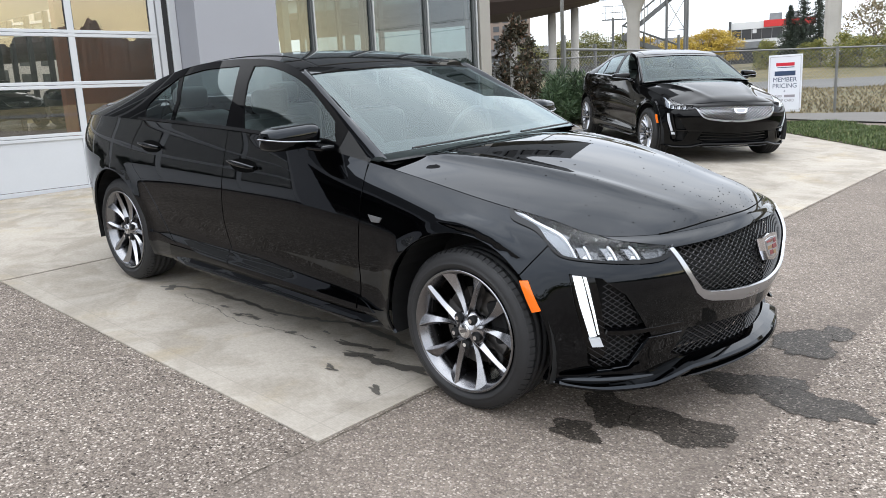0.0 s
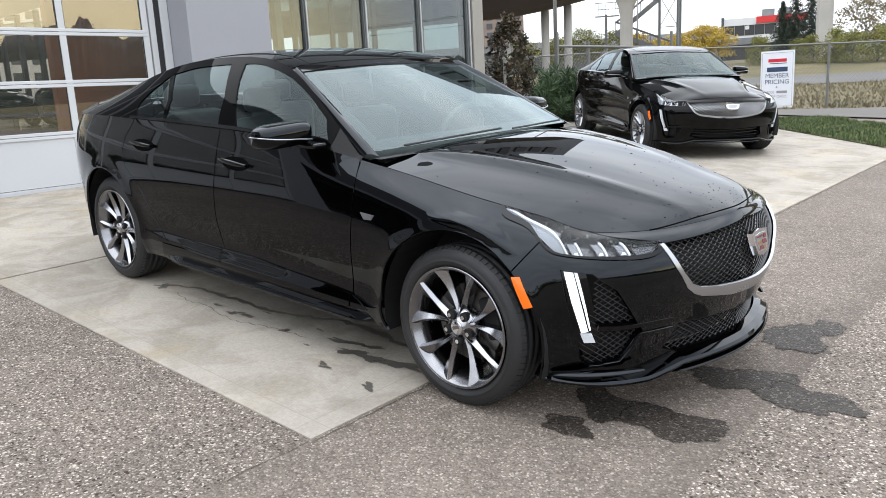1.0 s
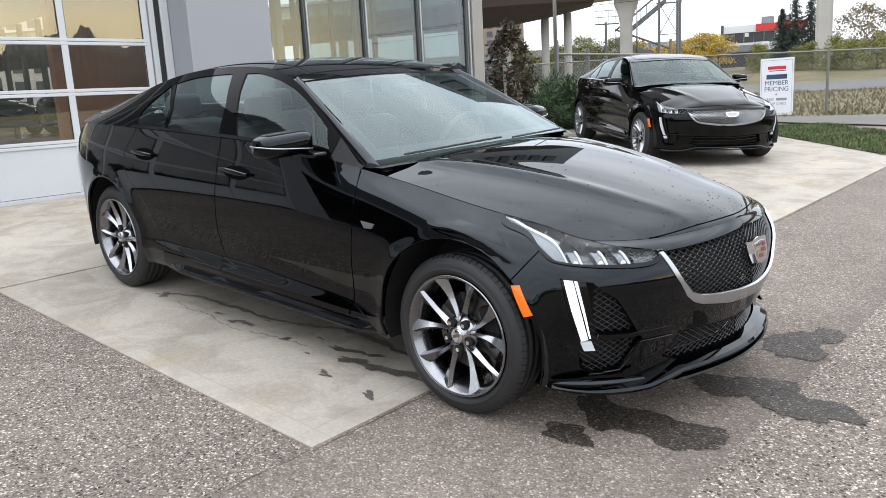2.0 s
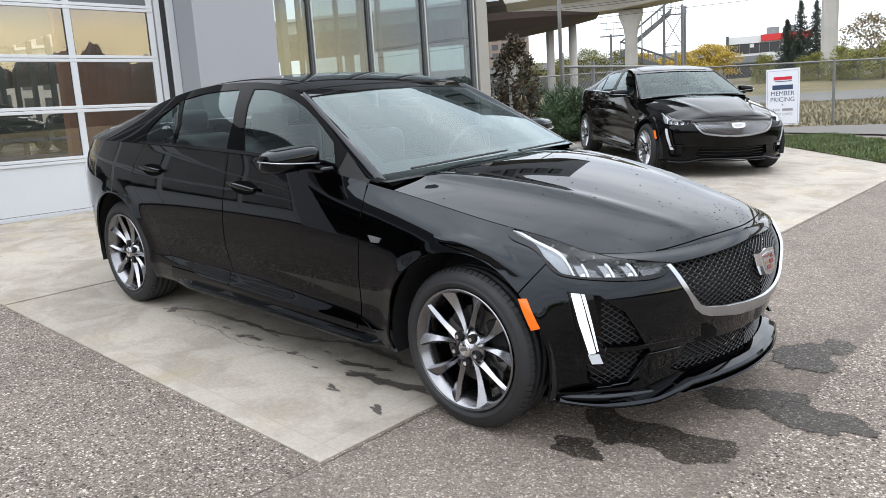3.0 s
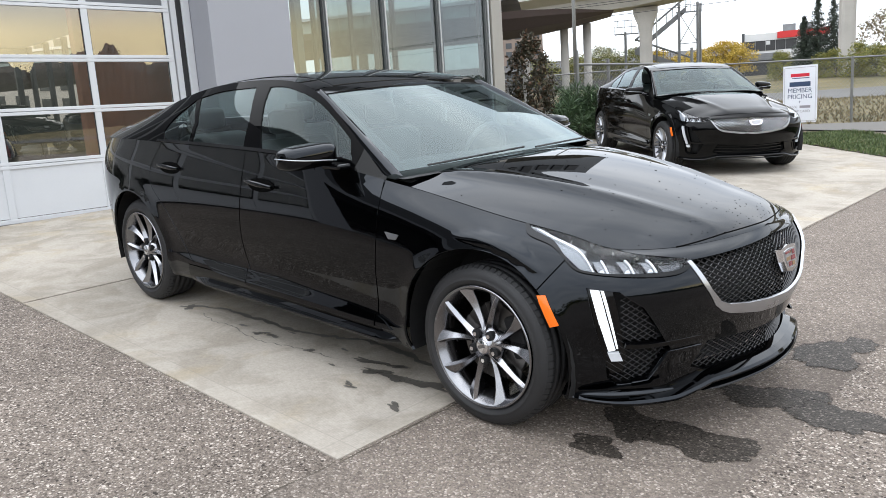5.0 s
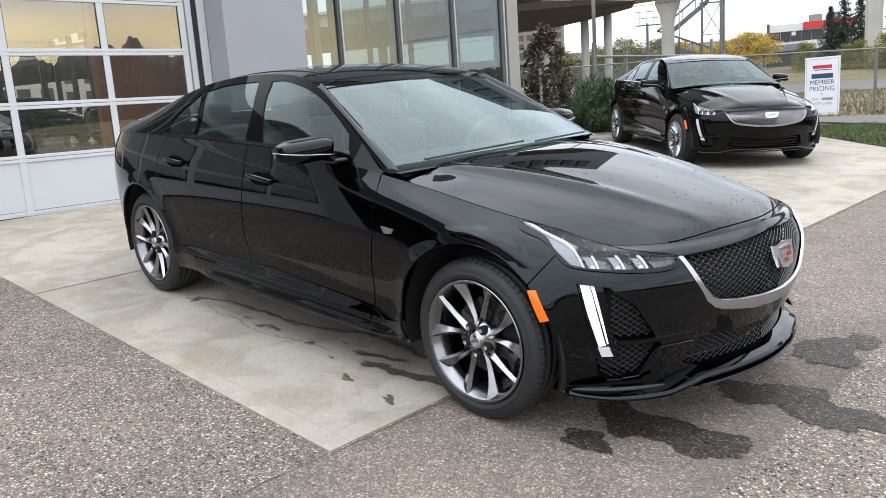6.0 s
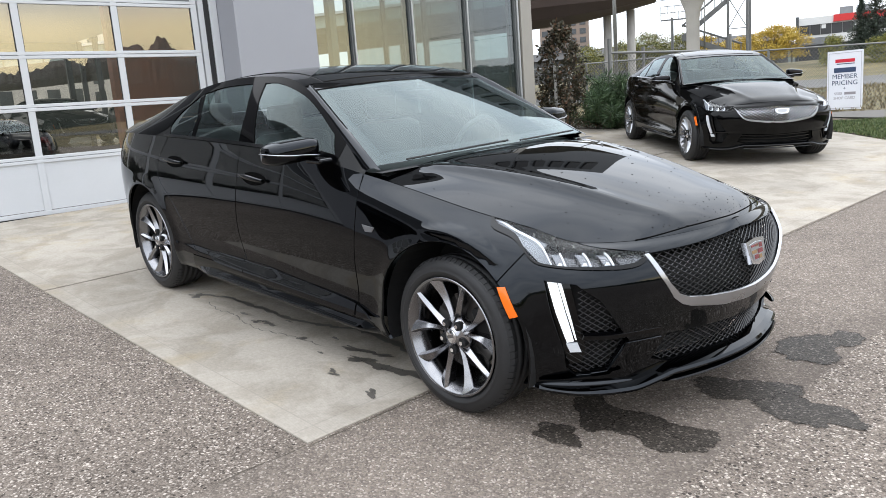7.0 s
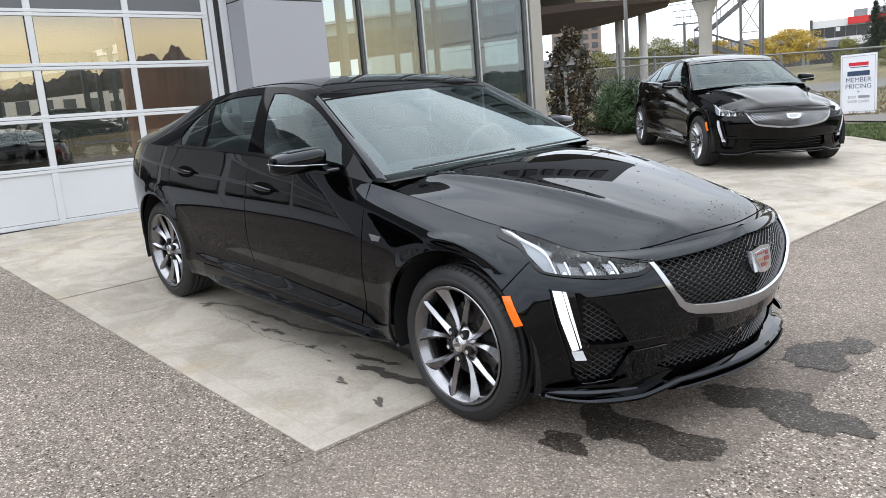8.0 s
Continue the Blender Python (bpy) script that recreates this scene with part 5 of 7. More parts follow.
        shield = [(-0.078, 0.048), (0.0, 0.056), (0.078, 0.048), (0.070, -0.005), (0.052, -0.045), (0.0, -0.056), (-0.052, -0.045), (-0.070, -0.005)]
        if self.style != "mesh":
            shield = [(y * 1.15, z * 0.62) for y, z in shield]
        badge = plate("badge", shield, -0.01, 0.012, M_CHROME, self.root, "silver shield badge with coloured blocks")
        core = [(y * 0.72, z * 0.70) for y, z in shield]
        plate("badge_field", core, 0.012, 0.0145, M_SATIN, badge)
        blocks = [(-0.046, 0.010, 0.030, 0.030, M_RED), (-0.010, 0.012, 0.032, 0.028, M_GOLD), (0.022, 0.046, 0.012, 0.03, M_RED), (-0.044, -0.006, -0.006, 0.008, M_GOLD), (0.004, 0.044, -0.010, 0.008, M_RED), (-0.030, 0.0, -0.030, -0.012, M_RED), (0.006, 0.030, -0.032, -0.016, M_GOLD)]
        for y0, y1, z0, z1, mat in blocks if self.style == "mesh" else []:
            za, zb = min(z0, z1 - 0.008), z1
            plate("badge_block", [(y0, za), (y1, za), (y1, zb), (y0, zb)], 0.0145, 0.0165, mat, badge)
        # daytime lamps: a bent blade of light in each corner
        for m in (False, True):
            drl = self.shell_panel("running_lamp", [(0.491, 0.648), (0.526, 0.646), (0.558, 0.53), (0.592, 0.410), (0.565, 0.405), (0.524, 0.53)], mat=M_DRL if self.style == "mesh" else M_LENS, out=-0.006, depth=0.02, label="lit white running lamp", sides=(m,))[0]
            self.shell_panel("lamp_blade", [(0.530, 0.646), (0.543, 0.645), (0.573, 0.535), (0.604, 0.412), (0.598, 0.411), (0.563, 0.532)], mat=M_DRL if self.style == "mesh" else M_GLOSS, out=-0.014, depth=0.02, sides=(m,), parent=drl)
            self.shell_panel("lamp_lens", [(0.563, 0.397), (0.608, 0.397), (0.622, 0.365), (0.577, 0.365)], mat=M_LENS, out=-0.008, depth=0.02, sides=(m,), parent=drl)
            self.shell_panel("lamp_housing", [(0.479, 0.651), (0.575, 0.645), (0.640, 0.372), (0.622, 0.300), (0.585, 0.295), (0.553, 0.372), (0.508, 0.52)], mat=M_GLOSS, out=-0.026, depth=0.03, sides=(m,), parent=drl)
            self.shell_panel("vent_bar", [(0.625, 0.418), (0.93, 0.424), (0.95, 0.432), (0.95, 0.440), (0.63, 0.434)], mat=M_GLOSS, out=0.002, depth=0.04, sides=(m,))
            self.shell_panel("vent_bar", [(0.80, 0.395), (0.955, 0.400), (0.965, 0.390), (0.815, 0.382), (0.735, 0.268), (0.66, 0.264), (0.66, 0.278), (0.725, 0.284)], mat=self.paint, out=0.006, depth=0.04, sides=(m,))
        # splitter: a ledge round the chin
        z0 = pchip([0.38, 0.5, 0.65, 0.82, 0.93, 1.02, b.s1], [0.212, 0.200, 0.190, 0.195, 0.218, 0.236, 0.238])
        for m in (1, -1):
            bm = bmesh.new()
            rows = []
            for s in np.linspace(0.38, b.s1, 60):
                x, w, tx, tw = b.plan(np.array(s))
                z = float(z0(s))
                grow = min(1.0, (s - 0.36) / 0.1)
                row = []
                for ins, dz in ((0.075, 0.045), (0.045, 0.036), (0.020, 0.024), (0.012, 0.014), (0.016, 0.004), (0.030, 0.0), (0.14, 0.004), (0.14, 0.045)):
                    i = ins + 0.03 * (1 - grow)
                    row.append(Vector((float(x + i * tw) * K[0], -float(w - i * tx) * m * K[1], (z + dz * (0.4 + 0.6 * grow)) * K[2])))
                rows.append(row if m == 1 else row[::-1])
            quads(bm, rows, False, True)
            part("splitter", bm, self.paint, self.root, "gloss black chin splitter")
            bm = bmesh.new()
            rows = []
            for s in np.linspace(0.97, b.s1, 30):
                x, w, tx, tw = b.plan(np.array(s))
                z = float(z0(s)) - 0.022
                g = min(1.0, (s - 0.965) / 0.05)
                rows.append([Vector((float(x + i * tw) * K[0], -float(w - i * tx) * m * K[1], (z + dz) * K[2])) for i, dz in ((0.05, 0.012 * g), (0.012 + 0.03 * (1 - g), 0.010 * g), (0.008 + 0.03 * (1 - g), 0.004), (0.016 + 0.03 * (1 - g), 0.0), (0.12, 0.0))])
            quads(bm, rows if m == 1 else [r[::-1] for r in rows])
            part("splitter_lip", bm, M_GLOSS, self.root)
        # winglet over the splitter's outer end
        for m in (1, -1) if self.style == "mesh" else ():
            bm = bmesh.new()
            rows = []
            for t in np.linspace(0, 1, 30):
                s = 0.455 + 0.36 * t
                x, w, tx, tw = b.plan(np.array(s))
                g = math.sin(math.pi * t) ** 0.6
                row = []
                for ins, dz in ((0.016, 0.020), (0.003, 0.015), (-0.007, 0.007), (-0.009, 0.003), (-0.006, 0.0), (0.030, -0.004)):
                    i = ins * (0.25 + 0.75 * g) + 0.012 * (1 - g)
                    row.append(Vector((float(x + i * tw) * K[0], -float(w - i * tx) * m * K[1], (0.238 + 0.012 * t + dz * (0.3 + 0.7 * g)) * K[2])))
                rows.append(row if m == 1 else row[::-1])
            quads(bm, rows)
            part("winglet", bm, self.paint, self.root, smooth=True)
        # headlamps
        for m in (False, True):
            lamp = self.shell_panel("headlamp", self.lamp, mat=M_LAMP_GLASS, out=0.001, depth=0.0, step=0.03, sides=(m,), label="clear headlamp with bright light guide")[0]
            self.shell_panel("lamp_bucket", self.lamp, mat=M_BUCKET, out=-0.045, depth=-0.045, step=0.04, sides=(m,), parent=lamp)
            # pale brow over a thin bright line that bends down beside three leaning modules
            line = [(0.160, 0.839), (0.213, 0.829), (0.274, 0.812), (0.365, 0.791), (0.421, 0.776), (0.452, 0.762), (0.473, 0.744), (0.491, 0.721), (0.502, 0.704)]
            fine = curve(line, 3)
            self.shell_panel("light_guide", fine + [(0.462, 0.708), (0.425, 0.733), (0.375, 0.765), (0.30, 0.797), (0.22, 0.820)], mat=M_GUIDE, out=-0.016, depth=0.02, sides=(m,), parent=lamp)
            self.shell_panel("lamp_brow", curve(line[:6], 3) + [(0.470, 0.777), (0.40, 0.794), (0.33, 0.808), (0.25, 0.823), (0.19, 0.835)], mat=M_BROW, out=-0.022, depth=0.02, sides=(m,), parent=lamp)
            self.shell_panel("guide_line", fine + [(q + 0.0045, z + 0.0035) for q, z in fine[::-1]], mat=M_CRYSTAL, out=-0.008, depth=0.012, step=0.02, sides=(m,), parent=lamp)
            for q in (0.497, 0.597, 0.688):
                self.shell_panel("lamp_module", [(q, 0.748), (q + 0.034, 0.748), (q + 0.060, 0.706), (q + 0.030, 0.702)], mat=M_REFLECT, out=-0.020, depth=0.025, sides=(m,), parent=lamp)
                self.shell_panel("lamp_cell", [(q + 0.034, 0.749), (q + 0.041, 0.749), (q + 0.068, 0.704), (q + 0.060, 0.703)], mat=M_CRYSTAL, out=-0.012, depth=0.02, sides=(m,), parent=lamp)
                self.shell_panel("lamp_lens", [(q + 0.036, 0.716), (q + 0.046, 0.716), (q + 0.051, 0.706), (q + 0.028, 0.705)], mat=M_CRYSTAL, out=-0.014, depth=0.015, sides=(m,), parent=lamp)
            low = curve([(0.148, 0.842), (0.20, 0.808), (0.31, 0.782), (0.383, 0.742), (0.43, 0.712), (0.50, 0.698), (0.663, 0.688), (0.82, 0.688), (0.885, 0.708)], 4)
            self.shell_panel("lamp_border", low + [(s, z + 0.011 + 0.004 * math.sin(9 * s)) for s, z in low[::-1]], mat=M_GLOSS, out=0.0035, depth=0.004, sides=(m,), parent=lamp)
            self.shell_panel("lamp_blank", [(0.79, 0.700), (0.88, 0.708), (0.895, 0.728), (0.80, 0.738), (0.76, 0.742)], mat=M_BUCKET, out=-0.03, depth=0.02, sides=(m,), parent=lamp)

    # ---- wheels
    def wheel(self, x, m, radius=0.338, rim=0.245, hub_w=0.90, turn=0.0):
        """Tyre, ten bright twisted spokes, hub and nuts; m is 1 on the right-hand side."""
        c = Vector((x, -m * hub_w, radius))
        base = new("wheel")
        base.parent = self.root
        base.matrix_basis = Matrix.Translation(c) @ (pose(0, 0, 0, 0, turn, 0) if m == 1 else pose(0, 0, 0, 0, turn, 180))
        # y runs outwards as negative
        R = radius
        prof = [(rim - 0.012, 0.19), (rim + 0.02, 0.215), (R - 0.045, 0.222), (R - 0.014, 0.200), (R - 0.002, 0.170)]
        for y in (0.150, 0.112, 0.072, 0.034):
            prof += [(R, y + 0.006), (R - 0.007, y + 0.005), (R - 0.007, y - 0.005), (R, y - 0.006)]
        prof += [(R - 0.002, 0.012), (R - 0.014, -0.012), (R - 0.030, -0.022), (R - 0.042, -0.0255), (R - 0.050, -0.0255), (R - 0.053, -0.029), (rim + 0.026, -0.029), (rim + 0.020, -0.026), (rim + 0.010, -0.022), (rim + 0.002, -0.012), (rim - 0.004, -0.004)]
        bm = lathe(bmesh.new(), prof, 96)
        bmesh.ops.recalc_face_normals(bm, faces=bm.faces)
        tyre = part("tyre", bm, M_TYRE, base, smooth=True)
        # shoulder blocks
        bm = bmesh.new()
        for i in range(72):
            a = 2 * math.pi * i / 72
            mt = Matrix.Rotation(-a, 4, "Y")
            blk = [(R - 0.026, -0.019), (R - 0.010, -0.008), (R + 0.0012, 0.010), (R + 0.0012, 0.027), (R - 0.006, 0.027), (R - 0.03, -0.012)]
            h = 0.0118
            lo = [bm.verts.new(mt @ Vector((r, y, -h))) for r, y in blk]
            hi = [bm.verts.new(mt @ Vector((r, y, h))) for r, y in blk]
            n = len(blk)
            for j in range(n - 1):
                bm.faces.new((lo[j], lo[j + 1], hi[j + 1], hi[j]))
            bm.faces.new(lo[::-1])
            bm.faces.new(hi)
        bmesh.ops.recalc_face_normals(bm, faces=bm.faces)
        part("tread_block", bm, M_TYRE, tyre)
        # rim barrel and lip
        prof = [(rim - 0.003, -0.012), (rim + 0.001, -0.020), (rim - 0.004, -0.024), (rim - 0.010, -0.020), (rim - 0.016, -0.006), (rim - 0.030, 0.010), (rim - 0.036, 0.05), (rim - 0.04, 0.18), (rim - 0.012, 0.19)]
        bm = lathe(bmesh.new(), prof, 72)
        bmesh.ops.recalc_face_normals(bm, faces=bm.faces)
        rim_ob = part("rim", bm, M_RIM, base, smooth=True)
        bm = lathe(bmesh.new(), [(rim + 0.002, -0.0205), (rim - 0.0005, -0.0255), (rim - 0.003, -0.0255), (rim - 0.006, -0.021)], 72)
        bmesh.ops.recalc_face_normals(bm, faces=bm.faces)
        part("rim_lip", bm, M_RIM, rim_ob, smooth=True)
        ns = 10 if self.style == "mesh" else 20
        for i in range(ns):
            # spokes spring in pairs from between the nuts and spread to an even ring; each is a folded, twisted blade
            sgn = 1 if i % 2 else -1
            a0 = 360.0 / (ns / 2) * (i // 2)
            thin = 1.0 if ns == 10 else 0.5
            rows = []
            for t in np.linspace(0, 1, 14):
                r = 0.040 + (rim - 0.012 - 0.040) * t
                a = radians(a0 + sgn * (9.0 + 9.5 * t ** 0.8) * (1 if ns == 10 else 0.47))
                wid = (0.0120 + 0.0060 * t + 0.0120 * max(0.0, (t - 0.45) / 0.55) ** 1.6) * thin
                y = 0.010 - 0.026 * t + 0.010 * math.sin(math.pi * t)
                ca, sa = math.cos(a), math.sin(a)
                tang, cen = Vector((-sa, 0, ca)) * sgn, Vector((r * ca, y, r * sa))
                # the fold wanders from the inner edge at the hub to the outer edge at the rim
                fold = -0.55 + 1.15 * t
                low = 0.016 + 0.006 * (1 - t)
                rows.append([cen + tang * wid * u + Vector((0, dy, 0)) for u, dy in ((-1.0, 0.050), (-0.98, low * (0.35 + 0.9 * t)), (-0.90, low * (0.25 + 0.75 * t)), (fold, -0.004), (fold + 0.10, -0.0035), (0.90, low * (0.95 - 0.6 * t)), (0.98, low * (1.1 - 0.6 * t)), (1.0, 0.050))])
            bm = bmesh.new()
            grid = quads(bm, rows)
            bmesh.ops.recalc_face_normals(bm, faces=bm.faces)
            column = {v: j for row in grid for j, v in enumerate(row)}
            for f in bm.faces:
                f.smooth = True
            for e in bm.edges:
                e.smooth = column[e.verts[0]] != column[e.verts[1]]
            part("spoke", bm, M_SPOKE if ns == 10 else M_SATIN, rim_ob)
        bm = lathe(bmesh.new(), [(0.0, -0.010), (0.030, -0.010), (0.034, -0.007), (0.036, 0.0), (0.052, 0.006), (0.078, 0.016), (0.080, 0.06)], 40)
        bmesh.ops.recalc_face_normals(bm, faces=bm.faces)
        hub = part("hub", bm, M_SPOKE, rim_ob, smooth=True)
        bm = lathe(bmesh.new(), [(0.0, -0.0135), (0.026, -0.0125), (0.030, -0.009)], 32)
        bmesh.ops.recalc_face_normals(bm, faces=bm.faces)
        part("hub_cap", bm, M_CHROME, rim_ob, smooth=True)
        bm = boxed(-0.018, -0.0145, -0.006, 0.018, -0.0125, 0.008)
        part("cap_mark", bm, M_RIM, rim_ob)
        for i in range(5):
            a = radians(36 + 72 * i)
            p = Vector((0.060 * math.cos(a), 0, 0.060 * math.sin(a)))
            # black discs stand in for the shaded pockets round the nuts
            part("nut_shade_disc", tube(bmesh.new(), p + Vector((0, -0.004, 0)), p + Vector((0, 0.02, 0)), 0.0195, seg=18), M_FLAT, rim_ob)
            part("wheel_nut", tube(bmesh.new(), p + Vector((0, -0.012, 0)), p + Vector((0, 0.02, 0)), 0.0095, 0.011, seg=6), M_CHROME, rim_ob)
        # brake disc and caliper
        part("brake_disc", lathe(bmesh.new(), [(0.06, 0.075), (0.165, 0.075), (0.165, 0.10), (0.06, 0.10)], 48), M_DISC, base, smooth=False)
        bm = boxed(0.09, 0.055, -0.09, 0.175, 0.12, 0.09, bevel=0.015)
        part("brake_caliper", bm, M_FLAT, base)
        return base

    def build(self, hub_w=0.90, radius=0.338, rim=0.258, wb=-2.947):
        self.wb = wb
        self.metal()
        self.sill()
        self.facets()
        self.glazing()
        self.inside_parts()
        self.side_details()
        self.nose()
        for x in (0.0, wb):
            for m in (1, -1):
                self.wheel(x, m, radius, rim, hub_w, turn=-20 if x == 0 else 16)


M_TINT = material("dark_tinted_glass", (0.004, 0.005, 0.006), 0.02, 0.0, 0.35)
M_SIDE_GLASS = glass("tinted_side_glass", (0.80, 0.94, 0.92), 0.0, 0.55, 0.036, (0.86, 0.97, 0.98))
M_SCREEN = glass("windscreen_glass", (0.84, 0.97, 0.96), 0.0, 0.55, 0.088, (0.82, 0.94, 0.95))
# duller copy of M_SCREEN: the far car's darker reflection is set in the glass
M_SCREEN_DARK = glass("dimmed_windscreen_glass", (0.80, 0.95, 0.95), 0.0, 0.55, 0.035, (0.84, 0.95, 0.96))
M_LAMP_GLASS = glass("lamp_cover", (0.98, 0.99, 1.0), 0.0, 0.96, 0.022)
M_FRAME = material("black_door_frame", (0.0008, 0.0008, 0.001), 0.03, 0.0, 0.035)
M_FRIT = material("black_border", (0.006, 0.006, 0.007), 0.4, 0.0, 0.3)
M_GLOSS = material("gloss_black_plastic", (0.0010, 0.0010, 0.0013), 0.12, 0.0, 0.3)
M_PLASTIC = speckled("matt_black_plastic", (0.016, 0.016, 0.017), 0.2, 6, 200, 0.55)
# near-black: deep shade in wells, underbody and openings is put into this colour
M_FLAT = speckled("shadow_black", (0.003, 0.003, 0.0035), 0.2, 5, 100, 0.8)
M_TRIM = speckled("dark_leather", (0.075, 0.078, 0.078), 0.2, 8, 300, 0.5, 0.1)
M_SATIN = speckled("satin_chrome", (0.42, 0.43, 0.455), 0.04, 6, 200, 0.32, metal=1.0)
M_CHROME = material("bright_chrome", (0.75, 0.75, 0.77), 0.10, 1.0)
M_RIM = speckled("gunmetal_rim", (0.24, 0.24, 0.25), 0.06, 8, 200, 0.22, metal=1.0)
M_SPOKE = speckled("machined_spoke", (0.34, 0.34, 0.355), 0.03, 20, 400, 0.20, metal=1.0)
M_DISC = speckled("brake_steel", (0.16, 0.15, 0.14), 0.2, 10, 200, 0.45, metal=0.8)
M_TYRE = speckled("tyre_rubber", (0.016, 0.016, 0.017), 0.2, 12, 220, 0.62, 0.15)
M_AMBER = material("amber_lens", (0.85, 0.16, 0.01), 0.15)
M_TAIL = material("red_lens", (0.13, 0.005, 0.008), 0.1)
M_RED = material("badge_red", (0.17, 0.04, 0.045), 0.25)
M_GOLD = material("badge_gold", (0.34, 0.22, 0.12), 0.3, 0.6)
M_BUCKET = speckled("lamp_bucket_grey", (0.085, 0.087, 0.092), 0.3, 40, 160, 0.22, metal=0.7)
M_REFLECT = material("lamp_reflector", (0.15, 0.155, 0.165), 0.25, 1.0)
M_SKIRT = material("satin_black_skirt", (0.003, 0.003, 0.003), 0.10, 0.0, 0.14)
# stands in for shade in the handle recesses and the hood gap
M_GAP_SHADE = material("recess_shade_black", (0.002, 0.002, 0.002), 0.9, 0.0, 0.05)
M_BROW = speckled("ribbed_lamp_brow", (0.13, 0.135, 0.145), 0.3, 30, 90, 0.3)
M_CRYSTAL = material("clear_crystal", (0.62, 0.64, 0.67), 0.18)
M_GUIDE = material("frosted_light_guide", (0.19, 0.205, 0.225), 0.25)
M_LENS = material("pale_lens", (0.55, 0.57, 0.60), 0.15)
M_MESH = material("grille_black", (0.030, 0.030, 0.032), 0.22, 0.0, 0.6)
M_DRL = material("running_light", (0.9, 0.92, 0.95), 0.3)
bsdf(M_DRL).inputs["Emission Color"].default_value = (0.93, 0.97, 1.0, 1)
bsdf(M_DRL).inputs["Emission Strength"].default_value = 0.28

black_sedan = thing("sedan", "glossy black sedan with twin-spoke alloy wheels on the forecourt", "car", SLOPE @ pose(0, 0, 0, 0, 0.155, 0))
Sedan(black_sedan, "mesh", M_PAINT).build(0.872)
grey_sedan = thing("sedan", "black compact sedan with bright chrome grille parked on the slab", "car", SLOPE @ pose(-2.40, 6.95, 0.008, 0, 0, -41.6))
# same black paint with weaker gloss, in place of darker surroundings to reflect
M_PAINT_DIM = material("dimmed_black_car_paint", (0.0012, 0.0012, 0.0014), 0.05, 0.0, 0.20)
Sedan(grey_sedan, "chrome", M_PAINT_DIM, (0.945, 0.965, 0.95)).build(0.865, 0.325, 0.238, -2.776)


# rain drops left standing on the bonnet
def drops(sedan, n, seed):
    rnd = random.Random(seed)
    b = Body()
    bm = bmesh.new()
    s = np.array([rnd.uniform(-0.35, 1.15) for _ in range(n)])
    q = np.array([rnd.uniform(-0.95, 0.95) for _ in range(n)])
    for p in b.hood(s, q):
        r = rnd.uniform(0.0012, 0.0034)
        m = Matrix.Translation(Vector(p)) @ Matrix.Diagonal((r * rnd.uniform(1, 1.8), r, r * 0.55, 1))
        bmesh.ops.create_icosphere(bm, subdivisions=1, radius=1.0, matrix=m)
    ob = part("rainwater", bm, M_DROP, sedan, "scattered rain drops", smooth=True)
    ob["kind"] = "stuff"


M_DROP = material("dirty_water_drop", (0.004, 0.004, 0.005), 0.05, 0.0, 0.3)
drops(black_sedan, 190, 5)

# cars standing on the display floor behind the glazed door
inner = copy_thing(grey_sedan, pose(-21.0, 4.6, 0.90, 0, 0, 8))
tagged(inner, "dark sedan standing indoors on the display floor", "car")
M_SILVER = speckled("silver_car_paint", (0.36, 0.35, 0.33), 0.04, 2, 300, 0.25, metal=0.5)
M_IVORY = speckled("ivory_car_paint", (0.55, 0.52, 0.46), 0.03, 2, 300, 0.25)
silver_sedan = thing("sedan", "silver sedan standing indoors on the display floor", "car", pose(-25.6, 3.6, 0.90, 0, 0, -25))
Sedan(silver_sedan, "chrome", M_SILVER, (0.945, 0.965, 0.95)).build(0.865, 0.325, 0.238, -2.776)
tall_car = thing("estate_car", "tall ivory car standing indoors beside the brown partition", "car", pose(-18.6, 5.6, 0.90, 0, 0, -62))
Sedan(tall_car, "chrome", M_IVORY, (1.0, 1.04, 1.20)).build(0.90, 0.39, 0.285, -2.947)

# ---------------------------------------------------------------- planting and fence
def leaf_material(name, stops, rough=0.6):
    m = material(name, stops[0][1], rough)
    info = m.node_tree.nodes.new("ShaderNodeNewGeometry")
    link(m, ramp(m, info.outputs["Random Per Island"], stops), bsdf(m).inputs["Base Color"])
    return m


M_RUSTLEAF = leaf_material("dark_bronze_leaf", [(0.0, (0.028, 0.027, 0.015)), (0.5, (0.050, 0.045, 0.024)), (0.85, (0.080, 0.052, 0.028)), (1.0, (0.12, 0.062, 0.034))])
M_NEEDLE = leaf_material("pine_needle", [(0.0, (0.022, 0.045, 0.018)), (0.6, (0.045, 0.085, 0.030)), (1.0, (0.08, 0.12, 0.05))])
M_COVER = leaf_material("brown_ground_cover", [(0.0, (0.06, 0.045, 0.022)), (0.5, (0.13, 0.085, 0.04)), (0.85, (0.18, 0.12, 0.055)), (1.0, (0.10, 0.11, 0.04))])
M_GRASS = leaf_material("green_turf", [(0.0, (0.03, 0.05, 0.014)), (0.6, (0.075, 0.115, 0.030)), (0.9, (0.13, 0.16, 0.05)), (1.0, (0.20, 0.19, 0.09))])
M_WEED = leaf_material("dry_weeds", [(0.0, (0.08, 0.07, 0.028)), (0.5, (0.17, 0.13, 0.065)), (1.0, (0.26, 0.21, 0.115))])
M_GOLD_LEAF = leaf_material("yellow_autumn_leaf", [(0.0, (0.24, 0.17, 0.02)), (0.5, (0.42, 0.29, 0.03)), (1.0, (0.58, 0.42, 0.07))])
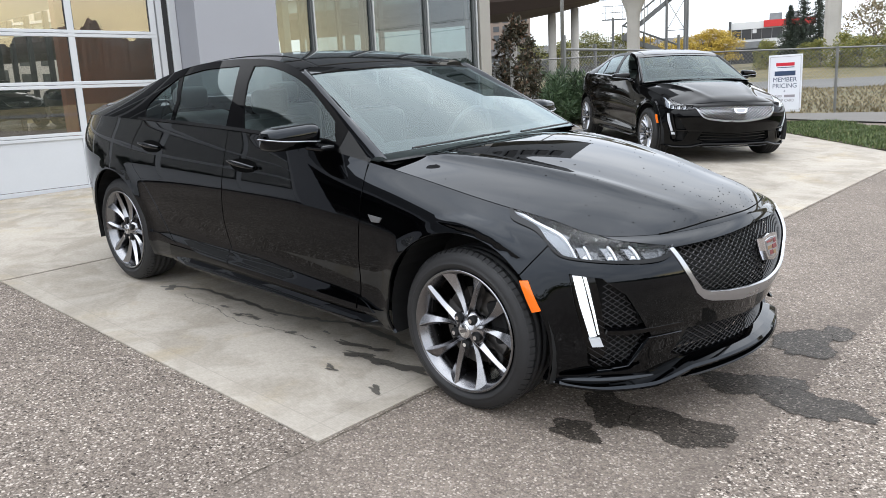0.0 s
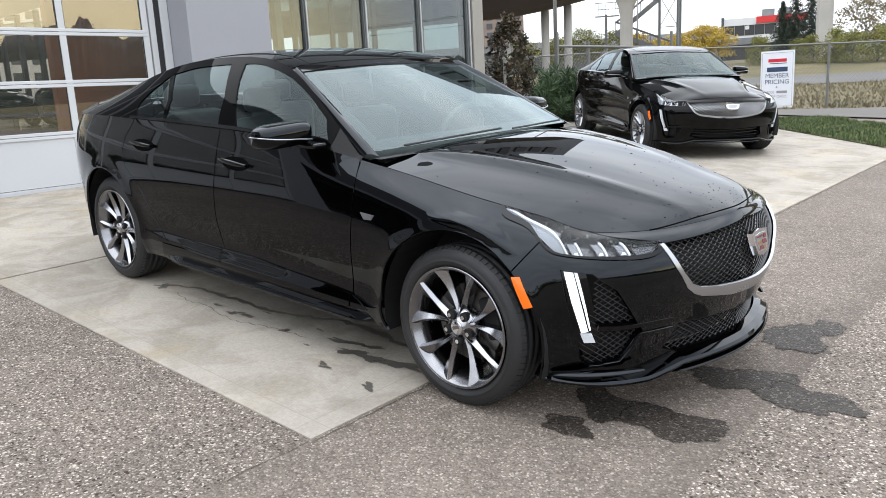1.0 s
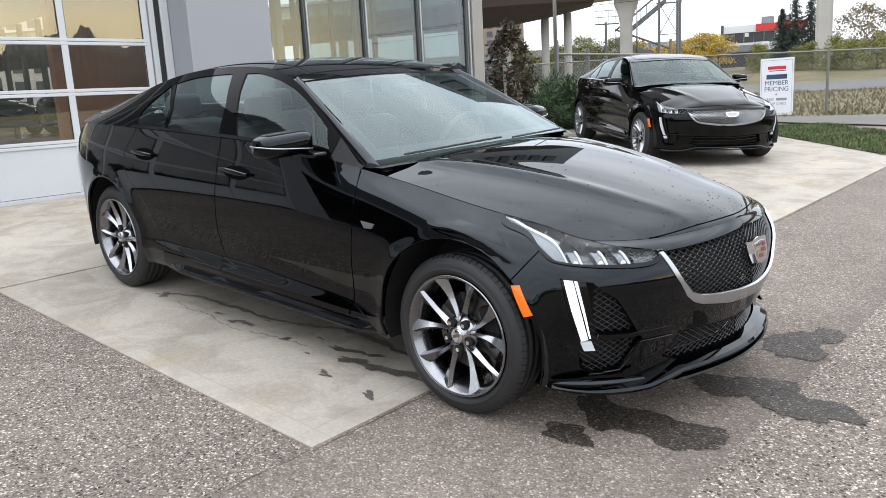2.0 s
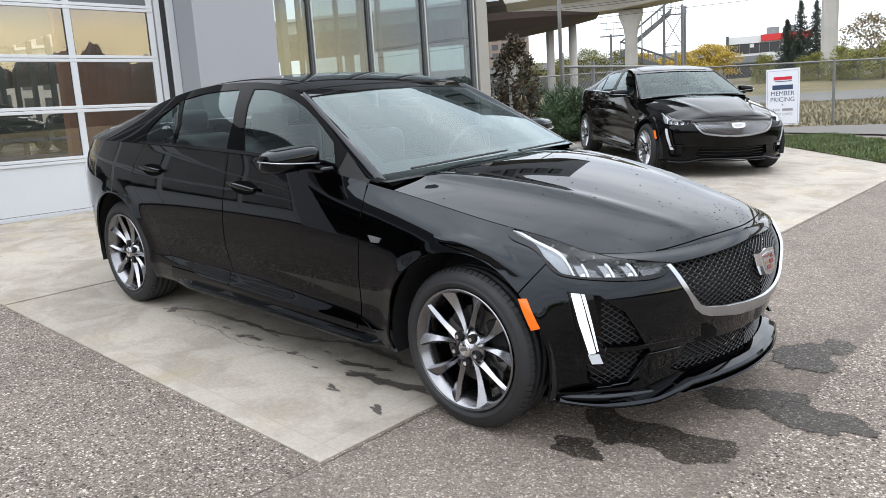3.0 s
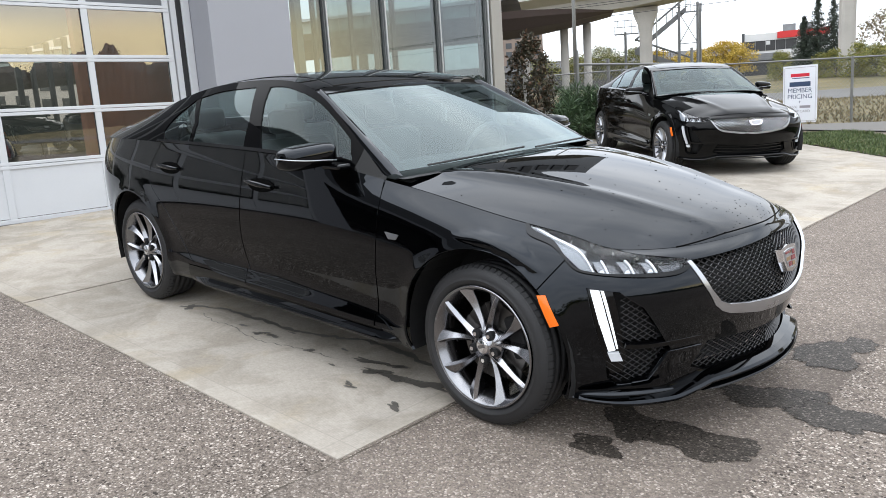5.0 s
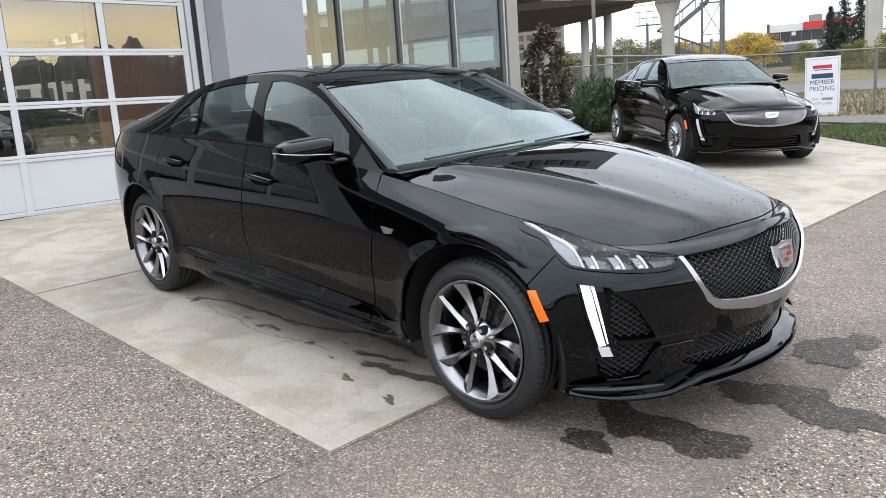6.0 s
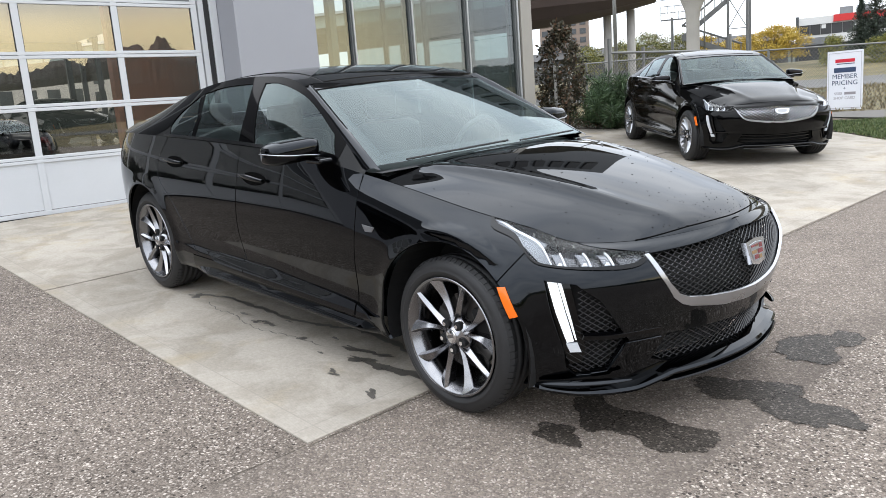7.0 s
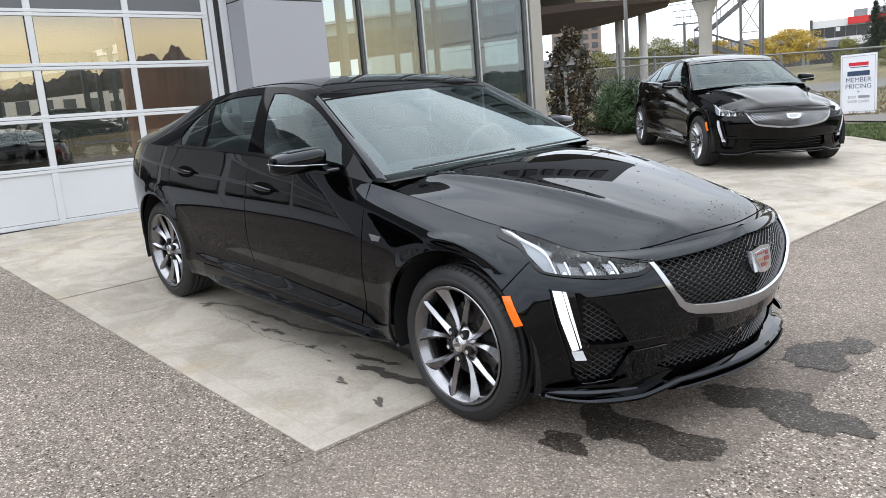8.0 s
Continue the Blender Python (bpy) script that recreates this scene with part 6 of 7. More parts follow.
M_GREEN_LEAF = leaf_material("green_yellow_leaf", [(0.0, (0.07, 0.085, 0.018)), (0.5, (0.15, 0.155, 0.03)), (1.0, (0.28, 0.25, 0.055))])
M_SPRUCE = leaf_material("dark_spruce", [(0.0, (0.010, 0.018, 0.012)), (1.0, (0.028, 0.042, 0.024))])
M_BARK = speckled("grey_bark", (0.10, 0.085, 0.065), 0.3, 8, 60, 0.9, 0.5)
M_GALV = speckled("galvanised_steel", (0.19, 0.19, 0.18), 0.1, 6, 60, 0.5, metal=0.5)


def cards(bm, rnd, centre, n, spread, size, aspect=2.0, up=0.0, outward=False):
    """Small folded leaves scattered in an ellipsoid."""
    for _ in range(n):
        while True:
            d = Vector((rnd.uniform(-1, 1), rnd.uniform(-1, 1), rnd.uniform(-1, 1)))
            if d.length < 1:
                break
        p = Vector(centre) + Vector((d.x * spread[0], d.y * spread[1], d.z * spread[2]))
        a = Vector((rnd.uniform(-1, 1), rnd.uniform(-1, 1), rnd.uniform(-1, 1) + up))
        if outward:
            a += d * 1.5
        a.normalize()
        s = a.cross(Vector((rnd.uniform(-1, 1), rnd.uniform(-1, 1), rnd.uniform(-1, 1)))).normalized()
        k = size * rnd.uniform(0.6, 1.3)
        l, w = a * k, s * k / aspect
        vs = [bm.verts.new(q) for q in (p, p + l * 0.5 + w * 0.5, p + l, p + l * 0.5 - w * 0.5)]
        bm.faces.new(vs)


def limb(bm, rnd, a, b, r0, r1, wob=0.08, n=5):
    pts = [a.lerp(b, i / n) + Vector((rnd.uniform(-1, 1), rnd.uniform(-1, 1), 0)) * wob * math.sin(math.pi * i / n) for i in range(n + 1)]
    for i in range(n):
        tube(bm, pts[i], pts[i + 1], r0 + (r1 - r0) * i / n, r0 + (r1 - r0) * (i + 1) / n, 7, caps=i in (0, n - 1))
    return pts


def shrub_upright(x, y, z0, h, r, seed):
    rnd = random.Random(seed)
    root = thing("shrub", "tall narrow shrub with dark bronze leaves by the corner post", "shrub", pose(x, y, z0))
    bm = bmesh.new()
    for k in range(7):
        a = rnd.uniform(0, 6.28)
        limb(bm, rnd, Vector((0.05 * math.cos(a), 0.05 * math.sin(a), -0.05)), Vector((r * 0.7 * math.cos(a), r * 0.7 * math.sin(a), h * rnd.uniform(0.75, 1.0))), 0.016, 0.005)
    part("stem", bm, M_BARK, root)
    bm = bmesh.new()
    for k in range(125):
        t = rnd.uniform(0.02, 1.0) ** 1.15
        rr = r * (0.75 + 0.45 * math.sin(math.pi * min(1, t * 1.1))) * (1.0 if t < 0.85 else 0.6)
        a = rnd.uniform(0, 6.28)
        q = rnd.uniform(0.2, 1.0) ** 0.5
        cards(bm, rnd, (rr * q * math.cos(a), rr * q * math.sin(a), t * h), 38, (0.12, 0.12, 0.13), 0.082, 1.9, 0.2)
    part("crown", bm, M_RUSTLEAF, root)


def pine(x, y, z0, h, r, seed):
    rnd = random.Random(seed)
    root = thing("pine_shrub", "low bushy mountain pine with long green needles", "shrub", pose(x, y, z0))
    bm = bmesh.new()
    tips = []
    for k in range(34):
        a, e = rnd.uniform(0, 6.28), rnd.uniform(0.15, 1.35)
        ln = rnd.uniform(0.6, 1.0)
        tip = Vector((r * ln * math.cos(a) * math.cos(e), r * ln * math.sin(a) * math.cos(e), 0.1 + h * ln * math.sin(e)))
        pts = limb(bm, rnd, Vector((0, 0, -0.03)), tip, 0.022, 0.006)
        tips += pts[2:]
    part("stem", bm, M_BARK, root)
    bm = bmesh.new()
    for t in tips:
        for _ in range(3):
            cards(bm, rnd, t + Vector((rnd.uniform(-0.1, 0.1), rnd.uniform(-0.1, 0.1), rnd.uniform(-0.03, 0.1))), 34, (0.05, 0.05, 0.05), 0.16, 10.0, 0.5, True)
    part("crown", bm, M_NEEDLE, root)


shrub_upright(-7.15, 9.05, gz(-7.15, 9.05), 1.95, 0.36, 1)
pine(-6.47, 9.75, gz(-6.47, 9.75), 0.95, 0.95, 2)
pine(-5.35, 10.75, gz(-5.35, 10.75), 0.85, 0.85, 3)
bed = [(-8.5, 8.6), (-6.93, 9.28), (-4.4, 10.42), (-3.6, 10.62), (-3.6, 12.6), (-8.5, 12.6)]
bm = bmesh.new()
f = bm.faces.new([bm.verts.new(on_plane(x, y, 0.012)) for x, y in bed])
bmesh.ops.triangulate(bm, faces=[f])
tagged(part("planting_bed", bm, M_SOIL), "brown bark mulch planting bed", "planting bed", kind="structure")
rnd = random.Random(7)
bm = bmesh.new()
for _ in range(260):
    x, y = rnd.uniform(-8.2, -3.9), rnd.uniform(8.9, 11.4)
    if y > 9.35 + (x + 6.93) * 0.45 and y < 10.8 + (x + 6.93) * 0.45:
        cards(bm, rnd, (x, y, gz(x, y) + 0.10), 40, (0.16, 0.16, 0.10), 0.06, 2.2, 0.6)
tagged(part("ground_cover", bm, M_COVER), "low brown ground cover in the planting bed", "plants", kind="stuff")

# turf strip along the slab, then a footway
bm = bmesh.new()
f = bm.faces.new([bm.verts.new(on_plane(x, y, 0.016)) for x, y in ((-3.5, 10.66), (-2.38, 10.13), (-1.3, 9.2), (-0.2, 8.26), (3.0, 5.6), (5.0, 6.9), (1.2, 9.6), (-1.2, 11.4), (-3.0, 12.6), (-3.6, 12.9))])
bmesh.ops.triangulate(bm, faces=[f])
tagged(part("turf", bm, M_SOIL), "bare earth under the turf strip", "lawn", kind="structure")
bm = bmesh.new()
for _ in range(13000):
    t, q = rnd.uniform(-0.6, 1.75), rnd.uniform(0.0, 1.0)
    x = -2.40 + 2.2 * t + q * 1.15
    y = 10.13 - 1.88 * t + q * 1.55
    x += rnd.gauss(0, 0.06)
    p = on_plane(x, y, 0.012)
    for _k in range(2):
        h = rnd.uniform(0.03, 0.085) * (0.7 + 0.6 * noise.noise(Vector((x * 2, y * 2, 0))))
        a = rnd.uniform(0, 6.28)
        d = Vector((math.cos(a), math.sin(a), 0)) * 0.012
        lean = Vector((rnd.uniform(-1, 1), rnd.uniform(-1, 1), 0)) * h * 0.7
        o = Vector((rnd.uniform(-0.03, 0.03), rnd.uniform(-0.03, 0.03), 0))
        bm.faces.new([bm.verts.new(p + o - d), bm.verts.new(p + o + d), bm.verts.new(p + o + lean + Vector((0, 0, h)))])
tagged(part("grass", bm, M_GRASS), "unmown green grass strip", "grass", kind="stuff")
bm = bmesh.new()
quads(bm, [[on_plane(x, y, 0.03) for y in (12.9, 14.0, 15.0, 16.0, 17.0, 17.9)] for x in (-30, -14, -9, -5, -2, 1, 4, 8, 14, 30)])
tagged(part("footway", bm, M_PATH), "grey paved footway before the fence", "pavement", kind="structure")
# road beyond the fence
bm = bmesh.new()
quads(bm, [[on_plane(x, y, 0.03) for y in (29.0, 31, 33, 35, 37.5)] for x in (-150, -80, -40, -20, -10, 0, 10, 25, 60, 150)])
tagged(part("road", bm, M_ROAD), "grey asphalt road beyond the fence", "road", kind="structure")

# chain-link fence
FY = 18.4
fence = thing("chain_link_fence", "galvanised chain-link fence with steel posts and top rail", "fence")
FZ = lambda x: gz(x, FY)
FT = lambda x: 1.92 - 0.035 * (max(x, -12.0) + 4.5)
xs_post = [-19.0, -16.2, -13.4, -10.6, -7.3, -4.05, -0.9, 2.2, 5.4]
for x in xs_post:
    part("post", tube(bmesh.new(), (x, FY, FZ(x) - 0.1), (x, FY, FT(x) + 0.04), 0.034, seg=10), M_GALV, fence)
for a, b_ in zip(xs_post, xs_post[1:]):
    part("top_rail", tube(bmesh.new(), (a, FY, FT(a)), (b_, FY, FT(b_)), 0.022, seg=8), M_GALV, fence)


def wires(x0, x1, z0, z1, y, pitch, r):
    """Diagonal wires of a chain-link panel."""
    bm = bmesh.new()
    h = z1 - z0
    for sgn in (1, -1):
        for o in np.arange(-h, x1 - x0, pitch):
            a, b_ = o, o + h
            ca, cb = max(0, a), min(x1 - x0, b_)
            if cb <= ca:
                continue
            za, zb = z0 + (ca - a), z0 + (cb - a)
            xa, xb = (x0 + ca, x0 + cb) if sgn == 1 else (x1 - ca, x1 - cb)
            p, q = Vector((xa, y, za)), Vector((xb, y, zb))
            n = Vector((zb - za, 0, -(xb - xa))).normalized() * r
            up = Vector((0, r, 0))
            grid = [[p + n, p + up, p - n, p - up], [q + n, q + up, q - n, q - up]]
            quads(bm, grid, False, True)
    return bm


for a, b_ in zip(xs_post, xs_post[1:]):
    part("chain_link", wires(a, b_, 0.26, (FT(a) + FT(b_)) / 2 - 0.01, FY, 0.105, 0.0034), M_GALV, fence)
gate = thing("chain_link_gate", "galvanised chain-link gate with a sloping top rail", "gate", pose(0, 0, 0))
for x, y, h in ((-7.95, 9.75, 2.35), (-7.05, 10.55, 2.30), (-7.75, 12.9, 2.2)):
    part("gate_post", tube(bmesh.new(), (x, y, gz(x, y) - 0.1), (x, y, h), 0.038, seg=10), M_GALV, gate)
part("gate_rail", tube(bmesh.new(), (-7.05, 10.55, 2.02), (-6.5, 14.6, 1.98), 0.024, seg=8), M_GALV, gate)
part("gate_rail", tube(bmesh.new(), (-7.05, 10.55, 0.75), (-6.5, 14.6, 0.75), 0.024, seg=8), M_GALV, gate)
part("gate_post", tube(bmesh.new(), (-6.5, 14.6, 0.4), (-6.5, 14.6, 2.35), 0.036, seg=10), M_GALV, gate)
bm = wires(0, 4.08, 0.76, 2.0, 0, 0.10, 0.004)
bm.transform(Matrix.Translation((-7.05, 10.55, 0)) @ Matrix.Rotation(math.atan2(4.05, 0.55), 4, "Z"))
part("chain_link", bm, M_GALV, gate)
stake = thing("marker_stake", "thin pale timber marker stake in the planting bed", "stake", pose(-7.02, 8.72, gz(-7.0, 8.7)))
part("stake_rod", boxed(-0.022, -0.022, -0.1, 0.022, 0.022, 1.25, bevel=0.003), M_CONC, stake)

# weeds along the fence and dry grass on the bank
bm = bmesh.new()
for _ in range(9000):
    x, y = rnd.uniform(-22, 7), rnd.uniform(18.0, 29.0)
    h = rnd.uniform(0.05, 0.22) * (0.5 + 0.8 * abs(noise.noise(Vector((x * 0.7, y * 0.7, 3)))))
    p = on_plane(x, y, 0)
    for _k in range(3):
        a = rnd.uniform(0, 6.28)
        d = Vector((math.cos(a), math.sin(a), 0)) * 0.022
        lean = Vector((rnd.uniform(-1, 1), rnd.uniform(-1, 1), 0)) * h * 0.6
        bm.faces.new([bm.verts.new(p - d), bm.verts.new(p + d), bm.verts.new(p + lean + Vector((0, 0, h)))])
tagged(part("weeds", bm, M_WEED), "dry straw-coloured weeds behind the fence", "grass", kind="stuff")

# notice board on the fence
M_SIGN = speckled("white_sign_board", (0.78, 0.79, 0.83), 0.03, 2, 30, 0.5)
M_SIGN_RED = material("sign_red", (0.60, 0.02, 0.04), 0.5)
M_SIGN_BLUE = material("sign_navy", (0.035, 0.06, 0.12), 0.5)
M_SIGN_GREY = material("sign_border", (0.30, 0.28, 0.30), 0.5)
sign = thing("price_sign", "white notice board with navy and red print on the fence", "sign", pose(-5.27, 18.28, 1.07))
part("board", boxed(-0.43, -0.012, -0.74, 0.43, 0.012, 0.74, bevel=0.004), M_SIGN, sign)
for x0, z0, x1, z1 in ((-0.395, 0.685, 0.395, 0.692), (-0.395, -0.70, 0.395, -0.692), (-0.395, -0.69, -0.388, 0.685), (0.388, -0.69, 0.395, 0.685)):
    part("border_line", boxed(x0, -0.016, z0, x1, -0.0125, z1), M_SIGN_GREY, sign)


def lettering(text, x, z, size, mat, name="print"):
    cu = bpy.data.curves.new(name, "FONT")
    cu.body, cu.size, cu.align_x, cu.extrude = text, size, "CENTER", 0.001
    ob = new(name, cu)
    dg = bpy.context.evaluated_depsgraph_get()
    me = bpy.data.meshes.new_from_object(ob.evaluated_get(dg))
    bpy.data.objects.remove(ob)
    me.materials.clear()
    me.materials.append(mat)
    ob = new(name, me)
    ob.parent = sign
    ob.matrix_basis = pose(x, -0.0135, z, 90, 0, 0)
    return ob


# maker's marks are plain bars; the plain words are lettered
part("brand_mark", boxed(-0.235, -0.015, 0.45, 0.235, -0.0125, 0.535, bevel=0.001), M_SIGN_RED, sign)
part("brand_underline", boxed(-0.20, -0.015, 0.405, 0.235, -0.0125, 0.425), M_SIGN_BLUE, sign)
part("brand_bar", boxed(-0.265, -0.015, 0.20, 0.265, -0.0125, 0.32, bevel=0.001), M_SIGN_BLUE, sign)
lettering("MEMBER", 0, 0.045, 0.165, M_SIGN_BLUE)
lettering("PRICING", 0, -0.115, 0.165, M_SIGN_BLUE)
lettering("+", 0, -0.245, 0.13, M_SIGN_BLUE)
lettering("$500", -0.155, -0.36, 0.095, M_SIGN_GREY)
part("brand_bar", boxed(0.0, -0.015, -0.36, 0.27, -0.0125, -0.295), M_SIGN_GREY, sign)
lettering("SHOP CARD", 0, -0.475, 0.095, M_SIGN_GREY)

# ---------------------------------------------------------------- railway viaduct and station
M_PIER = speckled("pale_pier_concrete", (0.44, 0.42, 0.39), 0.10, 0.5, 12, 0.85, 0.2)
M_SOFFIT = speckled("dark_brown_soffit", (0.070, 0.050, 0.045), 0.15, 0.5, 10, 0.7)
M_STEEL = speckled("grey_painted_steel", (0.16, 0.165, 0.17), 0.15, 1, 20, 0.5)
# opaque pale green: the sky showing through the gallery is put in the colour
M_STATION = speckled("sky_toned_glazing", (0.33, 0.40, 0.39), 0.15, 1.5, 8, 0.15)


def pier(x, y, z0, ztop, w, cap):
    t = thing("viaduct_pier", "pale fluted concrete viaduct pier with flared head", "pier", pose(x, y, z0, 0, 0, 28))
    bm = bmesh.new()
    h = ztop - z0
    prof = [(0, w), (h - 2.0, w), (h - 1.4, w * 1.15), (h - 0.7, cap * 0.9), (h - 0.45, cap), (h, cap)]
    rows = []
    for z, r in prof:
        row = []
        for i in range(40):
            a = 2 * math.pi * i / 40
            q = 1.0 - 0.05 * (math.cos(8 * a) > 0.55)
            sx = abs(math.cos(a)) ** 0.5 * math.copysign(1, math.cos(a))
            sy = abs(math.sin(a)) ** 0.5 * math.copysign(1, math.sin(a))
            row.append(Vector((sx * r * q, sy * w * 0.8 * q, z)))
        rows.append(row)
    quads(bm, rows, False, True)
    part("shaft", bm, M_PIER, t)


pier(-29.2, 53.9, 2.2, 8.2, 0.50, 0.95)
pier(-14.6, 54.5, 2.0, 9.3, 0.50, 0.95)
pier(2.0, 55.0, 2.0, 10.2, 0.50, 0.95)
# box girder along the line
bm = bmesh.new()
rows = []
for x, y, z in ((-48, 45.5, 7.55), (-37, 50, 7.9), (-29.5, 53.7, 8.25), (-14.6, 55.2, 9.15), (2, 55.6, 10.15), (30, 56, 11.8)):
    rows.append([Vector((x, y + dy, z + dz)) for dy, dz in ((-1.3, 0.0), (-1.7, 0.9), (-3.2, 1.35), (-3.2, 2.1), (-2.9, 2.1), (-2.9, 1.6), (2.9, 1.6), (3.2, 2.1), (3.2, 1.35), (1.7, 0.9), (1.3, 0.0))])
quads(bm, rows, False, True)
via = tagged(part("viaduct", bm, M_PIER), "long concrete railway viaduct girder on piers", "viaduct", kind="structure")
# station hall: dark bowed underside, glazed gallery, round columns
hall = thing("station", "raised station hall with dark bowed underside and glazed gallery", "station", pose(0, 0, -0.42))
bm = bmesh.new()
rows = []
ax0, ax1 = Vector((-62, 12, 0)), Vector((-23.0, 38.6, 0))
along = (ax1 - ax0).normalized()
across = Vector((-along.y, along.x, 0))
for t in np.linspace(0, 1, 20):
    c = ax0.lerp(ax1, t)
    end = 1.0 if t < 0.86 else max(0.05, 1 - ((t - 0.86) / 0.14) ** 2)
    z = 4.90 + 0.95 * t + 0.9 * (1 - end)
    rows.append([c + across * (d * (0.35 + 0.65 * end)) + Vector((0, 0, z + dz * end)) for d, dz in ((-3.4, 1.25), (-3.2, 0.85), (-2.2, 0.25), (0, 0.0), (3.0, 0.2), (5.5, 0.6), (6.5, 1.25))])
quads(bm, rows, False, True)
part("hull", bm, M_SOFFIT, hall, "dark brown ribbed underside")
for k in range(26):
    c = ax0.lerp(ax1, k / 26 * 0.86)
    part("rib", boxed(-0.05, -0.03, 0, 0.05, 0.03, 0.66), M_STEEL, hall).matrix_basis = Matrix.Translation(c + across * -3.42 + Vector((0, 0, 6.12 + 0.85 * k / 26 * 0.86)))
bm = bmesh.new()
quads(bm, [[ax0 + across * -3.4 + Vector((0, 0, z)), ax0.lerp(ax1, 0.84) + across * -3.4 + Vector((0, 0, z + 0.72))] for z in (6.15, 6.80)])
part("gallery_glass", bm, M_STATION, hall)
bm = bmesh.new()
quads(bm, [[ax0 + across * d + Vector((0, 0, z)), ax0.lerp(ax1, 0.88) + across * d + Vector((0, 0, z + 0.75))] for d, z in ((-3.9, 6.80), (-3.5, 7.0), (-1.0, 7.35), (3.0, 7.4), (6.8, 6.95))])
part("hall_roof", bm, M_STEEL, hall, "grey curved roof")
for x, y, r, zt in ((-26.2, 38.15, 0.25, 6.4), (-25.05, 38.95, 0.25, 6.4), (-28.15, 36.75, 0.20, 6.2), (-36.0, 30.0, 0.3, 6.2), (-46, 24, 0.3, 6.0)):
    part("column", tube(bmesh.new(), (x, y, gz(x, y) - 0.2), (x, y, zt), r, seg=18), M_PIER, hall, smooth=True)

# steel stair tower beside the pier
tower = thing("stair_tower", "grey steel stair tower with open flights and railings", "staircase")
for x, y in ((-28.7, 62.0), (-30.1, 61.4), (-29.4, 64.0), (-34.1, 59.2)):
    part("leg", tube(bmesh.new(), (x, y, 2.2), (x, y, 9.0 if x > -33 else 7.0), 0.12, seg=8), M_STEEL, tower)


def flight(a, b_, w=1.1):
    a, b_ = Vector(a), Vector(b_)
    d = (b_ - a)
    side = Vector((-d.y, d.x, 0)).normalized() * w
    bm = bmesh.new()
    for s in (Vector((0, 0, 0)), side):
        p, q = a + s, b_ + s
        quads(bm, [[p + Vector((0, 0, -0.22)), p + Vector((0, 0, 0.22))], [q + Vector((0, 0, -0.22)), q + Vector((0, 0, 0.22))]])
        tube(bm, p + Vector((0, 0, 1.05)), q + Vector((0, 0, 1.05)), 0.05, seg=6)
        for k in range(9):
            m = p.lerp(q, k / 8)
            tube(bm, m, m + Vector((0, 0, 1.05)), 0.02, seg=5)
    for k in range(10):
        m = a.lerp(b_, (k + 0.5) / 10)
        quads(bm, [[m, m + side], [m + d.normalized() * 0.25 * Vector((1, 1, 0)).length, m + side + d.normalized() * 0.25]])
    return part("flight", bm, M_STEEL, tower)


flight((-33.4, 59.6, 5.2), (-29.6, 61.7, 8.5))
flight((-33.4, 59.6, 5.3), (-29.2, 62.0, 3.3))
for x0, y0, x1, y1, z in ((-30.3, 61.2, -28.5, 62.4, 8.3), (-34.9, 58.7, -33.2, 59.9, 6.9)):
    a, b_ = Vector((x0, y0, z)), Vector((x1, y1, z))
    back = Vector((-0.6, 1.2, 0))
    bm = bmesh.new()
    quads(bm, [[a, b_], [a + back, b_ + back]])
    quads(bm, [[a - Vector((0, 0, 0.12)), b_ - Vector((0, 0, 0.12))], [a, b_]])
    landing = part("landing", bm, M_STEEL, tower)
    for k in range(8):
        m = a.lerp(b_, k / 7)
        part("baluster", tube(bmesh.new(), m, m + Vector((0, 0, 1.1)), 0.02, seg=5), M_STEEL, landing)
    for h in (0.55, 1.1):
        part("handrail", tube(bmesh.new(), a + Vector((0, 0, h)), b_ + Vector((0, 0, h)), 0.03, seg=6), M_STEEL, landing)
for p, q in (((-28.7, 62.0, 5.6), (-30.1, 61.4, 8.2)), ((-30.1, 61.4, 5.6), (-28.7, 62.0, 8.2)), ((-28.7, 62.0, 5.6), (-30.1, 61.4, 5.6))):
    part("brace", tube(bmesh.new(), p, q, 0.035, seg=6), M_STEEL, tower)

# lamp posts and overhead wires
for x, y, z0, h, r in ((-15.7, 23.5, 0.5, 9.0, 0.085), (-31.6, 60.2, 2.3, 6.6, 0.07)):
    lp = thing("street_lamp", "plain grey steel lamp post", "street lamp", pose(x, y, z0))
    part("post", tube(bmesh.new(), (0, 0, -0.2), (0, 0, h), r, r * 0.7, 12), M_GALV, lp, smooth=True)
for z in (6.6, 7.4, 7.55):
    bm = bmesh.new()
    pts = [Vector((-60 + 110 * t, 40 + 18 * t, z + 1.0 - 3.0 * (0.25 - (t - 0.5) ** 2))) for t in np.linspace(0, 1, 14)]
    for a, b_ in zip(pts, pts[1:]):
        tube(bm, a, b_, 0.018, seg=4, caps=False)
    tagged(part("overhead_wire", bm, M_DARK), "thin dark overhead wire", "cable")

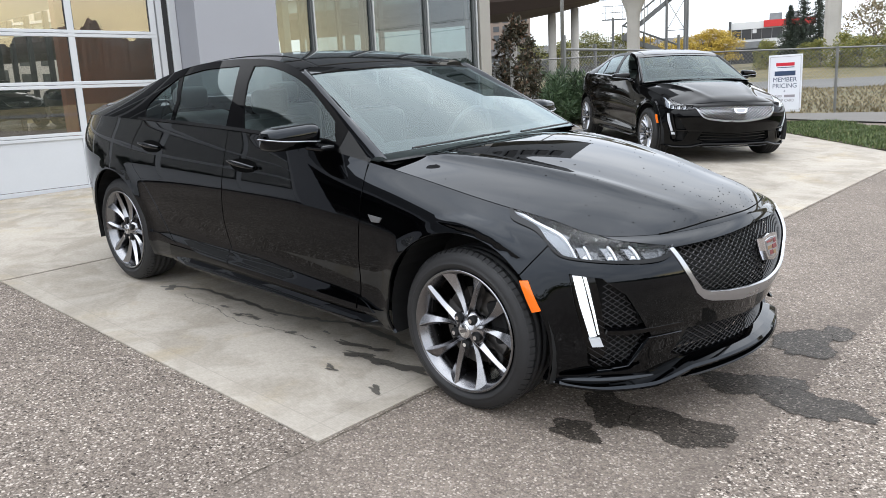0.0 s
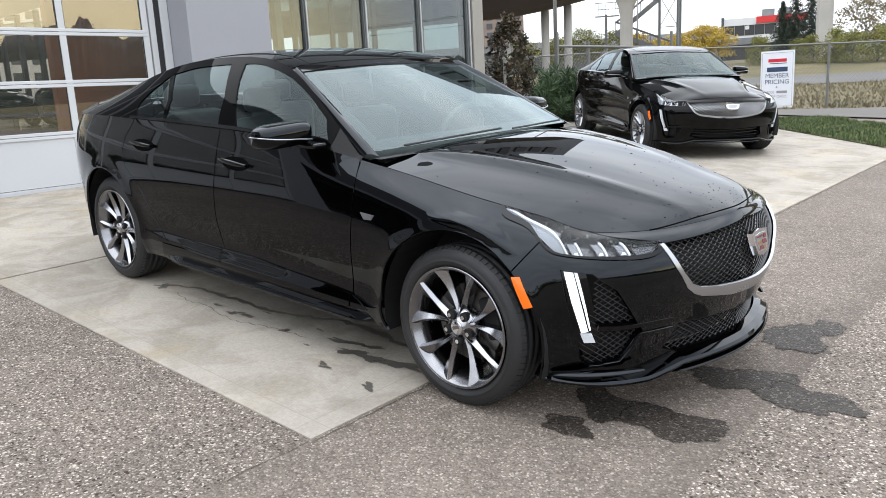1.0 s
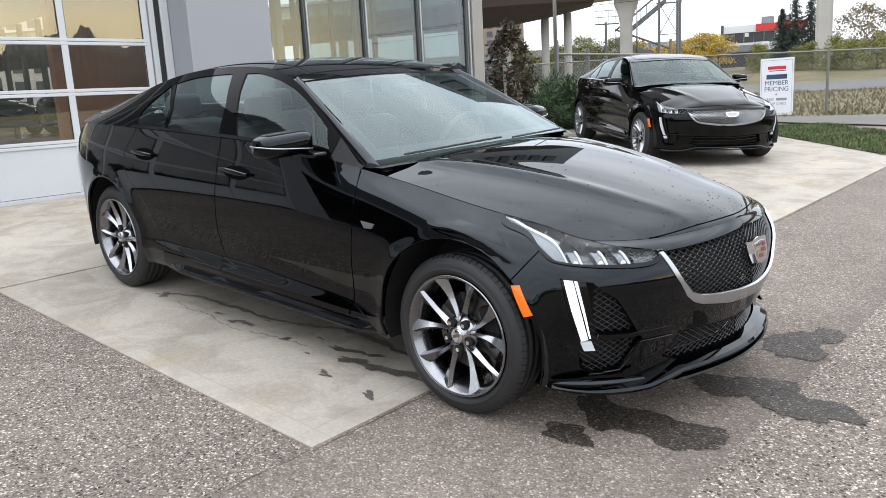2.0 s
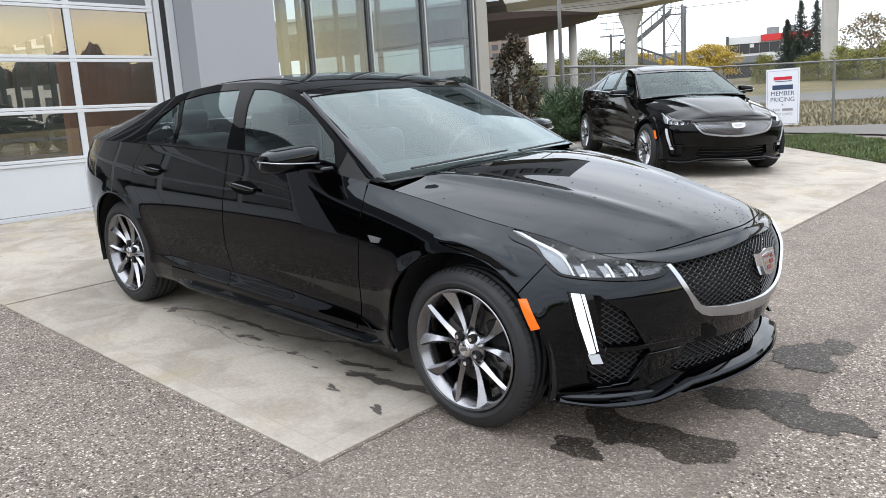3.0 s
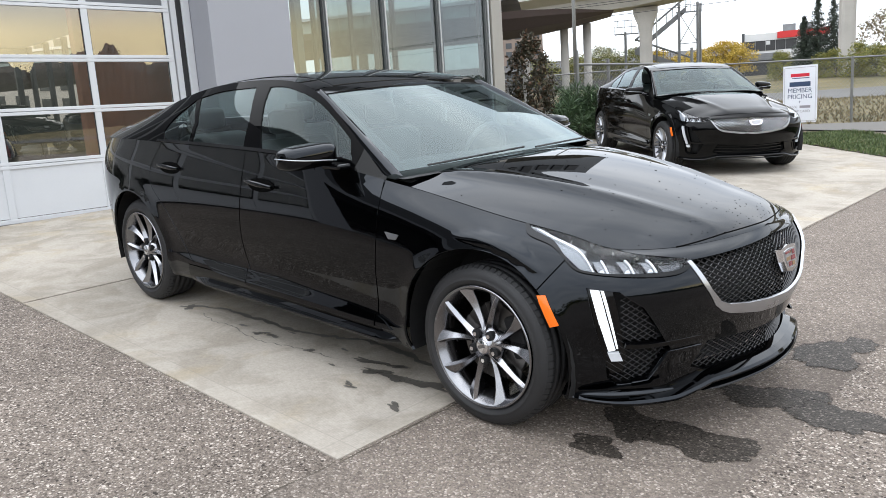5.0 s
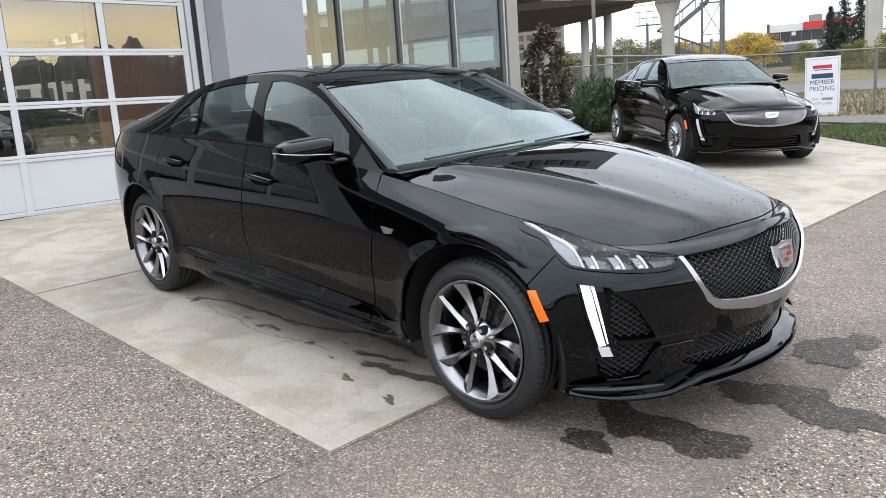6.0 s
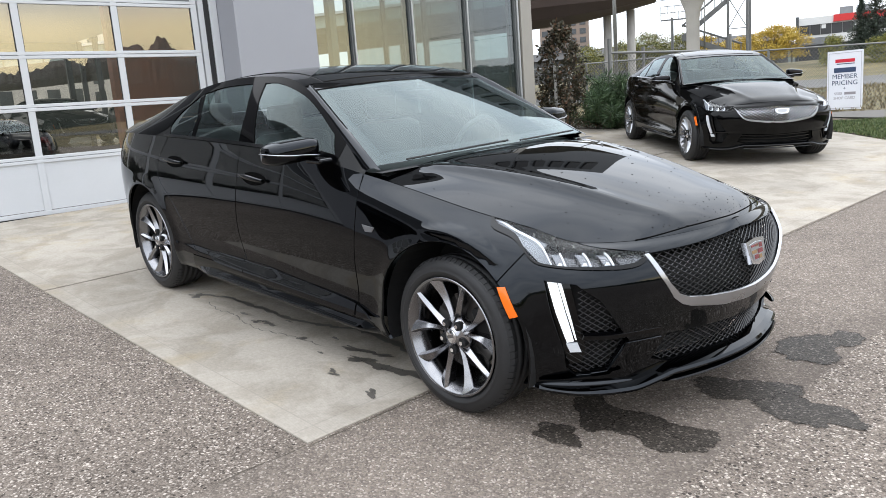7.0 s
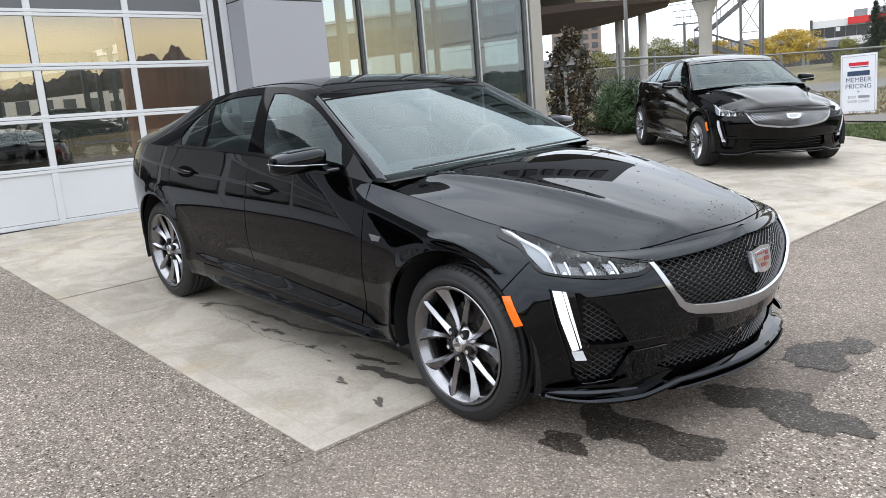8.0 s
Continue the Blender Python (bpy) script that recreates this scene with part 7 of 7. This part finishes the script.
# ---------------------------------------------------------------- trees and far buildings
def tree(x, y, z0, h, r, mat, seed, label, n=70):
    rnd = random.Random(seed)
    root = thing("tree", label, "tree", pose(x, y, z0))
    bm = bmesh.new()
    limb(bm, rnd, Vector((0, 0, -0.2)), Vector((0, 0, h * 0.6)), 0.02 * h, 0.008 * h)
    ends = []
    for k in range(10):
        a = rnd.uniform(0, 6.28)
        s = h * rnd.uniform(0.2, 0.5)
        e = Vector((r * 0.75 * math.cos(a), r * 0.75 * math.sin(a), s + h * rnd.uniform(0.15, 0.42)))
        limb(bm, rnd, Vector((0, 0, s)), e, 0.008 * h, 0.003 * h, 0.1, 4)
        ends.append(e)
    part("trunk", bm, M_BARK, root)
    bm = bmesh.new()
    for k in range(n):
        a, u = rnd.uniform(0, 6.28), rnd.uniform(0, 1)
        zz = h * (0.22 + 0.78 * u)
        rr = r * math.sqrt(max(0.03, 1 - ((u - 0.38) / 0.64) ** 2)) * rnd.uniform(0.3, 1.05)
        cards(bm, rnd, (rr * math.cos(a), rr * math.sin(a), zz), 46, (r * 0.26, r * 0.26, h * 0.09), 0.05 * h * 0.8, 1.4)
    part("crown", bm, mat, root)


def spruce(x, y, z0, h, r, seed):
    rnd = random.Random(seed)
    root = thing("spruce", "tall dark spruce with drooping tiers", "tree", pose(x, y, z0))
    part("trunk", tube(bmesh.new(), (0, 0, -0.3), (0, 0, h), 0.018 * h, 0.02, 8), M_BARK, root)
    bm = bmesh.new()
    z = 0.08 * h
    while z < h * 0.99:
        rr = r * (1 - z / h) ** 1.0 + 0.05
        for k in range(max(6, int(20 * (1 - z / h)) + 5)):
            a = rnd.uniform(0, 6.28)
            L = rr * rnd.uniform(0.65, 1.15)
            for j in range(7):
                t = (j + 0.6) / 7
                cards(bm, rnd, (L * t * math.cos(a), L * t * math.sin(a), z - 0.22 * L * t + rnd.uniform(-0.05, 0.1)), 4, (0.12, 0.12, 0.05), 0.30 * (1 - 0.4 * z / h), 2.6, -0.3, True)
        z += 0.045 * h * (1.15 - 0.6 * z / h)
    part("crown", bm, M_SPRUCE, root)


spruce(-31.6, 101.6, 3.0, 9.2, 3.0, 11)
spruce(-29.9, 102.2, 3.0, 9.0, 3.1, 12)
spruce(-33.1, 101.2, 3.0, 7.0, 2.8, 13)
for i, (x, y, h, r) in enumerate(((-36.8, 78.3, 3.2, 2.0), (-35.3, 79.2, 3.5, 2.1), (-34.0, 79.8, 4.0, 1.9), (-32.7, 80.5, 3.7, 1.8), (-38.2, 77.8, 2.9, 1.6))):
    tree(x, y, 2.5, h, r, M_GOLD_LEAF, 20 + i, "bushy tree in yellow autumn leaf", 85)
for i, (x, y, h, r, mt) in enumerate(((-39.5, 60.0, 3.2, 1.8, M_GREEN_LEAF), (-37.6, 61.0, 3.7, 2.0, M_GREEN_LEAF), (-35.6, 62.6, 3.4, 1.9, M_GREEN_LEAF), (-33.5, 64.0, 3.0, 1.7, M_GOLD_LEAF), (-42.0, 57.5, 3.0, 1.9, M_GREEN_LEAF))):
    tree(x, y, 2.3, h, r, mt, 40 + i, "rounded tree with green and yellowing leaves", 95)
for i, (x, y, h, r) in enumerate(((-16.9, 49.0, 1.75, 0.85), (-14.3, 48.4, 1.45, 0.7), (-13.3, 48.0, 1.6, 0.85), (-11.9, 47.2, 1.9, 0.95), (-10.7, 46.6, 1.75, 0.9), (-9.3, 46.0, 1.9, 1.0), (-7.8, 45.4, 1.7, 0.9))):
    tree(x, y, gz(x, y) - 0.3 * h, h * 1.28, r, M_GREEN_LEAF, 80 + i, "low bushy shrub with yellowing green leaves", 75)
for i, (x, y, h, r) in enumerate(((-17.0, 75, 4.9, 2.6), (-13.0, 76, 5.2, 3.0), (-9.0, 78, 5.6, 3.2), (-4.0, 79, 5.2, 3.0))):
    tree(x, y, 2.4, h, r, M_WEED, 60 + i, "pale half-bare tree with sparse leaves", 64)

M_RBW = speckled("white_facade", (0.55, 0.55, 0.55), 0.05, 0.2, 5, 0.6)
M_RBR = speckled("red_fascia", (0.50, 0.02, 0.02), 0.05, 0.2, 5, 0.5)
M_RBD = speckled("dark_band_glass", (0.05, 0.055, 0.06), 0.2, 0.3, 5, 0.25)
office = thing("office_block", "two-storey white office block with red fascia and dark window bands", "building", pose(-52.6, 147.0, 2.1, 0, 0, 20.5))
part("wall", boxed(-6.2, 0.05, 0, 8.0, 12, 9.2), M_RBW, office)
part("fascia", boxed(-6.4, -0.15, 8.0, -0.6, 0.04, 9.3), M_RBW, office)
part("fascia", boxed(-0.6, -0.35, 8.2, 8.2, 0.04, 9.4), M_RBR, office, "bright red fascia")
part("floor_band", boxed(-0.4, -0.55, 4.6, 8.2, 0.04, 6.1), M_RBW, office)
part("floor_band", boxed(-6.4, -0.15, 4.5, -0.45, 0.04, 5.7), M_STEEL, office, "grey cladding band")
part("end_wall", boxed(-6.75, -0.3, 0, -6.25, 12, 9.6), M_RBD, office, "dark end wall")
part("porch_wall", boxed(-6.2, -0.1, 0, 8.0, 0.04, 4.45), M_DARK, office, "dark glazed ground floor")
for k in range(8):
    w = part("window", boxed(-6.1 + 1.75 * k, -0.05, 6.15, -4.42 + 1.75 * k, 0.045, 7.98), M_DARK, office)
    if k in (2, 5):
        part("blind", boxed(-6.0 + 1.75 * k, -0.07, 7.2, -5.3 + 1.75 * k, -0.055, 7.9), M_RBW, w, "pale blind")
for x in (0.4, 3.4):
    part("plant_room", boxed(x, 4, 9.2, x + 2.2, 8, 10.9), M_STEEL, office)
M_HILL = speckled("dark_shed_wall", (0.055, 0.053, 0.052), 0.2, 0.1, 3, 0.8)
shed = thing("rail_depot", "long low dark grey depot building", "building", pose(-72.0, 116.0, 3.0, 0, 0, 27))
part("wall", boxed(-60, 0, 0, 22, 20, 4.3), M_HILL, shed)
bm = bmesh.new()
quads(bm, [[Vector((x, y, z)) for y, z in ((-0.6, 4.2), (8, 5.9), (20.6, 4.2))] for x in (-61, 23)])
part("roof", bm, M_HILL, shed)
for k in range(16):
    part("window", boxed(-58 + 5 * k, -0.06, 2.2, -54.6 + 5 * k, -0.01, 3.8), M_RBD, shed)
apt = thing("apartment_block", "distant brown apartment tower with rows of windows", "building", pose(-89.5, 115.5, 3.0, 0, 0, 35))
part("wall", boxed(-4.5, 0, 0, 4.5, 8, 12.2), speckled("brown_brick_far", (0.22, 0.17, 0.14), 0.1, 0.3, 4, 0.8), apt)
part("roof", boxed(-4.8, -0.3, 12.2, 4.8, 8.3, 12.6), M_STEEL, apt)
for fl in range(7):
    for k in range(5):
        part("window", boxed(-4.1 + 1.75 * k, -0.06, 0.9 + 1.6 * fl, -3.0 + 1.75 * k, -0.01, 1.9 + 1.6 * fl), M_RBD, apt)

M_PALE = speckled("pale_render_far", (0.52, 0.50, 0.47), 0.06, 0.2, 4, 0.8)
for x, y, w, h in ((-74, 16, 7.0, 9.0), (-82, 30, 8.0, 13.0), (-70, 2, 6.0, 7.0), (-78, -14, 9.0, 11.0)):
    block = thing("apartment_block", "pale rendered block with a grid of windows", "building", pose(x, y, 1.2, 0, 0, 90))
    part("wall", boxed(-w, 0, 0, w, 9, h), M_PALE, block)
    part("roof", boxed(-w - 0.2, -0.2, h, w + 0.2, 9.2, h + 0.4), M_STEEL, block)
    for fl in range(int(h / 2.0)):
        for k in range(int(w)):
            part("window", boxed(-w + 0.5 + 2 * k, -0.06, 0.7 + 2 * fl, -w + 1.6 + 2 * k, -0.01, 1.9 + 2 * fl), M_RBD, block)

# woods all round the horizon: a ridge of crowns with an uneven top
bm = bmesh.new()
rnd = random.Random(99)


def wood_height(a):
    az = math.degrees(a) % 360
    off = abs((az + 180) % 360 - 180)
    tall = 5.5 if 95 < az < 135 else 8.0 + 8.5 * min(1.0, max(0.0, (37 - off) / 12))
    n = sum(noise.noise(Vector((math.cos(a) * f, math.sin(a) * f, 7.0 * f))) / g for f, g in ((3, 1.3), (17, 2.2), (60, 2.4), (150, 4.0)))
    return max(2.0, tall * (0.9 + 0.42 * n))


rows = []
for k in range(2880):
    a = 2 * math.pi * k / 2880
    h = wood_height(a)
    row = []
    for d, u in ((172, -0.1), (178, 0.45), (186, 0.8), (197, 1.0), (212, 0.7), (235, -0.1)):
        d += 3.0 * noise.noise(Vector((k * 0.04, d, 0)))
        row.append(Vector((d * math.cos(a), d * math.sin(a), gz(d * math.cos(a), d * math.sin(a)) + h * u)))
    rows.append(row)
quads(bm, rows, True, False)
for k in range(520):
    a = radians(rnd.uniform(0, 360))
    d = rnd.uniform(180, 200)
    x, y = d * math.cos(a), d * math.sin(a)
    h = wood_height(a)
    cards(bm, rnd, (x, y, gz(x, y) + h * 0.66), 130, (4.5, 4.5, h * 0.33), 0.40, 1.3)
tagged(part("far_woods", bm, M_SPRUCE), "dark line of distant woods on the horizon", "woods", kind="stuff")
# unseen trees across the yard behind the camera, added for the paint to reflect
for i in range(16):
    x = -34 + 5.0 * i + 2.0 * math.sin(i * 2.3)
    tree(x, -48 - 4 * math.sin(i * 1.7), gz(x, -48), 5.5 + 1.6 * math.sin(i * 1.3), 3.0, M_GREEN_LEAF, 80 + i, "broad leafy tree added unseen at the yard's edge", 34)
